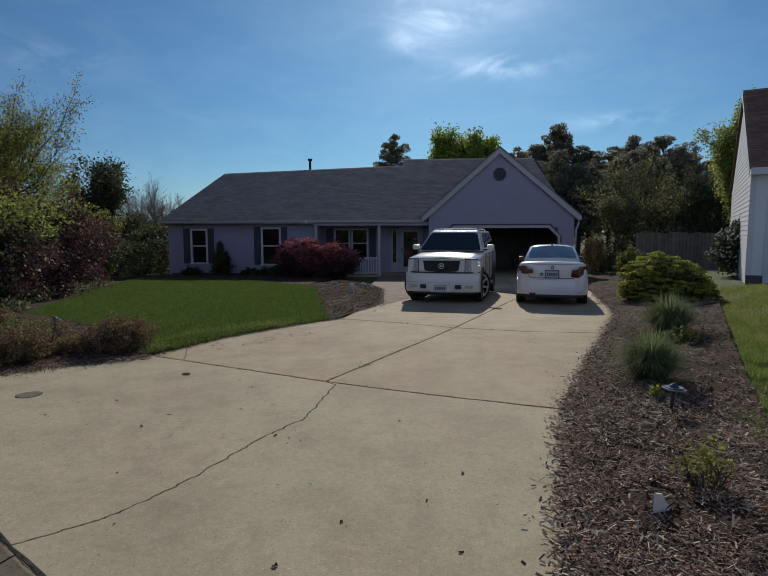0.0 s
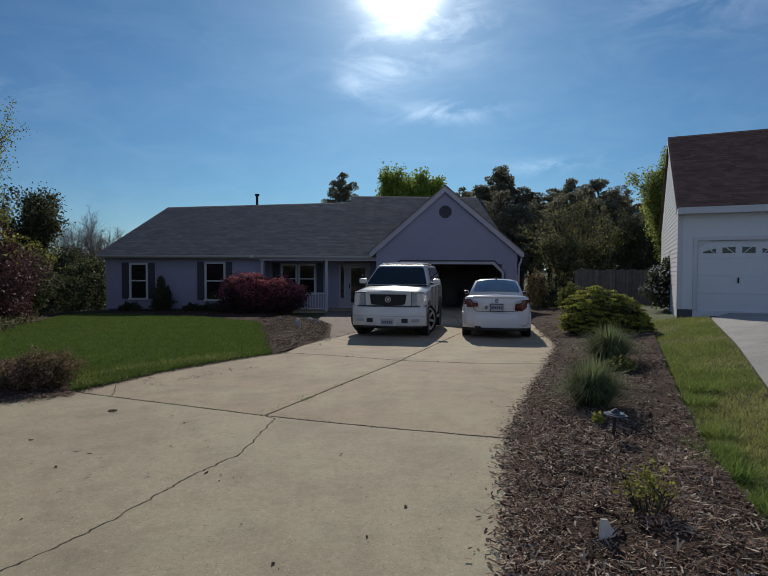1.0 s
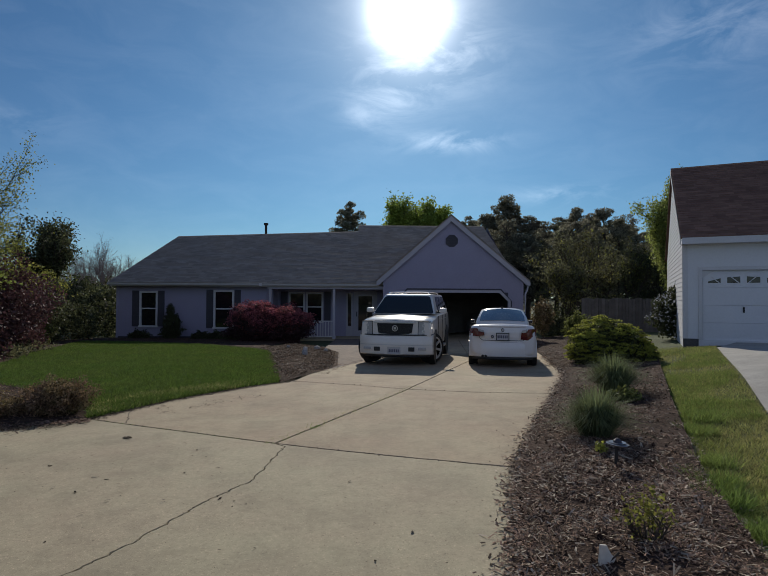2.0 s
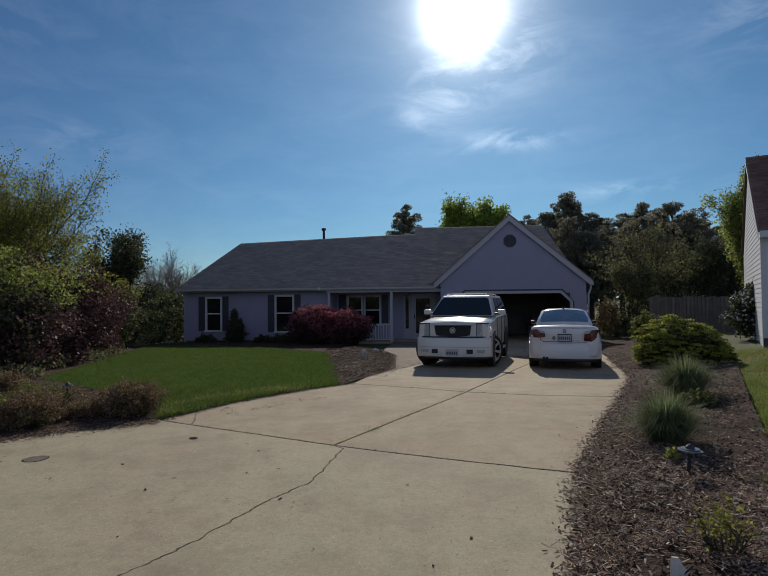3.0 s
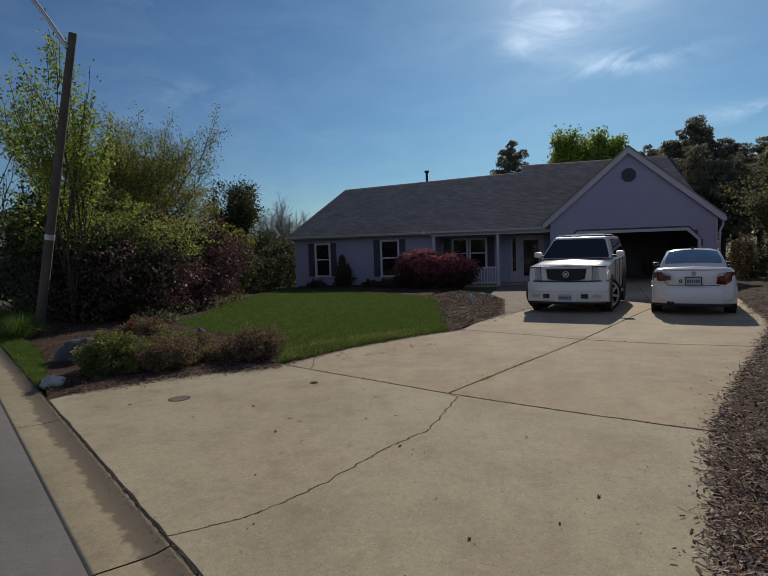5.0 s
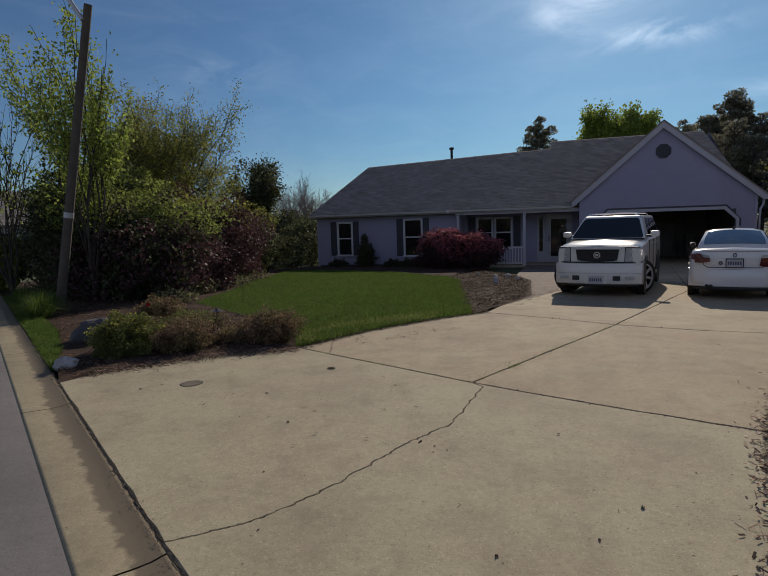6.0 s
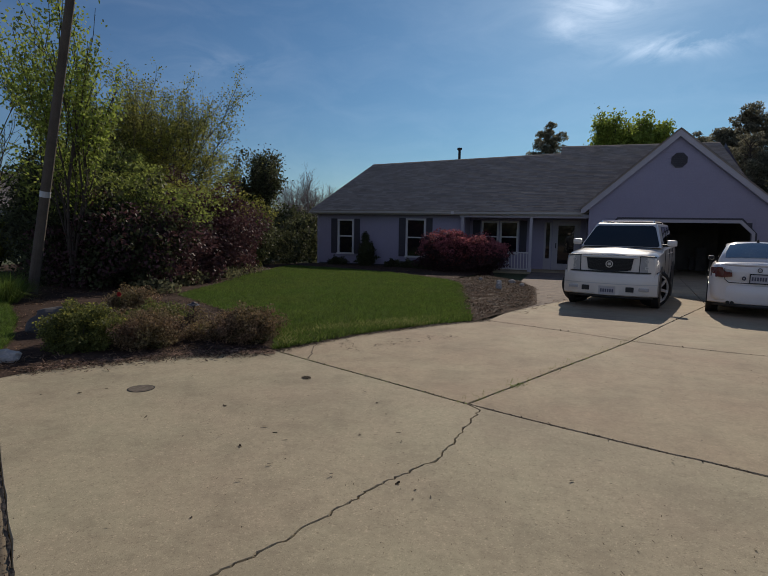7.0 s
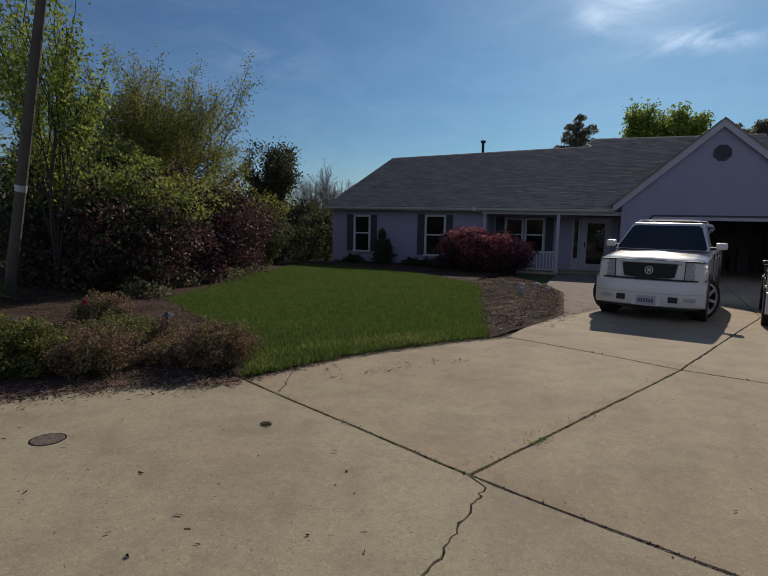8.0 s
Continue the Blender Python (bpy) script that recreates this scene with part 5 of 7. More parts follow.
def neighbour_garage_door():
    d = thing("garage_door", "", "")
    d.parent = neighbour
    x0, x1, z0, z1 = ND
    n = 4
    h = (z1 - z0) / n
    for k in range(n):
        block("panel", (x0 + 0.01, 0.05, z0 + k * h + 0.002), (x1 - 0.01, 0.09, z0 + (k + 1) * h - 0.002), SIDING_WHITE, d, 0.004)
    block("backing", (x0 + 0.005, 0.095, z0), (x1 - 0.005, 0.12, z1), SIDING_WHITE, d)
    for s_, x in ((1, x0), (-1, x1)):
        bm = bmesh.new()
        v = [bm.verts.new((x + s_ * u, y, z1 - q)) for y in (0.02, 0.046) for u, q in ((0, 0), (0.3, 0), (0, 0.2))]
        for f in ((0, 1, 2), (3, 5, 4), (1, 4, 5, 2), (0, 3, 4, 1), (0, 2, 5, 3)):
            bm.faces.new([v[i] for i in f])
        part("corner_infill", bm, TRIM, d)
    w = (x1 - x0 - 0.12) / 4
    for k in range(4):
        xa, xb = x0 + 0.06 + k * w + 0.075, x0 + 0.06 + (k + 1) * w - 0.075
        za, zb = z1 - h + 0.13, z1 - 0.17
        lows = (zb - (zb - za) * (0.75, 0.12, 0.0, 0.25)[k], zb - (zb - za) * (0.25, 0.0, 0.12, 0.75)[k])
        bm = bmesh.new()
        v = [bm.verts.new((x, y, z)) for y in (0.047, 0.06) for x, z in ((xa, za), (xb, za), (xb, lows[1]), (xa, lows[0]))]
        for f in ((0, 1, 2, 3), (7, 6, 5, 4), (0, 4, 5, 1), (1, 5, 6, 2), (2, 6, 7, 3), (3, 7, 4, 0)):
            bm.faces.new([v[i] for i in f])
        p = part("pane", bm, PANE, d)
        xm = (x0 + x1) / 2
        bm = bmesh.new()
        for f in (0.45,):
            a = Vector((xa + (xb - xa) * (0.9 if k < 2 else 0.1), 0.044, za))
            b = Vector((xa + (xb - xa) * (0.25 if k < 2 else 0.75), 0.044, zb))
            side = Vector((0.018, 0, 0))
            v = [bm.verts.new(q) for q in (a - side, a + side, b + side, b - side)]
            bm.faces.new(v)
        part("sunburst_bar", bm, TRIM, p)
    block("door_handle", ((x0 + x1) / 2 - 0.02, 0.02, z0 + 0.75), ((x0 + x1) / 2 + 0.02, 0.05, z0 + 0.9), DARK_METAL, d, 0.008)
    bm = bmesh.new()
    for lo, hi in (((x0 - 0.1, -0.03, z0), (x0, 0.05, z1 + 0.1)), ((x1, -0.03, z0), (x1 + 0.1, 0.05, z1 + 0.1)), ((x0, -0.03, z1), (x1, 0.05, z1 + 0.1))):
        box(bm, lo, hi, 0.006)
    part("door_casing", bm, TRIM, d)


neighbour_garage_door()
bm = bmesh.new()
box(bm, (2.72, -0.16, 1.95), (2.84, -0.03, 2.2), 0.02)
wall_lamp = part("lantern", bm, DARK_METAL, neighbour, "black wall lantern")


# ---- plants ----
def bush(name, label, category, blobs, n, size, mat, seed, stem=True, shell=0.5, lumps=0.3, extra=(), group="", lift=0.0, rate=2.2, twig=0):
    """A shrub: a few stems under a crown of single leaves; extra: further (part name, blobs, n, size, material) layers."""
    rng = np.random.default_rng(seed)
    b = np.array(blobs, float)
    c = (b[:, :3] * b[:, 3:4]).sum(0) / b[:, 3].sum()
    z0 = ground_z(c[0], c[1])
    ob = thing(name, label, category, (c[0], c[1], z0), group)
    shift = np.array([c[0], c[1], z0])
    if stem:
        bm = bmesh.new()
        branches(bm, rng, (0, 0, -0.05), max(0.25, (b[:, 2] + b[:, 5] * 0.5).max() - z0), b[:, 3].max() * 0.9, 5 + twig, 0.012 + 0.012 * b[:, 5].max(), 3 + twig // 3)
        part("stem", bm, BARK, ob)
    b[:, :3] -= shift
    quads_object("crown", leaf_quads(rng, blob_points(rng, b, n, shell, lumps, rate), size, lift), mat, ob)
    for pname, pb, pn, ps, pm in extra:
        pb = np.array(pb, float)
        pb[:, :3] -= shift
        quads_object(pname, leaf_quads(rng, blob_points(rng, pb, pn, 0.75, lumps, rate), ps, lift), pm, ob)
    return ob


def grown_tree(name, label, category, at, height, n, size, mat, seed, stems=5, tilt=0.6, wild=0.55, lift=0.2, levels=4, forks=3, r0=0.06, bole=0.12, spray=0.07, leafy=2, shrink=0.72, wood=None, group="", second=None):
    """A tree grown by forking: stems lean out from the bole by up to tilt, every limb splits into forks that stray by wild and turn up by lift;
    leaves stand in small sprays along the limbs from the level leafy outwards. second: (material, share) of leaves of another tone."""
    rng = np.random.default_rng(seed)
    ob = thing(name, label, category, (at[0], at[1], ground_z(at[0], at[1])), group)
    top = Vector((0, 0, bole))
    limbs = [(Vector((0, 0, -0.03)), top, 0, r0 * 1.3)] if bole else []
    live = []
    for k in range(stems):
        a = 2 * math.pi * (k + rng.uniform(-0.3, 0.3)) / stems
        t = tilt * math.sqrt((k + 0.5) / stems) if stems > 1 else 0.0
        live.append((top, Vector((math.sin(t) * math.cos(a * 2.4), math.sin(t) * math.sin(a * 2.4), math.cos(t))), 0.36 * rng.uniform(0.8, 1.15), r0, 1))
    while live:
        p, d, length, r, level = live.pop()
        e = p + d * length
        limbs.append((p, e, level, r))
        if level >= levels:
            continue
        for f in range(forks):
            q = p.lerp(e, 1.0 if f == 0 else rng.uniform(0.4, 0.95))
            w = wild * (0.45 if f == 0 else 1.0)
            way = (d + Vector(rng.normal(0, w, 3)) + Vector((0, 0, lift))).normalized()
            live.append((q, way, length * shrink * rng.uniform(0.75, 1.15), r * 0.62, level + 1))
    k = (height - bole) / max(e.z - bole for _, e, level, _ in limbs if level)
    grow = lambda v: Vector((v.x * k, v.y * k, bole + (v.z - bole) * k)) if v.z > bole - 1e-6 else v
    limbs = [(grow(p), grow(e), level, r) for p, e, level, r in limbs]
    bm = bmesh.new()
    for p, e, level, r in limbs:
        m = (p + e) / 2 + Vector(rng.normal(0, 0.035, 3)) * (e - p).length
        tube(bm, [p, m, e], [r, r * 0.82, r * 0.6], 7 if level < 2 else 4, cap=False)
    part("trunk", bm, wood or BARK, ob)
    out = [(p, e) for p, e, level, _ in limbs if level >= leafy]
    a, b = np.array([tuple(q[0]) for q in out]), np.array([tuple(q[1]) for q in out])
    w = np.linalg.norm(b - a, axis=1) * rng.uniform(0.15, 1.4, len(a)) ** 1.6
    for pname, m, count in (("crown", mat, int(n * (1 - (second[1] if second else 0)))), *([("young_foliage", second[0], int(n * second[1]))] if second else [])):
        if count:
            i = rng.choice(len(out), count, p=w / w.sum())
            f = rng.uniform(0.1, 1.1, count)[:, None]
            pts = a[i] + (b[i] - a[i]) * f + np.clip(rng.normal(0, spray, (count, 3)), -2 * spray, 2 * spray)
            quads_object(pname, leaf_quads(rng, pts, size), m, ob)
    return ob


# the tall mixed hedge on the west side
# brighter leaves only over the tops: sunlight on the hedge put into leaf colour
bush("hedge_shrub", "large dense dark green evergreen shrub in a bed", "shrub", [(-10.9, 11.9, 0.9, 1.9, 1.6, 1.5), (-9.6, 11.4, 0.7, 1.1, 1.1, 1.1), (-12.7, 12.9, 1.5, 1.9, 1.6, 1.8), (-14.9, 14.2, 1.2, 1.5, 1.5, 1.7)], 62000, 0.065, LEAF_DARK, 11, lumps=0.36,
     extra=[("young_foliage", [(-10.9, 12.2, 2.0, 1.8, 1.5, 0.62), (-12.6, 13.0, 2.75, 1.8, 1.6, 0.75), (-10.0, 12.7, 1.75, 1.3, 1.2, 0.5)], 15000, 0.05, LEAF_BRIGHT), ("purple_foliage", [(-10.0, 11.4, 0.75, 1.75, 1.35, 1.15), (-9.3, 12.0, 0.7, 0.9, 0.9, 0.95)], 9000, 0.055, LEAF_PURPLE)])
bush("purple_shrub", "tall purple-leaved shrub beside the lawn", "shrub", [(-10.6, 15.0, 1.0, 1.5, 1.9, 1.5), (-11.2, 17.2, 0.85, 1.2, 1.4, 1.35), (-9.9, 13.4, 0.6, 1.1, 1.3, 1.1)], 56000, 0.055, LEAF_PURPLE, 12, lumps=0.36,
     extra=[("green_foliage", [(-10.8, 14.9, 2.2, 1.2, 1.6, 0.45), (-11.3, 17.2, 1.7, 1.0, 1.2, 0.5)], 5000, 0.055, LEAF_YELLOW), ("low_foliage", [(-9.2, 13.6, -0.05, 0.5, 1.2, 0.3), (-9.9, 16.0, -0.1, 0.5, 1.2, 0.3)], 1500, 0.055, WOOD_LEAF)])
bush("hedge_shrub", "dark evergreen shrub at the house corner", "shrub", [(-12.6, 20.6, 0.6, 1.2, 1.3, 1.3), (-13.3, 22.6, 0.7, 1.1, 1.1, 1.5), (-12.3, 23.8, 0.3, 0.6, 0.7, 1.0)], 26000, 0.065, LEAF_DARK, 13,
     extra=[("green_foliage", [(-13.4, 22.4, 1.7, 0.9, 1.0, 0.8)], 4000, 0.06, LEAF_YELLOW)])
bush("hedge_shrub", "dark shrub mass behind the house corner", "shrub", [(-12.9, 27.2, 0.2, 0.9, 0.9, 1.3), (-14.4, 30.5, 0.5, 1.5, 1.3, 1.7), (-16.5, 34.0, 0.5, 2.2, 1.5, 2.0), (-19.0, 35.0, 0.5, 2.2, 1.5, 2.2)], 24000, 0.11, LEAF_DARK, 23)
bush("young_shrub", "small bright green shrub at the lawn's end", "shrub", [(-11.9, 20.0, 0.2, 0.5, 0.55, 0.6)], 5000, 0.05, LEAF_MID, 14)
grown_tree("spreading_tree", "bushy yellow-green spring tree with fine branches", "tree", (-14.5, 17.2), 7.8, 90000, 0.044, LEAF_YELLOW, 15, stems=24, tilt=0.56, wild=0.44, lift=0.04, levels=5, forks=3, r0=0.04, bole=0.15, spray=0.14, leafy=2, shrink=0.7, second=(LEAF_MID, 0.3))
grown_tree("evergreen_tree", "dark broadleaf evergreen tree with dense crown", "tree", (-14.7, 25.3), 5.7, 17000, 0.08, LEAF_DARK, 16, stems=7, tilt=0.3, wild=0.42, lift=0.25, levels=4, forks=3, r0=0.06, bole=0.3, spray=0.16, leafy=2)
grown_tree("sapling", "slender young tree with upright shoots of fresh leaves", "tree", (-10.3, 10.4), 6.3, 11000, 0.05, LEAF_FRESH, 17, stems=5, tilt=0.24, wild=0.28, lift=0.22, levels=4, forks=3, r0=0.035, bole=0.2, spray=0.11, leafy=3, shrink=0.76, second=(LEAF_BRIGHT, 0.35))
grown_tree("sapling", "thin bare young tree with few leaves", "tree", (-12.2, 9.9), 4.7, 900, 0.05, LEAF_FRESH, 19, stems=5, tilt=0.5, wild=0.35, lift=0.2, levels=5, forks=3, r0=0.03, bole=0.3, spray=0.05, leafy=4, shrink=0.7)
grown_tree("bare_tree", "leafless grey twiggy tree behind the house", "tree", (-18.4, 38.0), 6.4, 0, 0.05, BARK, 18, stems=14, tilt=0.8, wild=0.36, lift=0.12, levels=6, forks=4, r0=0.034, bole=0.4, leafy=5, shrink=0.66, wood=TWIG)
bush("hanging_shrub", "drooping pale-leaved shrub by the roadside", "shrub", [(-15.9, 12.6, 0.8, 0.7, 0.7, 0.8)], 5000, 0.07, LEAF_YELLOW, 20, lift=-0.8)

# shrubs round the house
bush("azalea", "rounded azalea covered in red blooms", "shrub", [(-4.1, 23.4, 0.25, 1.65, 1.0, 0.85), (-4.7, 23.3, 0.5, 0.95, 0.9, 0.75), (-3.2, 23.2, 0.25, 0.9, 0.9, 0.7)], 26000, 0.05, LEAF_PURPLE, 21,
     extra=[("blossom", [(-4.1, 23.35, 0.62, 1.5, 1.0, 0.62), (-4.7, 23.25, 0.82, 0.92, 0.9, 0.54), (-3.2, 23.15, 0.6, 0.85, 0.9, 0.48)], 15000, 0.045, LEAF_RED)])
bush("conifer", "small dark upright dwarf conifer by the wall", "shrub", [(-8.8, 25.0, -0.05, 0.42, 0.35, 0.32), (-8.75, 25.0, 0.35, 0.33, 0.3, 0.4), (-8.85, 25.0, 0.85, 0.17, 0.16, 0.36)], 9000, 0.045, LEAF_DARK, 22, lift=0.8, lumps=0.45)
for k, (x, y, r) in enumerate(((-10.3, 25.1, 0.45), (-7.5, 25.0, 0.4), (-6.7, 24.9, 0.45), (-6.0, 24.5, 0.5))):
    bush("low_shrub", "low dark clipped shrub along the foundation", "shrub", [(x, y, -0.3, r, r * 0.8, r * 0.7)], 3500, 0.045, LEAF_DARK, 30 + k, group="shrubs along the wall")

# low plants along the front bed
bush("low_shrub", "low mounded green shrub with fresh leaves", "shrub", [(-5.32, 5.95, 0.24, 0.38, 0.36, 0.27), (-5.2, 5.85, 0.12, 0.34, 0.3, 0.2)], 26000, 0.017, LEAF_MID, 41, shell=0.4, extra=[("young_foliage", [(-5.32, 5.92, 0.28, 0.38, 0.36, 0.24)], 1500, 0.019, LEAF_YELLOW)])
bush("low_shrub", "low spreading bronze-leaved shrub with bare twigs", "shrub", [(-4.65, 6.22, 0.18, 0.38, 0.34, 0.24), (-4.8, 6.55, 0.2, 0.32, 0.3, 0.22), (-4.3, 6.75, 0.1, 0.25, 0.25, 0.14)], 20000, 0.017, LEAF_BROWN, 42, shell=0.25, twig=14)
bush("low_shrub", "rounded bronze dwarf shrub beside the driveway", "shrub", [(-3.75, 6.95, 0.2, 0.38, 0.36, 0.25), (-3.95, 7.05, 0.2, 0.3, 0.3, 0.2)], 21000, 0.017, LEAF_BROWN, 43, shell=0.3, twig=14)
bush("low_shrub", "bronze-green shrub behind the low mounds", "shrub", [(-6.6, 8.1, 0.2, 0.38, 0.36, 0.24)], 9000, 0.019, LEAF_BROWN, 44, shell=0.3, twig=8)
bush("low_shrub", "small olive shrub between the bronze mounds", "shrub", [(-5.25, 7.1, 0.2, 0.36, 0.32, 0.2)], 5000, 0.019, LEAF_MID, 48, shell=0.3, twig=8)
bush("low_shrub", "sparse straggling shrub with brown twigs", "shrub", [(-4.5, 7.35, 0.06, 0.4, 0.35, 0.14), (-5.5, 7.8, 0.08, 0.5, 0.4, 0.16), (-5.9, 7.2, 0.08, 0.4, 0.35, 0.18)], 7000, 0.019, LEAF_BROWN, 46, shell=0.3, twig=14)
bush("low_shrub", "patch of dark perennial leaves below the hedge", "shrub", [(-8.3, 10.6, 0.1, 0.6, 0.4, 0.2), (-8.9, 12.4, 0.1, 0.4, 0.6, 0.22), (-9.6, 15.2, 0.0, 0.35, 0.7, 0.2)], 1700, 0.055, WOOD_LEAF, 47, shell=0.3)


def spray_shrub(name, label, blobs, sprays, seed):
    """A spreading conifer: flat fans of fine foliage in overlapping tiers over a dark heart."""
    ob = bush(name, label, "shrub", [(x, y, z, a * 0.82, b * 0.82, c * 0.8) for x, y, z, a, b, c in blobs], 16000, 0.035, LEAF_DARK, seed, lumps=0.2, rate=4)
    rng = np.random.default_rng(seed)
    shift = np.array(ob.location)
    blobs = np.array(blobs, float)
    dark, gold = [], []
    for k in range(sprays):
        c = blobs[rng.choice(len(blobs), p=blobs[:, 3] / blobs[:, 3].sum())]
        d = rng.normal(size=3)
        d[2] = abs(d[2]) * (1.2 if k % 4 else -0.3)
        d /= np.linalg.norm(d)
        out = np.array([d[0], d[1], 0.0])
        out /= max(1e-6, np.linalg.norm(out))
        side = np.array([-out[1], out[0], 0.0])
        tip = c[:3] - shift + d * c[3:] * rng.uniform(0.8, 1.08)
        m = 60
        u, v = rng.uniform(0, 1, m) ** 0.7, rng.uniform(-1, 1, m)
        reach = rng.uniform(0.13, 0.24)
        q = tip + out * ((1 - u) * -reach)[:, None] + side * (v * u * reach * 0.55)[:, None] + np.array([0, 0, 1.0]) * (rng.normal(0, 0.008, m) - 0.25 * reach * (u - 0.4) ** 2)[:, None]
        (gold if u.mean() > 0 and rng.uniform() < 0.8 else dark).append(q)
    for pname, pts, m in (("golden_foliage", gold, LEAF_GOLD), ("green_foliage", dark, LEAF_MID)):
        quads_object(pname, leaf_quads(rng, np.concatenate(pts), 0.024, 0.0, 1.9), m, ob)
    return ob


spray_shrub("golden_shrub", "dense spreading conifer with golden-tipped flat sprays", [(5.5, 12.6, 0.42, 0.82, 0.75, 0.66), (6.05, 12.5, 0.34, 0.62, 0.6, 0.55), (5.1, 12.3, 0.28, 0.5, 0.45, 0.5), (6.3, 12.3, 0.18, 0.42, 0.45, 0.34)], 760, 45)


def tuft_grass(name, label, at, r, h, n, mat, seed, group="", ground=None):
    """A clump of long arching blades."""
    rng = np.random.default_rng(seed)
    z = bed_right_z(*at) if at[0] > 0 else bed_z(*at)
    ob = thing(name, label, "ornamental grass", (at[0], at[1], z - 0.02), group)
    a = rng.uniform(0, 2 * np.pi, n)
    out = np.stack([np.cos(a), np.sin(a), 0 * a], 1)
    side = np.stack([-np.sin(a), np.cos(a), 0 * a], 1) * 0.0032
    out = out + rng.normal(0, 0.22, (n, 3)) * np.array([[1, 1, 0.0]])
    base = out * (rng.uniform(0, 0.35, n) * r)[:, None]
    length = (h * rng.uniform(0.6, 1.15, n))[:, None]
    lean = (rng.uniform(0.0, 1.0, n) ** 0.7 * r * 0.95)[:, None]
    up = np.array([[0, 0, 1.0]])
    mid = base + out * lean * 0.55 + up * length * (0.72 - 0.25 * (lean / r) ** 2)
    tip = base + out * lean * 1.2 + up * length * (1.0 - 0.78 * (lean / r) ** 2)
    q = np.concatenate([np.stack([base - side, base + side, mid + side, mid - side], 1), np.stack([mid - side, mid + side, tip + side * 0.1, tip - side * 0.1], 1)])
    quads_object("blade_clump", q, mat, ob)
    return ob


TUFT = material("tuft_blade", (0.235, 0.275, 0.135), 0.8, vary=0.3, scale=3, fine=10, island=0.45, sub=0.45, spec=0.1)
tuft_grass("ornamental_grass", "clump of fine arching green ornamental grass", (2.38, 5.4), 0.34, 0.5, 1900, TUFT, 51, "clumps of grass in the bed")
tuft_grass("ornamental_grass", "larger clump of fine arching green ornamental grass", (3.75, 8.05), 0.45, 0.54, 1900, TUFT, 52, "clumps of grass in the bed")
for k, (x, y) in enumerate(((-9.3, 8.1), (-9.9, 8.7), (-10.9, 9.1))):
    tuft_grass("ornamental_grass", "tall rough grass clump beside the pole", (x, y), 0.45, 0.5, 700, GRASS, 56 + k, "rough grass beside the pole")
bush("low_shrub", "small sparse yellow-green shrub in mulch", "shrub", [(1.68, 3.05, 0.26, 0.15, 0.14, 0.15)], 330, 0.018, LEAF_YELLOW, 53, shell=0.1, twig=9)
bush("low_shrub", "small leafy perennial in the mulch", "shrub", [(3.55, 7.3, 0.17, 0.22, 0.2, 0.13)], 900, 0.04, LEAF_MID, 54, shell=0.2)
bush("low_shrub", "tiny yellow-green sprout in the mulch", "shrub", [(2.15, 4.75, 0.16, 0.05, 0.05, 0.09)], 120, 0.022, LEAF_GOLD, 55, shell=0.1)


flower = thing("red_flower", "single small red bloom among low shrubs", "flower", (-6.5, 7.75, bed_z(-6.5, 7.75) - 0.01))
bm = bmesh.new()
tube(bm, [(0, 0, 0), (0.01, 0, 0.16), (0.0, 0.01, 0.34)], 0.004, 5)
part("stem", bm, LEAF_MID, flower)
quads_object("petals", leaf_quads(np.random.default_rng(9), np.random.default_rng(10).normal(0, 0.014, (26, 3)) + np.array([[0, 0, 0.35]]), 0.03), material("red_petal", (0.55, 0.03, 0.03), 0.6, vary=0.2), flower)

# trees behind
def pine(at, height, seed, group="pines behind the house", n=9000):
    rng = np.random.default_rng(seed)
    ob = thing("pine_tree", "tall dark loblolly pine behind the house", "tree", (at[0], at[1], ground_z(at[0], at[1]) - 0.3), group)
    bm = bmesh.new()
    tube(bm, [(0, 0, 0), (0.1, 0, height * 0.5), (0, 0.1, height * 0.98)], [0.24, 0.16, 0.03], 8)
    p = []
    tufts = 64
    for k in range(tufts):
        f = 1.0 - 0.72 * ((k + rng.uniform(0, 1)) / tufts) ** 0.9
        z = height * f
        a, r = rng.uniform(0, 6.28), height * (0.05 + 0.2 * (1.0 - f) ** 0.48) * rng.uniform(0.45, 1.2)
        e = Vector((math.cos(a) * r, math.sin(a) * r, z + rng.uniform(-0.1, 0.45) * height / 10))
        tube(bm, [(0, 0, z - 0.35), tuple(e)], [0.045, 0.012], 4, cap=False)
        for u, share in ((0.55, 0.7), (0.85, 1.0), (1.08, 0.8)):
            c = Vector((0, 0, z - 0.35)).lerp(e, u) + Vector(rng.normal(0, 0.12, 3)) * height / 10
            d = rng.normal(0, 1, (int(n / tufts / 3 * (0.6 + share)), 3))
            d /= np.linalg.norm(d, axis=1, keepdims=True)
            d *= rng.uniform(0.3, 1.0, (len(d), 1)) ** 0.5
            p.append(np.array([tuple(c)]) + d * np.array([[0.5, 0.5, 0.3]]) * share * rng.uniform(0.7, 1.2) * height / 10)
    part("trunk", bm, BARK, ob)
    quads_object("crown", leaf_quads(rng, np.concatenate(p), 0.075 * height / 10, 0.3, 3.2), NEEDLE, ob)
    return ob


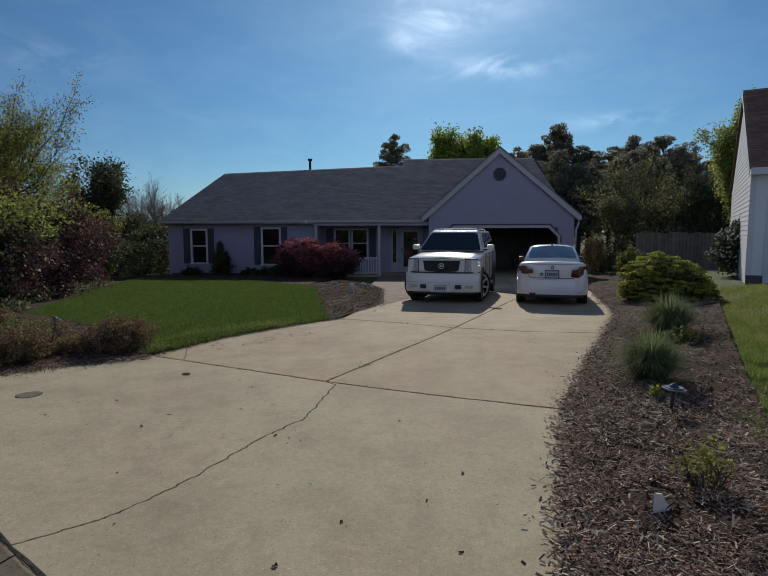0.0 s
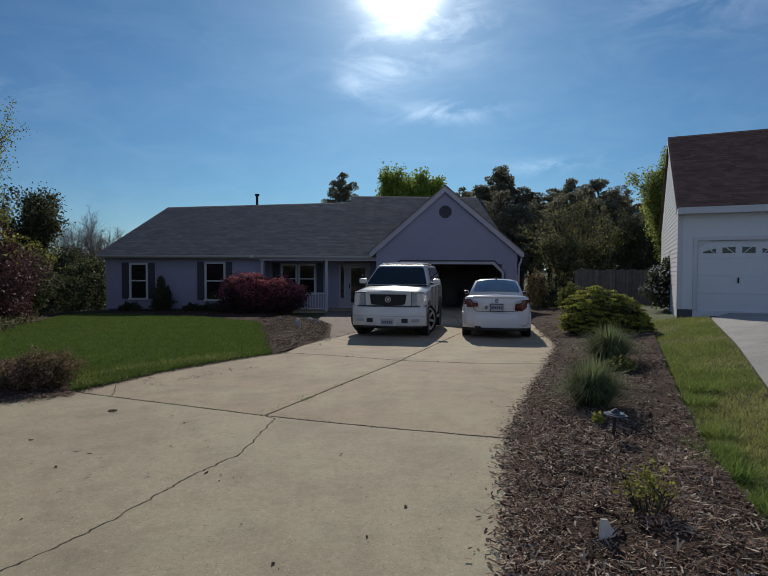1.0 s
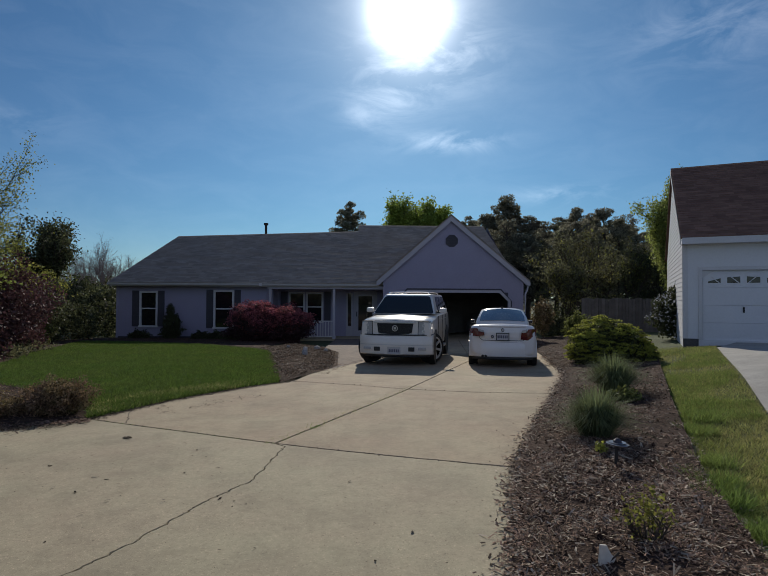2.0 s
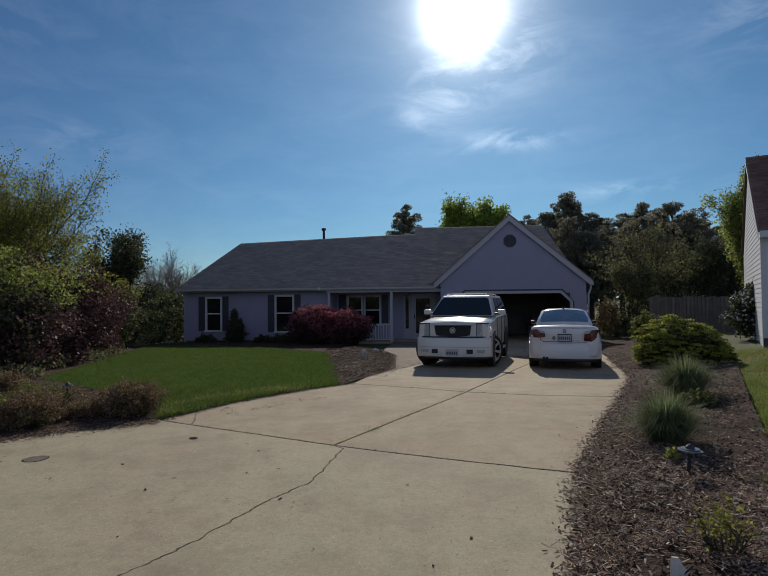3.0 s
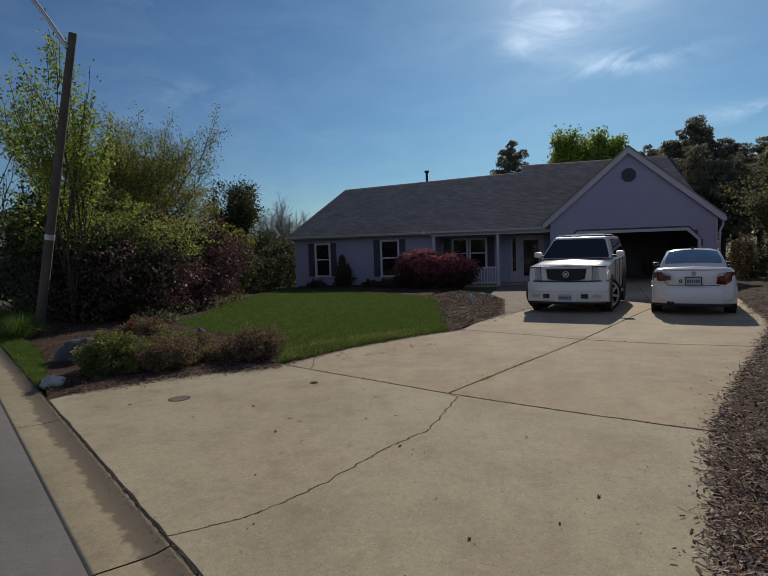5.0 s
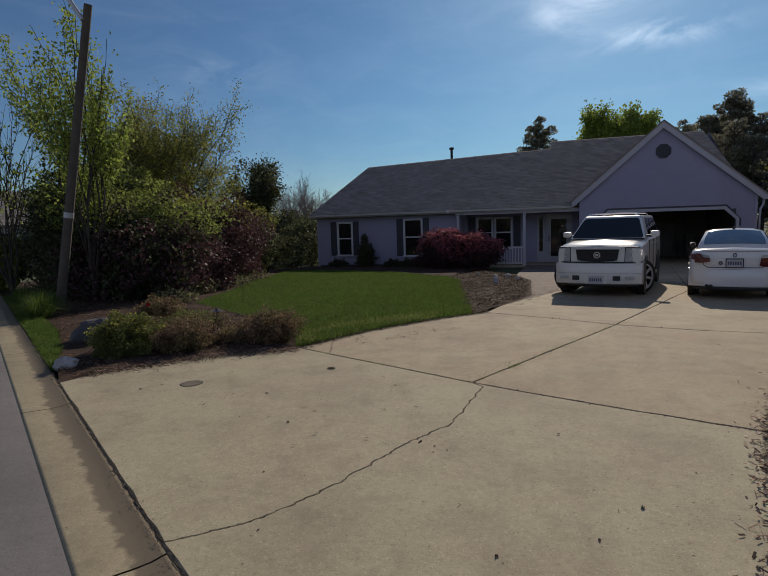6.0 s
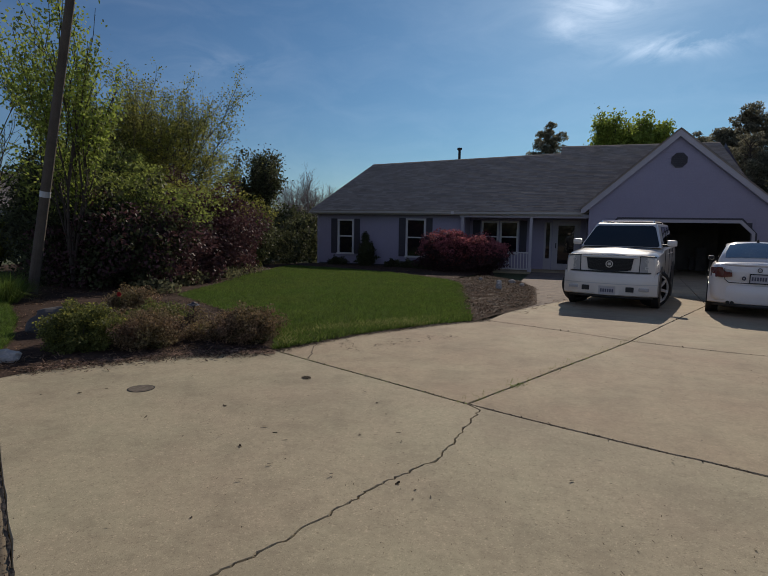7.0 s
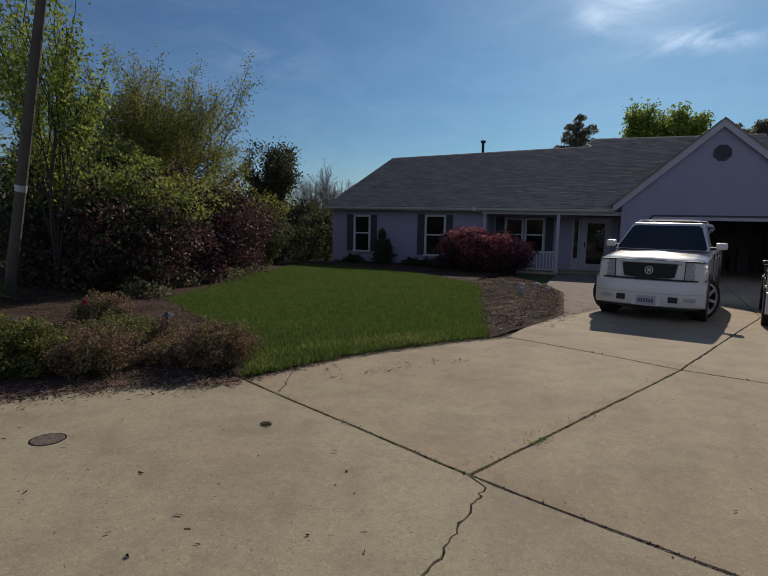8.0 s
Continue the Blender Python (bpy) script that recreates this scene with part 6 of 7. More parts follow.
prng = random.Random(77)
pines = [(-2.2, 58, 11.8), (9.2, 50, 9.2), (11.7, 47, 10.2), (10.4, 48, 9.0), (13.2, 47, 9.0), (14.8, 47, 8.6), (16.3, 47, 8.4), (17.7, 47, 9.3), (19.0, 46, 8.4), (20.0, 47, 8.8), (21.5, 46, 8.0), (23.0, 46, 7.6), (24.8, 47, 7.6), (27.0, 48, 7.8)]
pines += [(8.8 + k * 1.35, 41 + prng.uniform(-2.5, 2.5), prng.uniform(4.4, 8.2)) for k in range(11)]
for k, (x, y, h) in enumerate(pines):
    pine((x, y), h, 60 + k, n=17000 if k < 14 else 11000)
grown_tree("broadleaf_tree", "bright green spring tree behind the roof", "tree", (4.7, 56.0), 12.2, 60000, 0.17, LEAF_FRESH, 90, stems=12, tilt=0.62, wild=0.36, lift=0.05, levels=4, forks=3, r0=0.2, bole=5.0, spray=0.36, leafy=2)
grown_tree("broadleaf_tree", "fresh green tree beside the neighbouring house", "tree", (15.7, 27.5), 8.2, 54000, 0.075, LEAF_PALE, 91, stems=8, tilt=0.12, wild=0.25, lift=0.25, levels=5, forks=3, r0=0.08, bole=0.5, spray=0.16, leafy=2, second=(LEAF_BRIGHT, 0.4))
bush("red_tip_shrub", "dark glossy shrub with pale flowers by the fence", "shrub", [(10.2, 17.7, 1.0, 0.7, 0.65, 0.75), (10.5, 17.9, 1.35, 0.5, 0.5, 0.55)], 10000, 0.06, LEAF_DARK, 82, extra=[("blossom", [(10.15, 17.6, 1.15, 0.7, 0.65, 0.75)], 900, 0.045, TRIM)])
bush("understorey", "low tangled dark undergrowth beside the garage", "shrub", [(9.3, 26.8, 0.2, 0.9, 1.0, 0.8), (10.9, 28.5, 0.3, 1.4, 1.2, 1.0), (13.5, 31, 0.5, 2.0, 1.6, 1.2), (17, 33, 0.6, 2.4, 1.8, 1.4)], 16000, 0.09, LEAF_DARK, 83)
for k, (x, y, h, m) in enumerate(((10.2, 27.6, 3.6, WOOD_LEAF), (11.5, 29.6, 5.4, WOOD_LEAF), (13.2, 30.6, 4.6, WOOD_LEAF), (15.6, 32.0, 5.2, LEAF_DARK), (18.0, 33.0, 4.6, WOOD_LEAF), (20.5, 34.5, 5.2, WOOD_LEAF))):
    grown_tree("woodland_tree", "slender tangled woodland tree behind the fence", "tree", (x, y), h, 5200, 0.065, m, 180 + k, stems=5, tilt=0.4, wild=0.5, lift=0.2, levels=4, forks=3, r0=0.05, bole=0.8, spray=0.2, leafy=2, group="woodland trees behind the fence", second=(LEAF_YELLOW, 0.12))
bush("low_shrub", "orange-tinged shrub at the garage corner", "shrub", [(8.3, 25.6, 0.7, 0.5, 0.5, 0.75)], 3500, 0.055, LEAF_BROWN, 84)
bush("low_shrub", "green shrub between garage and fence", "shrub", [(8.6, 22.0, 0.35, 0.5, 0.5, 0.55)], 4000, 0.055, LEAF_MID, 85)


def far_woods():
    """The ring of distant woods that closes the place all round, as one mass of clumps."""
    rng = np.random.default_rng(99)
    pts = []
    for k in range(420):
        a = 2 * math.pi * k / 420 + rng.uniform(-0.01, 0.01)
        d = rng.uniform(85, 120)
        h = rng.uniform(3.0, 5.5)
        c = np.array([math.sin(a) * d, math.cos(a) * d, -0.5])
        m = 130
        p = rng.normal(0, 1, (m, 3)) * np.array([[2.2, 2.2, h * 0.36]]) + c + np.array([[0, 0, h * 0.45]])
        p[:, 2] = np.clip(p[:, 2], -0.5, h)
        pts.append(p)
    ob = quads_object("distant_woods", leaf_quads(rng, np.concatenate(pts), 0.75, 0.0, 1.4), NEEDLE)
    return tagged(ob, "low distant line of dark woods", "trees", kind="stuff")


far_woods()

# wooden fence
fence = thing("fence", "weathered grey wooden board fence behind the shrubs", "fence", (9.6, 24.2, -0.1), turn=-4)
for z in (0.35, 1.35):
    block("rail", (0, 0.02, z), (4.75, 0.06, z + 0.09), FENCE_WOOD, fence)
me = None
frng = random.Random(9)
for k in range(32):
    if me is None:
        b = block("board", (0, -0.012, 0), (0.135, 0.012, 1.68), FENCE_WOOD, fence, 0.006)
        me = b.data
    else:
        b = new("board", me)
        b.parent = fence
    b.location = (k * 0.148, frng.uniform(-0.006, 0.006), frng.uniform(-0.04, 0.03))

# a neighbour's house far to the west, half hidden
west = thing("distant_house", "grey-roofed house half hidden by trees", "house", (-33.0, 26.0, -0.2), turn=58)
bm = bmesh.new()
wall_slab(bm, (-6, 0), (1, 0), 12, -0.2, 2.6, [(2.0, 3.0, 0.8, 2.0), (5.5, 6.5, 0.8, 2.0), (8.8, 9.8, 0.8, 2.0)])
bmesh.ops.remove_doubles(bm, verts=bm.verts, dist=1e-4)
part("wall", bm, BEIGE_TRIM, west)
for x in (-4, -0.5, 2.8):
    block("window", (x, 0.05, 0.8), (x + 1, 0.08, 2.0), PANE, west)
wroof = thing("roof", "", "")
wroof.parent = west
shingle_plane("shingles", (-6.4, -0.5, 2.5), (6.4, -0.5, 2.5), (6.4, 4, 4.9), (-6.4, 4, 4.9), SHINGLE, wroof, seed=10, expo=0.4, tab=1.0)
shingle_plane("shingles", (6.4, 8.5, 2.5), (-6.4, 8.5, 2.5), (-6.4, 4.02, 4.9), (6.4, 4.02, 4.9), SHINGLE, wroof, seed=11, expo=0.4, tab=1.0)

# street lamp on a leaning wooden pole
lamp = thing("street_lamp", "leaning weathered wooden pole with a metal lamp arm", "street lamp", (-10.05, 9.2, -0.05))
bm = bmesh.new()
tube(bm, [(0, 0, 0), (0.72, 0.0, 3.0), (1.43, 0.0, 5.95)], [0.098, 0.088, 0.075], 14)
part("pole", bm, POLE_WOOD, lamp)
bm = bmesh.new()
tube(bm, [(0.47, 0, 1.95), (0.495, 0, 2.06)], [0.098, 0.097], 14)
part("band", bm, GALVANISED, lamp, "metal band round the pole")
bm = bmesh.new()
tube(bm, [(1.36, -0.09, 5.65), (0.95, -0.1, 6.25), (0.4, -0.14, 7.0), (-0.1, -0.18, 7.5)], 0.046, 10)
part("arm", bm, GALVANISED, lamp, "galvanised lamp arm")
bm = bmesh.new()
box(bm, (-0.6, -0.3, 7.42), (-0.08, -0.06, 7.56), 0.05)
part("lamp_head", bm, GREY_STONE, lamp)


def rock(name, label, at, size, mat, seed, rough=0.35):
    bm = bmesh.new()
    bmesh.ops.create_icosphere(bm, subdivisions=3, radius=1.0)
    for v in bm.verts:
        k = 1 + rough * noise.noise(v.co * 1.3 + Vector((seed, 0, 0))) + 0.12 * noise.noise(v.co * 4)
        q = Vector((max(-0.92, min(0.92, v.co.x)), max(-0.9, min(0.9, v.co.y)), max(-0.8, min(0.88, v.co.z))))
        v.co = Vector((q.x * size[0] * k, q.y * size[1] * k, q.z * size[2] * k))
    ob = part(name, bm, mat)
    ob.matrix_basis = pose(*at, 0, 0, 20 * seed)
    return tagged(ob, label, "rock")


rock("rock", "pale rough stone at the kerb", (-5.42, 5.12, 0.075), (0.13, 0.09, 0.085), STONE, 1)
rock("rock", "grey boulder among shrubs in the bed", (-6.35, 6.55, 0.14), (0.34, 0.26, 0.24), GREY_STONE, 2)
boulder = bpy.data.objects["rock.001"]
way = (Vector((0.0, 0.0, 0.9)) - Vector((-6.35, 6.55, 0.16))).normalized()
for k in range(4):
    bm = bmesh.new()
    box(bm, (-0.018, -0.006, -0.035), (0.018, 0.006, 0.035), 0.003)
    bar = part("bar", bm, STONE, None, "pale engraved mark")
    place = Vector((-6.35, 6.55, 0.2)) + Vector((0.725, 0.69, 0)) * (k - 1.5) * 0.055 + way * 0.315
    bar.matrix_world = Matrix.Translation(place) @ Matrix.Rotation(radians(43.5), 4, "Z")
    back = bar.matrix_world.copy()
    bar.parent = boulder
    bar.matrix_parent_inverse = Matrix.Identity(4)
    bar.matrix_basis = boulder.matrix_basis.inverted() @ back
for k, (x, y, w) in enumerate(((-1.55, 17.8, 0.1), (-1.9, 17.5, 0.08), (-1.7, 15.6, 0.09), (-2.6, 18.6, 0.06), (-1.2, 16.8, 0.07))):
    rock("rock", "small pale stone on the island bed", (x, y, ground_z(x, y) + 0.08), (w, w, w * (1.5 if k == 2 else 0.9)), STONE, 3 + k)

# ---- small things on the ground ----
cover = thing("cleanout_cover", "small round rusty cover set in the driveway", "utility cover", (-3.53, 4.88, 0.021))
RUST = material("rusty_iron", (0.22, 0.175, 0.13), 0.85, metal=0.1, vary=0.5, scale=30, fine=120, bump=0.6)
bm = bmesh.new()
disc(bm, (0, 0, 0), 0.1, 0.016, "y", 28)
bmesh.ops.rotate(bm, verts=bm.verts, matrix=Matrix.Rotation(math.pi / 2, 3, "X"))
part("lid", bm, RUST, cover)
bm = bmesh.new()
disc(bm, (0, 0, 0), 0.112, 0.012, "y", 28, 0.101)
bmesh.ops.rotate(bm, verts=bm.verts, matrix=Matrix.Rotation(math.pi / 2, 3, "X"))
part("ring", bm, DARK_METAL, cover)

DEAD_LEAF = material("dead_leaf", (0.07, 0.045, 0.022), 0.85, vary=0.4, scale=30, obj=0.5)


def dead_leaf(at, size, turn, seed):
    rng = random.Random(seed)
    n = 9
    verts = []
    for k in range(n):
        a = 2 * math.pi * k / n
        r = size * (0.5 if k % 2 else 0.36) * rng.uniform(0.7, 1.2)
        verts.append((math.cos(a) * r * 1.35, math.sin(a) * r * 0.75, rng.uniform(0.0, 0.35) * size))
    verts.append((0, 0, 0.02 * size))
    ob = mesh_object("dead_leaf", verts, [(k, (k + 1) % n, n) for k in range(n)], DEAD_LEAF)
    ob.matrix_basis = pose(at[0], at[1], 0.027, 0, 0, turn)
    return tagged(ob, "curled brown dead leaf on the concrete", "leaf", group="dead leaves on the driveway")


lrng = random.Random(31)
spots = [(-2.6, 4.74, 0.05), (0.385, 3.37, 0.055), (-1.51, 5.23, 0.035), (0.78, 2.95, 0.045), (-2.05, 4.1, 0.05), (-0.95, 3.95, 0.05), (-1.4, 4.55, 0.04), (-0.3, 2.75, 0.05), (0.15, 3.0, 0.04), (0.3, 2.5, 0.05), (-0.55, 2.35, 0.06), (-3.9, 4.6, 0.05)]
for k in range(40):
    y = lrng.uniform(2.3, 10.5)
    x = lrng.uniform(-1.6 - 0.35 * min(y - 2.3, 3.2) * 1.4 + max(0, y - 6) * 0.75, drive_right(y) - 0.15)
    spots.append((x, y, lrng.uniform(0.012, 0.028)))
for k, (x, y, r) in enumerate(spots):
    dead_leaf((x, y), r * 0.6, lrng.uniform(0, 360), k)


def litter(name, line, n, width, size, mat, label, seed, z=0.028, bias=0.0):
    """Loose bits strewn along a line."""
    rng = np.random.default_rng(seed)
    line = np.array(line, float)
    d = np.linalg.norm(np.diff(line, axis=0), axis=1)
    i = rng.choice(len(d), n, p=d / d.sum())
    f = rng.uniform(0, 1, (n, 1))
    way = (line[i + 1] - line[i]) / d[i][:, None]
    side = np.stack([-way[:, 1], way[:, 0]], 1)
    p2 = line[i] + (line[i + 1] - line[i]) * f + side * (bias + rng.normal(0, 1, (n, 1)) * width * (0.35 + 0.9 * rng.uniform(0, 1, (n, 1)) ** 2))
    zz = np.array([ground_z(min(x, drive_right(y)), y) for x, y in p2]) + z + rng.uniform(0, 0.012, n)
    p = np.concatenate([p2, zz[:, None]], 1)
    a = np.stack([rng.normal(size=n), rng.normal(size=n), rng.normal(0, 0.2, n)], 1)
    a /= np.linalg.norm(a, axis=1, keepdims=True)
    up = np.stack([rng.normal(0, 0.3, n), rng.normal(0, 0.3, n), np.ones(n)], 1)
    b = np.cross(a, up)
    b /= np.linalg.norm(b, axis=1, keepdims=True)
    s, w = size * rng.uniform(0.4, 1.5, (n, 1)), size * rng.uniform(0.12, 0.45, (n, 1))
    ob = quads_object(name, np.stack([p - a * s / 2 - b * w / 2, p + a * s / 2 - b * w / 3, p + a * s / 2 * 0.9 + b * w / 2, p - a * s / 2 + b * w / 3], 1), mat)
    return tagged(ob, label, "litter", kind="stuff")


EDGE_E = [(drive_right(y), y) for y in (1.0, 2.36, 3.33, 4.67, 6.42, 9.36, 10.25, 11.3, 15.3)]
litter("bark_litter", BED_ISLAND + BED_ISLAND[:1], 5000, 0.07, 0.045, BED_CHIP, "bark chips spilt round the island bed", 216, 0.026)
litter("leaf_clump", [(-2.40, 5.68), (-2.33, 5.71)], 130, 0.032, 0.022, DEAD_LEAF, "small clump of dark leaf litter on the concrete", 230, 0.026)
for k, (x, y) in enumerate(((-2.22, 7.28), (-2.07, 7.5), (-1.97, 7.68), (-1.52, 8.12), (-2.62, 7.3), (-1.75, 8.0), (-2.45, 7.0), (-3.9, 5.95), (-4.1, 5.7))):
    litter("leaf_clump", [(x - 0.05, y - 0.12), (x + 0.07, y + 0.1)], 26, 0.09, 0.024, DEAD_LEAF, "drift of dead leaves blown off the lawn", 231 + k, 0.026)
litter("crack_litter", crack_line, 420, 0.008, 0.016, DEAD_LEAF, "dirt and leaf crumbs caught in the crack", 217, 0.012)
litter("straw_litter", [(1.97, 1.0), (2.1, 2.5), (2.42, 3.35), (2.82, 4.35), (3.42, 5.6), (4.32, 7.5), (5.27, 9.4)], 1800, 0.07, 0.06, STRAW, "pale straw where grass meets mulch", 218, 0.05)
litter("bark_litter", EDGE_E, 9000, 0.075, 0.038, CHIP, "bark chips spilt onto the driveway edge", 201)
litter("straw_litter", EDGE_E, 2200, 0.07, 0.045, STRAW, "pale straw bits along the driveway edge", 202)
litter("bark_litter", [(-5.0, 5.02), (-4.77, 5.28), (-4.31, 5.87), (-3.77, 6.3), (-3.18, 6.58)], 5200, 0.13, 0.03, CHIP, "mulch and dead leaves spilt over the concrete edge", 203, bias=-0.05)
litter("leaf_litter", [(-5.0, 4.95), (-4.77, 5.2), (-4.31, 5.75), (-3.77, 6.18), (-3.3, 6.4)], 1500, 0.15, 0.03, DEAD_LEAF, "dark dead leaves strewn on the concrete edge", 213, bias=-0.08)
litter("leaf_bits", [(-4.3, 4.6), (-2.6, 4.4), (-1.2, 4.0)], 28, 0.8, 0.028, DEAD_LEAF, "scattered bits of dead leaf on the concrete", 214)
litter("leaf_bits", [(-1.0, 3.2), (0.9, 4.2), (1.6, 6.5)], 22, 0.8, 0.025, DEAD_LEAF, "scattered bits of dead leaf on the concrete", 215)
litter("bark_litter", [(-3.18, 6.58), (-2.7, 7.75), (-2.0, 8.78), (-1.22, 9.78)], 1600, 0.05, 0.03, DEAD_LEAF, "dead grass and leaves along the lawn edge", 204, bias=-0.04)
litter("joint_litter", [(-3.18, 6.58), JV, (0.25, 5.06), (1.36, 4.68)], 2600, 0.014, 0.032, DEAD_LEAF, "dirt and dead leaves caught in the joint", 205, 0.012)
litter("joint_litter", [JV, JX, (2.25, 12.8)], 2000, 0.013, 0.032, DEAD_LEAF, "dirt and dead leaves caught in the joint", 206, 0.012)
litter("joint_litter", [(-1.22, 9.78), (-0.23, 9.3), JX, (1.85, 8.5), (2.98, 8.4)], 1300, 0.014, 0.034, DEAD_LEAF, "dirt caught in the far joint", 207, 0.012)
litter("gutter_litter", [gut(-2.5, 0.02), gut(6.0, 0.02)], 1500, 0.03, 0.012, DEAD_LEAF, "dead leaves and grit along the gutter", 208, 0.022)
litter("leaf_litter", [(-1.0, 10.9), (-0.3, 12.8), (0.4, 15.2)], 260, 0.3, 0.045, BED_CHIP, "dry leaves strewn over the front walk", 241, 0.028)
litter("drive_grit", [(-3.0, 5.0), (-1.0, 4.2), (1.0, 3.6)], 900, 0.9, 0.010, DEAD_LEAF, "fine dark grit scattered on the concrete", 209, 0.027)
litter("drive_grit", [(-2.2, 6.8), (0.0, 7.0), (2.2, 7.4)], 500, 1.0, 0.012, DEAD_LEAF, "fine dark grit scattered on the concrete", 210, 0.027)
litter("joint_weeds", [(-3.1, 6.54), JV], 260, 0.012, 0.022, VERGE_GREEN, "specks of moss and weed in the joint", 251, 0.018)
litter("joint_weeds", [JV, (-0.45, 6.26), JX], 300, 0.012, 0.022, VERGE_GREEN, "specks of moss and weed in the joint", 252, 0.018)
litter("joint_weeds", [(-0.52, 6.1), (-0.45, 6.26)], 90, 0.03, 0.024, VERGE_GREEN, "small cushion of moss at the joint", 253, 0.024)
blades("joint_moss", ccw([(-0.95, 5.50), (-0.80, 5.38), (0.95, 9.1), (0.78, 9.1)]), 500, 0.03, 0.006, GRASS_DRY, lambda x, y: 0.01, "moss and grass sprouting in the joint", 211)

# path light with a flat round solar cap
path_light = thing("solar_path_light", "black solar path light with flat round cap", "garden light", (2.12, 4.4, bed_right_z(2.12, 4.4) - 0.02), turn=0)
bm = bmesh.new()
tube(bm, [(0, 0, 0), (0.012, 0, 0.16)], 0.011, 8)
part("stake", bm, BLACK_PLASTIC, path_light)
bm = bmesh.new()
tube(bm, [(0.012, 0, 0.15), (0.014, 0, 0.168), (0.014, 0, 0.178)], [0.03, 0.075, 0.055], 24)
part("cap", bm, material("translucent_cap", (0.22, 0.23, 0.26), 0.25, vary=0.1), path_light, "smoky grey plastic cap")
bm = bmesh.new()
tube(bm, [(0.014, 0, 0.176), (0.014, 0, 0.19), (0.014, 0, 0.205)], [0.028, 0.026, 0.008], 16)
part("solar_cell", bm, SHUTTER, path_light)
path_light.scale = (1.2, 1.2, 1.2)
far_light = copy_thing(path_light, pose(-5.41, 8.05, 0.03))
far_light["label"] = "small black path light among low shrubs"

# a torn piece of pale board standing in the mulch
marker = thing("broken_board", "torn piece of pale board standing in mulch", "scrap", (1.33, 2.77, bed_right_z(1.33, 2.77) - 0.03), turn=12)
bm = bmesh.new()
v = [bm.verts.new((x, y, z)) for y in (-0.006, 0.006) for x, z in ((-0.045, 0.0), (0.03, 0.01), (0.055, 0.05), (0.025, 0.075), (0.0, 0.12), (-0.035, 0.125))]
for f in ((0, 1, 2, 3, 4, 5), (11, 10, 9, 8, 7, 6)):
    bm.faces.new([v[i] for i in f])
for i in range(6):
    j = (i + 1) % 6
    bm.faces.new((v[i], v[i + 6], v[j + 6], v[j]))
part("board_piece", bm, material("pale_board", (0.82, 0.76, 0.66), 0.8, vary=0.25, scale=20), marker)
bm = bmesh.new()
tube(bm, [(-0.09, 0.01, 0.02), (0.02, 0.0, 0.035), (0.07, -0.01, 0.08)], 0.006, 6)
part("stick", bm, BARK, marker)


# ---- vehicles ----
def loft(name, stations, mat, parent, label="", sharp=38, cap=True):
    """A mirrored skin through cross-sections: stations of (y, [(x, z), ...]) from the keel outwards and up to the middle of the top."""
    verts, faces = [], []
    n = None
    for y, half in stations:
        ring = [(x, y, z) for x, z in half] + [(-x, y, z) for x, z in reversed(half) if x > 1e-6]
        n = len(ring)
        verts += ring
    for k in range(len(stations) - 1):
        for i in range(n):
            j = (i + 1) % n
            faces.append((k * n + i, (k + 1) * n + i, (k + 1) * n + j, k * n + j))
    if cap:
        faces.append(tuple(range(n)))
        faces.append(tuple(reversed(range((len(stations) - 1) * n, len(stations) * n))))
    ob = mesh_object(name, verts, faces, mat, parent, label, smooth=True)
    ob.data.set_sharp_from_angle(angle=radians(sharp))
    return ob


def panel(name, corners, mat, parent, thick=0.012, label="", bevel=0.0):
    """A flat or slightly warped plate from four or more corners, thickened inwards."""
    c = [Vector(p) for p in corners]
    n = (c[1] - c[0]).cross(c[2] - c[0]).normalized()
    bm = bmesh.new()
    a = [bm.verts.new(p) for p in c]
    b = [bm.verts.new(p - n * thick) for p in c]
    bm.faces.new(a)
    bm.faces.new(b[::-1])
    for i in range(len(c)):
        j = (i + 1) % len(c)
        bm.faces.new((a[i], b[i], b[j], a[j]))
    if bevel:
        bmesh.ops.bevel(bm, geom=list(bm.edges), offset=bevel, segments=2, affect="EDGES")
    bmesh.ops.recalc_face_normals(bm, faces=bm.faces)
    return part(name, bm, mat, parent, label)


def bowed(name, half, z0, z1, y, depth, bow, mat, parent, label="", round_=0.05, taper=0.0, flip=1):
    """A bumper-like bar across the car, bowed in plan, with rounded edges; flip -1 faces the other way."""
    prof = [(depth, z0), (round_, z0), (round_ * 0.3, z0 + round_ * 0.3), (0, z0 + round_), (0, z1 - round_), (round_ * 0.3, z1 - round_ * 0.3), (round_, z1), (depth, z1)]
    verts, faces = [], []
    steps = 17
    for k in range(steps):
        u = -1 + 2 * k / (steps - 1)
        x = half * u
        back = bow * abs(u) ** 3.2
        for d, z in prof:
            verts.append((x * (1 - taper * (1 if z > (z0 + z1) / 2 else 0)), y + flip * (d + back), z))
    m = len(prof)
    for k in range(steps - 1):
        for i in range(m):
            j = (i + 1) % m
            faces.append((k * m + i, k * m + j, (k + 1) * m + j, (k + 1) * m + i))
    faces += [tuple(range(m)), tuple(range((steps - 1) * m, steps * m))]
    ob = mesh_object(name, verts, faces, mat, parent, label, smooth=True)
    bm = bmesh.new()
    bm.from_mesh(ob.data)
    bmesh.ops.recalc_face_normals(bm, faces=bm.faces)
    bm.to_mesh(ob.data)
    bm.free()
    ob.data.set_sharp_from_angle(angle=radians(40))
    return ob


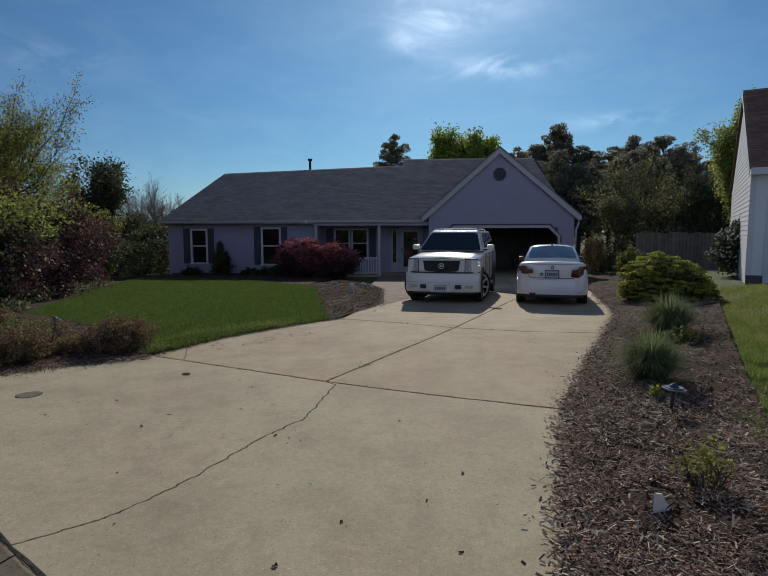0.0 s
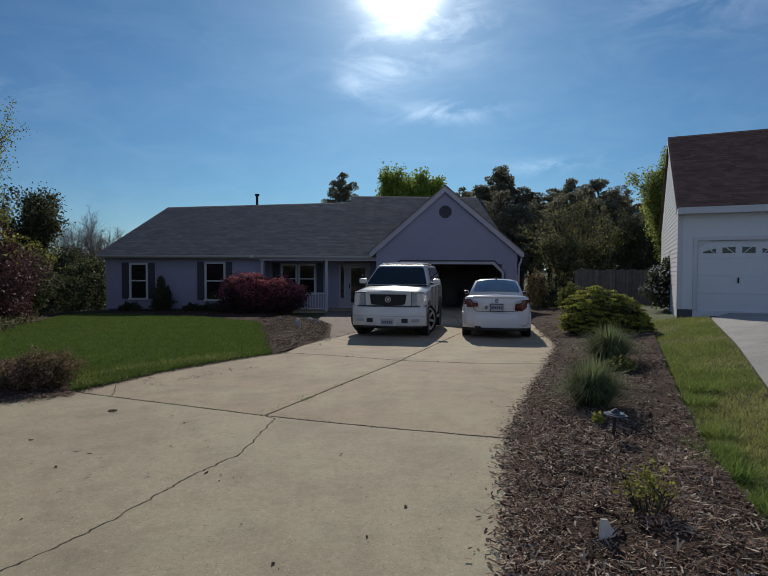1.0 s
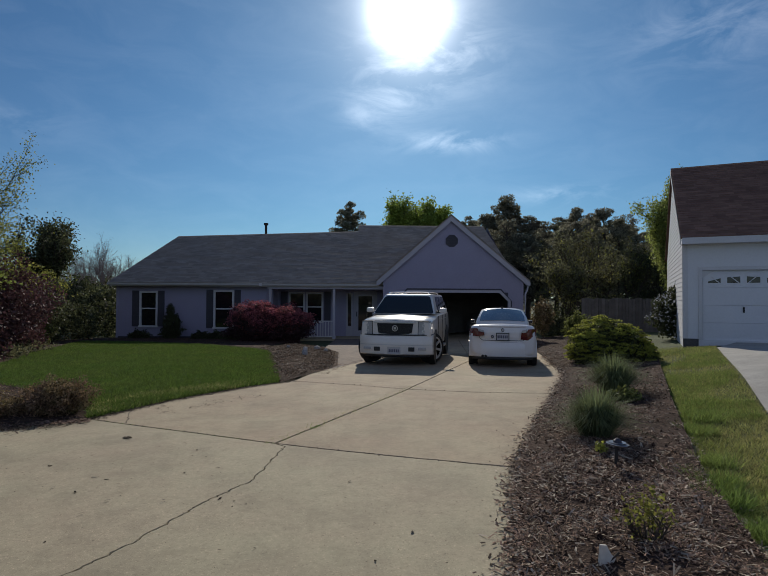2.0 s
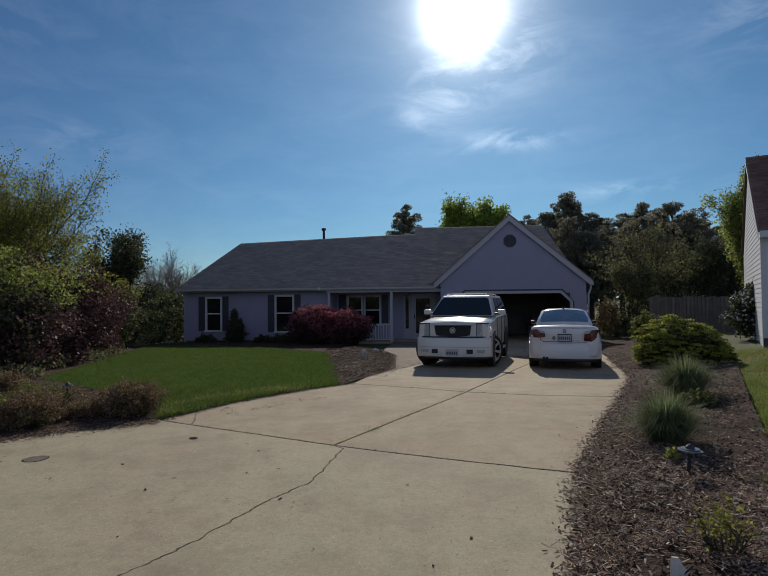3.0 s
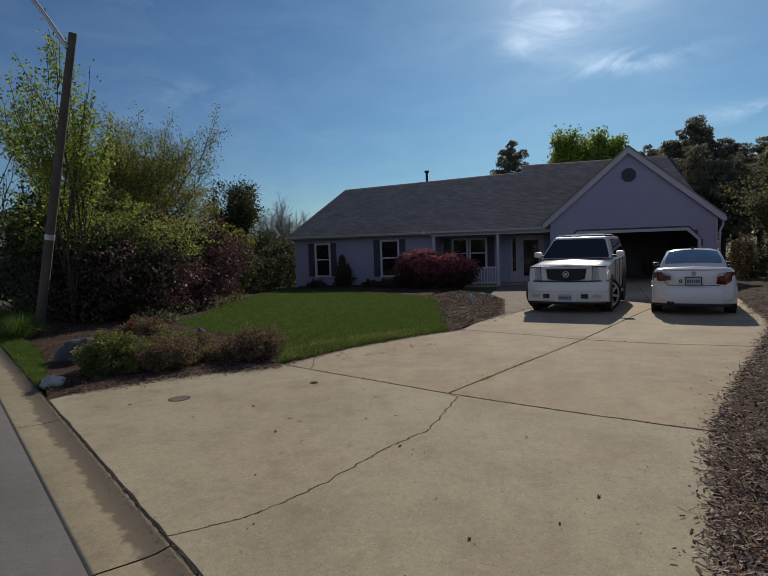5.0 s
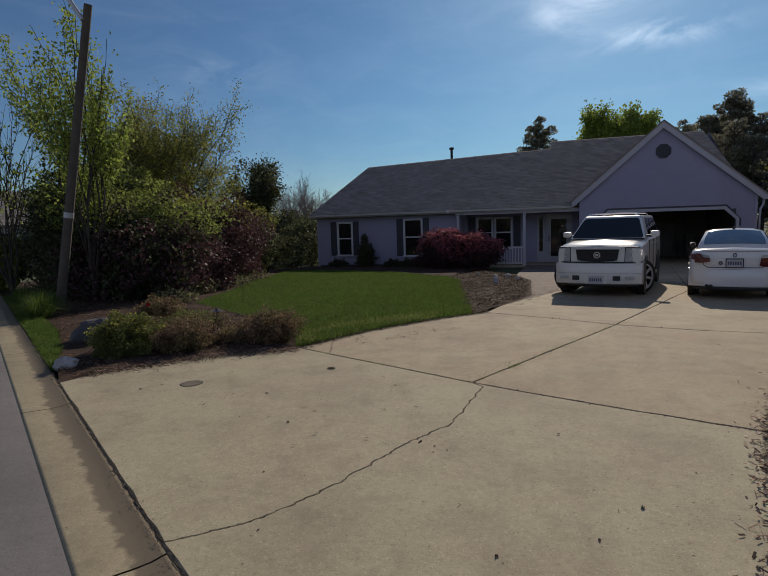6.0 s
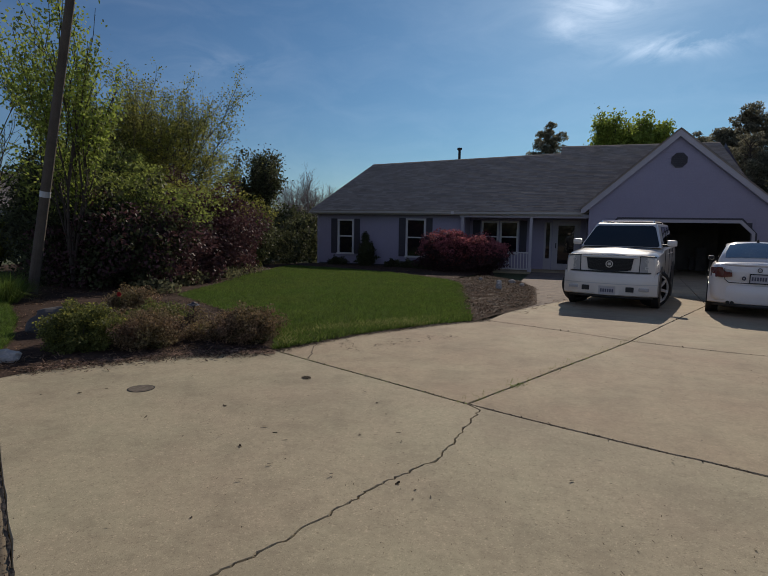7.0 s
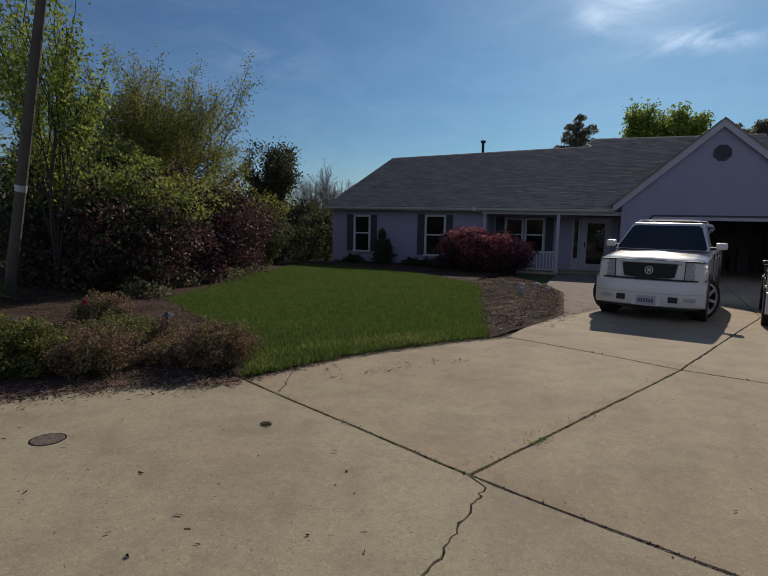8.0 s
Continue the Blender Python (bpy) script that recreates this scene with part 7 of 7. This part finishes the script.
def wheel(parent, at, r, width, rim_r, spokes, turn=0.0, rim_mat=None, name="wheel"):
    """A wheel whose outer face looks along its local +x."""
    w = new(name)
    w.parent = parent
    w.matrix_basis = pose(*at, 0, 0, turn)
    prof = [(-width / 2, rim_r), (-width / 2, r * 0.93), (-width * 0.38, r * 0.99), (0, r), (width * 0.38, r * 0.99), (width / 2, r * 0.93), (width / 2, rim_r), (width * 0.3, rim_r * 0.97), (-width * 0.3, rim_r * 0.97)]
    verts, faces = [], []
    sides = 32
    for k in range(sides):
        a = 2 * math.pi * k / sides
        verts += [(x, rr * math.cos(a), rr * math.sin(a)) for x, rr in prof]
    m = len(prof)
    for k in range(sides):
        j = (k + 1) % sides
        faces += [(k * m + i, k * m + (i + 1) % m, j * m + (i + 1) % m, j * m + i) for i in range(m)]
    mesh_object("tyre", verts, faces, RUBBER, w, smooth=True)
    bm = bmesh.new()
    disc(bm, (width * 0.42, 0, 0), rim_r, width * 0.1, "x", 32, rim_r * 0.88)
    disc(bm, (width * 0.4, 0, 0), rim_r * 0.2, width * 0.2, "x", 20)
    for k in range(spokes):
        a = 2 * math.pi * k / spokes
        box(bm, (width * 0.3, -rim_r * 0.1, rim_r * 0.12), (width * 0.43, rim_r * 0.1, rim_r * 0.92), 0.012, Matrix.Rotation(a, 4, "X"))
    bmesh.ops.recalc_face_normals(bm, faces=bm.faces)
    part("rim", bm, rim_mat or CHROME, w)
    bm = bmesh.new()
    disc(bm, (width * 0.1, 0, 0), rim_r * 0.72, 0.03, "x", 24)
    part("brake_disc", bm, DARK_METAL, w)
    return w


def plate(parent, x, y, z, w, h, flip, seed, frame_mat, field, ink):
    """A number plate with its writing as plain bars."""
    p = block("number_plate", (x - w / 2, y - 0.008, z - h / 2), (x + w / 2, y + 0.008, z + h / 2), field, parent, 0.004, "white number plate with dark bars")
    bm = bmesh.new()
    for lo, hi in (((x - w / 2 - 0.018, z - h / 2 - 0.018), (x + w / 2 + 0.018, z - h / 2)), ((x - w / 2 - 0.018, z + h / 2), (x + w / 2 + 0.018, z + h / 2 + 0.018)), ((x - w / 2 - 0.018, z - h / 2), (x - w / 2, z + h / 2)), ((x + w / 2, z - h / 2), (x + w / 2 + 0.018, z + h / 2))):
        box(bm, (lo[0], y - 0.012, lo[1]), (hi[0], y + 0.012, hi[1]))
    part("plate_frame", bm, frame_mat, p)
    for k in range(6):
        bx = x - w * 0.38 + k * w * 0.15
        block("bar", (bx - w * 0.05, y - 0.012, z - h * 0.24), (bx + w * 0.05, y + 0.012, z + h * 0.22), ink, p)


INK = material("plate_ink", (0.1, 0.1, 0.14), 0.6, vary=0.1)
PLATE_WHITE = material("plate_white", (0.5, 0.48, 0.5), 0.5, vary=0.08)
TAIL_RED = material("tail_lamp_red", (0.13, 0.01, 0.012), 0.15, vary=0.35, scale=20, coat=0.8)
TAIL_CLEAR = material("tail_lamp_clear", (0.5, 0.47, 0.45), 0.15, vary=0.1, coat=0.8)
LENS = material("headlamp_lens", (0.42, 0.42, 0.43), 0.08, vary=0.12, scale=8, fine=30, coat=1.0)
SILVER_TRIM = material("silver_trim", (0.55, 0.55, 0.55), 0.3, metal=0.7, vary=0.1)
PEARL = material("pearl_white_paint", (0.76, 0.715, 0.66), 0.3, vary=0.03, scale=1.5, fine=20, coat=0.7)
RIM_BRIGHT = material("polished_rim", (0.8, 0.8, 0.8), 0.3, metal=0.5, vary=0.1)
REAR_GLASS = material("reflective_rear_glass", (0.4, 0.43, 0.44), 0.04, metal=0.75, vary=0.03, spec=0.5)
GRILLE = material("grille_mesh", (0.022, 0.022, 0.025), 0.45, metal=0.3, vary=0.3, scale=30)


def suv(at, turn, scale):
    """A large boxy sport-utility vehicle, its nose at the origin and its body along +y."""
    car = thing("sport_utility_vehicle", "large pearl-white luxury sport utility vehicle parked on driveway", "car", at, turn=turn)
    car.scale = scale

    def sec(w, zb, zm, zs, zt, crown=0.03, ws=None):
        ws = ws or w * 0.955
        return [(0, zb), (w * 0.86, zb), (w * 0.97, zb + 0.07), (w, zm), (w * 0.995, (zm + zs) / 2), (w * 0.975, zs - 0.05), (ws * 0.97, zs - 0.005), (ws * 0.8, zt), (0, zt + crown)]

    body = loft("body", [
        (0.16, sec(0.9, 0.42, 0.78, 1.10, 1.12)), (0.24, sec(0.935, 0.40, 0.78, 1.15, 1.17)), (0.7, sec(0.955, 0.38, 0.79, 1.19, 1.22, 0.035)),
        (1.35, sec(0.96, 0.38, 0.8, 1.23, 1.265, 0.03)), (1.6, sec(0.96, 0.36, 0.8, 1.28, 1.29, 0.01)), (3.2, sec(0.965, 0.36, 0.8, 1.3, 1.31, 0.0)),
        (4.7, sec(0.955, 0.38, 0.8, 1.3, 1.31, 0.0)), (4.98, sec(0.9, 0.42, 0.8, 1.28, 1.29, 0.0))], PEARL, car)
    # wheel arches: dark wells
    for y in (0.98, 3.95):
        for s in (-1, 1):
            bm = bmesh.new()
            disc(bm, (s * 0.895, y, 0.43), 0.47, 0.15, "x", 28)
            part("wheel_arch", bm, BLACK_PLASTIC, car)
            w = wheel(car, (s * 0.825, y, 0.405), 0.405, 0.28, 0.31, 7, (0 if s > 0 else 180) + (-34 if y < 2 else 0), RIM_BRIGHT)
    bm = bmesh.new()
    box(bm, (-0.8, 0.3, 0.26), (0.8, 4.7, 0.42))
    part("underbody", bm, BLACK_PLASTIC, car)
    # cabin
    zb, zt = 1.295, 1.88
    cab = [(0.0, 0.93, 1.3, 4.97), (1.0, 0.765, 2.12, 4.82)]
    B = [(-0.89, 1.32, zb), (0.89, 1.32, zb), (0.89, 4.96, zb), (-0.89, 4.96, zb)]
    T = [(-0.69, 2.12, zt - 0.03), (0.69, 2.12, zt - 0.03), (0.7, 4.8, zt - 0.03), (-0.7, 4.8, zt - 0.03)]
    bm = bmesh.new()
    b, t = [bm.verts.new(p) for p in B], [bm.verts.new(p) for p in T]
    for i in range(4):
        j = (i + 1) % 4
        bm.faces.new((b[i], b[j], t[j], t[i]))
    bm.faces.new(t)
    bm.faces.new(b[::-1])
    bmesh.ops.bevel(bm, geom=[e for e in bm.edges if any(v.co.z > 1.5 for v in e.verts)], offset=0.06, segments=4, affect="EDGES", profile=0.6)
    part("cabin", bm, PEARL, car, smooth=False)

    def on_face(i, u, v, out=0.012):
        j = (i + 1) % 4
        p = Vector(B[i]).lerp(Vector(B[j]), u).lerp(Vector(T[i]).lerp(Vector(T[j]), u), v)
        n = (Vector(B[j]) - Vector(B[i])).cross(Vector(T[i]) - Vector(B[i])).normalized()
        return tuple(p + n * out)

    panel("windscreen", [on_face(0, u, v) for u, v in ((0.04, 0.02), (0.96, 0.02), (0.98, 0.08), (0.965, 0.8), (0.93, 0.87), (0.07, 0.87), (0.035, 0.8), (0.02, 0.08))], AUTO_GLASS, car, label="dark tinted windscreen")
    for i in (1, 3):
        for u0, u1 in ((0.2, 0.42), (0.45, 0.66), (0.69, 0.93)):
            q = [(u0, 0.06), (u1, 0.06), (u1 - 0.01, 0.86), (u0 + 0.02, 0.86)]
            if i == 3:
                q = [(1 - b_, v) for b_, v in q][::-1]
            panel("side_window", [on_face(i, u, v) for u, v in q], AUTO_GLASS, car)
    panel("rear_window", [on_face(2, u, v) for u, v in ((0.08, 0.06), (0.92, 0.06), (0.9, 0.86), (0.1, 0.86))], AUTO_GLASS, car)
    # front
    bowed("bumper", 0.965, 0.28, 0.79, -0.03, 0.45, 0.24, PEARL, car, "body-coloured front bumper", 0.09)
    bowed("air_dam", 0.86, 0.22, 0.3, 0.08, 0.4, 0.2, BLACK_PLASTIC, car)
    panel("grille_surround", [(-0.6, 0.115, 0.76), (0.6, 0.115, 0.76), (0.62, 0.125, 1.135), (-0.62, 0.125, 1.135)], PEARL, car, 0.12)
    grille = panel("grille", [(-0.445, 0.095, 0.855), (-0.37, 0.095, 0.82), (0.0, 0.092, 0.80), (0.37, 0.095, 0.82), (0.445, 0.095, 0.855), (0.48, 0.1, 1.08), (-0.48, 0.1, 1.08)], GRILLE, car, 0.03, "dark mesh grille")
    for k in range(9):
        z = 0.835 + k * 0.028
        block("slat", (-0.44, 0.082, z), (0.44, 0.094, z + 0.008), DARK_METAL, grille)
    block("grille_bar", (-0.56, 0.085, 1.09), (0.56, 0.12, 1.115), SILVER_TRIM, car, 0.01, "chrome strip over the grille")
    bm = bmesh.new()
    disc(bm, (0, 0.082, 0.955), 0.076, 0.02, "y", 28, 0.058)
    emblem = part("emblem", bm, SILVER_TRIM, car, "plain round chrome emblem")
    bm = bmesh.new()
    box(bm, (-0.034, 0.078, 0.925), (0.034, 0.09, 0.985), 0.008)
    part("shield", bm, SILVER_TRIM, emblem)
    for s in (-1, 1):
        q = [(s * 0.61, 0.105, 0.80), (s * 0.90, 0.205, 0.81), (s * 0.90, 0.22, 1.12), (s * 0.62, 0.115, 1.12)]
        lamp_ = panel("headlight", q if s > 0 else q[::-1], LENS, car, 0.03, "clear headlight with two round reflectors")
        for z in (0.89, 1.03):
            bm = bmesh.new()
            disc(bm, (s * 0.74, 0.15, z), 0.036, 0.02, "y", 20, 0.02)
            part("reflector", bm, SILVER_TRIM, lamp_)
        block("lamp_cell", (min(s * 0.79, s * 0.87), 0.165, 0.845), (max(s * 0.79, s * 0.87), 0.185, 0.93), TAIL_RED, lamp_, 0.01, "amber side lamp")
        panel("indicator", [(s * 0.905, 0.22, 0.83), (s * 0.945, 0.36, 0.83), (s * 0.945, 0.36, 1.09), (s * 0.905, 0.23, 1.1)][::s], LENS, car, 0.02)
        block("fog_lamp", (s * 0.72 - 0.1, 0.02, 0.415), (s * 0.72 + 0.1, 0.09, 0.48), LENS, car, 0.012)
        block("tow_opening", (s * 0.45 - 0.08, -0.03, 0.385), (s * 0.45 + 0.08, 0.06, 0.49), BLACK_PLASTIC, car, 0.012)
        m = thing("mirror", "", "")
        m.parent = car
        bm = bmesh.new()
        box(bm, (s * 1.07 - 0.105, 1.72, 1.32), (s * 1.07 + 0.105, 1.87, 1.46), 0.05)
        part("mirror_shell", bm, PEARL, m)
        block("mirror_foot", (min(s * 0.86, s * 1.02), 1.77, 1.31), (max(s * 0.86, s * 1.02), 1.87, 1.37), BLACK_PLASTIC, m, 0.015)
        bm = bmesh.new()
        tube(bm, [(s * 0.6, 2.2, 1.86), (s * 0.6, 2.35, 1.905), (s * 0.6, 3.4, 1.925), (s * 0.6, 4.4, 1.905), (s * 0.6, 4.5, 1.86)], 0.016, 8)
        part("roof_rail", bm, CHROME, car)
        bm = bmesh.new()
        tube(bm, [(s * 0.1 - 0.05, 1.46, 1.385), (s * 0.45 + 0.1 * s, 1.42, 1.345)], 0.012, 6)
        part("wiper", bm, BLACK_PLASTIC, car)
        for y in (2.35, 3.25):
            block("door_handle", (s * 0.955 - 0.02, y, 1.12), (s * 0.955 + 0.02, y + 0.16, 1.15), PEARL, car, 0.008)
        for y in (1.62, 2.62, 3.48):
            block("door_gap", (s * 0.9625 - 0.008, y, 0.5), (s * 0.9625 + 0.006, y + 0.012, 1.24), BLACK_PLASTIC, car)
        bm = bmesh.new()
        box(bm, (s * 0.97 - 0.06, 1.5, 0.3), (s * 0.97 + 0.03, 3.4, 0.37), 0.02)
        part("running_board", bm, PEARL, car)
    for y in (2.75, 3.9):
        bm = bmesh.new()
        tube(bm, [(-0.6, y, 1.91), (-0.3, y, 1.92), (0.3, y, 1.92), (0.6, y, 1.91)], 0.014, 8)
        part("cross_bar", bm, CHROME, car)
    block("hood_gap", (-0.88, 0.14, 1.138), (0.88, 0.2, 1.146), BLACK_PLASTIC, car)
    bowed("bumper_seam", 0.955, 0.782, 0.803, 0.005, 0.3, 0.24, BLACK_PLASTIC, car, "", 0.006)
    # silver strip stands in for the highlight along the bumper's crease
    bowed("bumper_crease", 0.967, 0.535, 0.55, -0.032, 0.1, 0.24, SILVER_TRIM, car, "", 0.004)
    panel("plate_recess", [(-0.25, -0.033, 0.31), (0.25, -0.033, 0.31), (0.25, -0.033, 0.5), (-0.25, -0.033, 0.5)], PEARL, car, 0.02)
    for s in (-1, 1):
        q = [(s * 0.597, 0.1, 0.80), (s * 0.61, 0.103, 0.80), (s * 0.62, 0.113, 1.12), (s * 0.607, 0.11, 1.13)]
        panel("lamp_edge", q if s > 0 else q[::-1], BLACK_PLASTIC, car, 0.03)
        q = [(s * 0.60, 0.1, 1.125), (s * 0.92, 0.215, 1.125), (s * 0.92, 0.22, 1.135), (s * 0.60, 0.11, 1.135)]
        panel("lamp_edge", q if s > 0 else q[::-1], BLACK_PLASTIC, car, 0.03)
    plate(car, 0.0, -0.035, 0.40, 0.31, 0.155, 1, 1, SILVER_TRIM, PLATE_WHITE, INK)
    return car


def sedan(at, turn, scale):
    """A compact four-door saloon, its tail at the origin and its nose along +y."""
    car = thing("sedan", "white compact four-door sports sedan parked facing the garage", "car", at, turn=turn)
    car.scale = scale

    def sec(w, zb, zm, zs, zt, crown=0.02):
        return [(0, zb), (w * 0.85, zb), (w * 0.955, zb + 0.06), (w * 0.99, zm - 0.12), (w, zm), (w * 0.985, (zm + zs) / 2 + 0.02), (w * 0.93, zs - 0.03), (w * 0.87, zs), (w * 0.7, zt), (0, zt + crown)]

    loft("body", [
        (0.05, sec(0.74, 0.34, 0.60, 0.90, 0.93, 0.01)), (0.075, sec(0.8, 0.32, 0.60, 0.97, 0.99, 0.018)), (0.14, sec(0.855, 0.30, 0.61, 1.0, 1.025, 0.02)), (0.34, sec(0.893, 0.29, 0.62, 1.005, 1.03, 0.02)), (0.8, sec(0.905, 0.28, 0.63, 1.0, 1.025, 0.02)),
        (1.6, sec(0.908, 0.26, 0.62, 0.98, 0.99, 0.01)), (2.9, sec(0.905, 0.26, 0.60, 0.95, 0.96, 0.01)), (3.4, sec(0.9, 0.27, 0.58, 0.93, 0.95, 0.02)),
        (4.1, sec(0.87, 0.29, 0.55, 0.82, 0.84, 0.02)), (4.4, sec(0.78, 0.32, 0.52, 0.72, 0.74, 0.01)), (4.52, sec(0.6, 0.38, 0.5, 0.62, 0.64, 0.0))], WHITE_PAINT, car, sharp=50)
    for y in (0.98, 3.74):
        for s in (-1, 1):
            bm = bmesh.new()
            disc(bm, (s * 0.86, y, 0.335), 0.37, 0.12, "x", 28)
            part("wheel_arch", bm, BLACK_PLASTIC, car)
            wheel(car, (s * 0.79, y, 0.318), 0.318, 0.225, 0.222, 10, 0 if s > 0 else 180, SILVER_TRIM)
    bm = bmesh.new()
    box(bm, (-0.72, 0.25, 0.2), (0.72, 4.3, 0.32))
    part("underbody", bm, BLACK_PLASTIC, car)
    # cabin: roof skin over dark glass
    loft("cabin", [
        (0.66, [(0, 0.95), (0.72, 0.95), (0.715, 0.99), (0.69, 1.03), (0.45, 1.045), (0, 1.05)]), (0.95, [(0, 0.95), (0.75, 0.95), (0.735, 1.05), (0.66, 1.2), (0.42, 1.225), (0, 1.235)]),
        (1.3, [(0, 0.95), (0.765, 0.95), (0.735, 1.08), (0.595, 1.345), (0.4, 1.385), (0, 1.4)]), (1.6, [(0, 0.95), (0.77, 0.95), (0.735, 1.08), (0.585, 1.37), (0.4, 1.41), (0, 1.425)]),
        (2.3, [(0, 0.95), (0.775, 0.95), (0.74, 1.08), (0.585, 1.36), (0.4, 1.395), (0, 1.41)]), (2.65, [(0, 0.95), (0.775, 0.95), (0.74, 1.05), (0.6, 1.28), (0.4, 1.31), (0, 1.325)]),
        (3.35, [(0, 0.9), (0.74, 0.9), (0.73, 0.92), (0.7, 0.94), (0.4, 0.955), (0, 0.96)])], WHITE_PAINT, car, sharp=60)
    rows_ = [(0.745, 0.61, 1.098, 1.116), (0.95, 0.60, 1.215, 1.243), (1.27, 0.53, 1.35, 1.394)]
    verts, faces = [], []
    for y, w, ze, zc in rows_:
        for k in range(9):
            u = -1 + k / 4
            verts.append((w * u, y - 0.006, zc + (ze - zc) * u * u + 0.006))
    faces = [(r * 9 + k, r * 9 + k + 1, r * 9 + k + 10, r * 9 + k + 9) for r in range(2) for k in range(8)]
    mesh_object("rear_window", verts, faces, REAR_GLASS, car, "tinted rear window reflecting the sky", smooth=True)
    panel("windscreen", [(0.6, 3.2, 1.035), (-0.6, 3.2, 1.035), (-0.54, 2.62, 1.34), (0.54, 2.62, 1.34)], AUTO_GLASS, car, 0.02)
    for s in (-1, 1):
        for y0, y1, t0, t1 in ((1.02, 1.82, 1.35, 1.84), (1.88, 2.95, 1.88, 2.4)):
            q = [(s * 0.772, y0, 1.0), (s * 0.778, y1, 0.985), (s * 0.625, t1, 1.33), (s * 0.625, t0, 1.335)]
            panel("side_window", q if s > 0 else q[::-1], AUTO_GLASS, car, 0.02)
    bowed("bumper", 0.895, 0.26, 0.64, -0.012, 0.4, 0.26, WHITE_PAINT, car, "smooth white rear bumper", 0.07)
    bowed("diffuser", 0.8, 0.2, 0.275, 0.03, 0.4, 0.24, BLACK_PLASTIC, car, "", 0.03)
    bm = bmesh.new()
    prof = [(-0.62, 0.935), (-0.6, 0.72), (-0.52, 0.665), (0.52, 0.665), (0.6, 0.72), (0.62, 0.935)]
    for (x0, z0), (x1, z1) in zip(prof, prof[1:]):
        tube(bm, [(x0, 0.03 + 0.03 * abs(x0), z0), (x1, 0.03 + 0.03 * abs(x1), z1)], 0.007, 5)
    part("boot_gap", bm, BLACK_PLASTIC, car)
    bowed("boot_lid", 0.6, 0.69, 0.985, 0.032, 0.1, 0.02, WHITE_PAINT, car, "white boot lid", 0.03)
    bowed("boot_lip", 0.62, 0.985, 1.02, 0.02, 0.2, 0.05, WHITE_PAINT, car, "", 0.014)
    for s in (-1, 1):
        o = [(s * 0.5, 0.025, 0.795), (s * 0.74, 0.075, 0.765), (s * 0.865, 0.22, 0.785), (s * 0.875, 0.27, 0.96), (s * 0.74, 0.085, 0.985), (s * 0.63, 0.05, 0.96)]
        q = [(s * 0.47, -0.005, 0.775), (s * 0.64, 0.0, 0.755), (s * 0.745, 0.035, 0.76), (s * 0.755, 0.045, 0.945), (s * 0.655, 0.01, 0.94), (s * 0.62, 0.0, 0.87), (s * 0.48, -0.005, 0.85)]
        t = panel("tail_light", q if s > 0 else q[::-1], TAIL_RED, car, 0.09, "red tail light with clear upper segment")
        w = [(s * 0.745, 0.035, 0.76), (s * 0.862, 0.16, 0.77), (s * 0.868, 0.2, 0.94), (s * 0.755, 0.045, 0.945)]
        panel("tail_light_side", w if s > 0 else w[::-1], TAIL_RED, t, 0.04)
        c = [(s * 0.47, -0.008, 0.852), (s * 0.6, -0.004, 0.872), (s * 0.63, 0.0, 0.93), (s * 0.5, -0.006, 0.91)]
        panel("clear_segment", c if s > 0 else c[::-1], TAIL_CLEAR, t, 0.03)
        m = thing("mirror", "", "")
        m.parent = car
        bm = bmesh.new()
        box(bm, (s * 0.89 - 0.065, 2.82, 0.98), (s * 0.89 + 0.065, 2.92, 1.065), 0.03)
        part("mirror_shell", bm, WHITE_PAINT, m)
        panel("mirror_glass", [(s * 0.89 - 0.057, 2.815, 0.988), (s * 0.89 + 0.057, 2.815, 0.988), (s * 0.89 + 0.057, 2.815, 1.057), (s * 0.89 - 0.057, 2.815, 1.057)], BLACK_PLASTIC, m, 0.006)
        for y in (1.25, 2.2):
            block("door_handle", (s * 0.9 - 0.025, y, 0.79), (s * 0.9 + 0.025, y + 0.17, 0.815), WHITE_PAINT, car, 0.008)
        for y in (1.05, 1.85, 2.95):
            block("door_gap", (s * 0.9 - 0.012, y, 0.36), (s * 0.9 + 0.0095, y + 0.01, 0.94), BLACK_PLASTIC, car)
    bm = bmesh.new()
    disc(bm, (0, 0.022, 0.915), 0.042, 0.02, "y", 24)
    e = part("emblem", bm, DARK_METAL, car, "small round emblem on the boot")
    bm = bmesh.new()
    disc(bm, (0, 0.018, 0.915), 0.03, 0.018, "y", 24)
    part("emblem_field", bm, PLATE_WHITE, e)
    bm = bmesh.new()
    disc(bm, (-0.265, 0.016, 0.755), 0.038, 0.016, "y", 20, 0.018)
    part("sticker", bm, SHUTTER, car, "small dark round sticker")
    plate(car, 0.0, 0.012, 0.755, 0.305, 0.15, -1, 2, BLACK_PLASTIC, PLATE_WHITE, INK)
    bm = bmesh.new()
    for x in (-0.52, -0.44):
        tube(bm, [(x, 0.02, 0.285), (x, 0.3, 0.285)], 0.036, 12)
    part("exhaust_pipe", bm, DARK_METAL, car)
    bm = bmesh.new()
    tube(bm, [(0, 1.42, 1.4), (0, 1.38, 1.45), (0, 1.33, 1.465)], [0.03, 0.022, 0.008], 8)
    part("antenna", bm, BLACK_PLASTIC, car)
    return car


suv((0.69, 12.5, -0.06), -13.5, (0.885, 0.92, 0.905))
sedan((3.11, 12.2, -0.07), -13.0, (0.85, 0.88, 0.945))
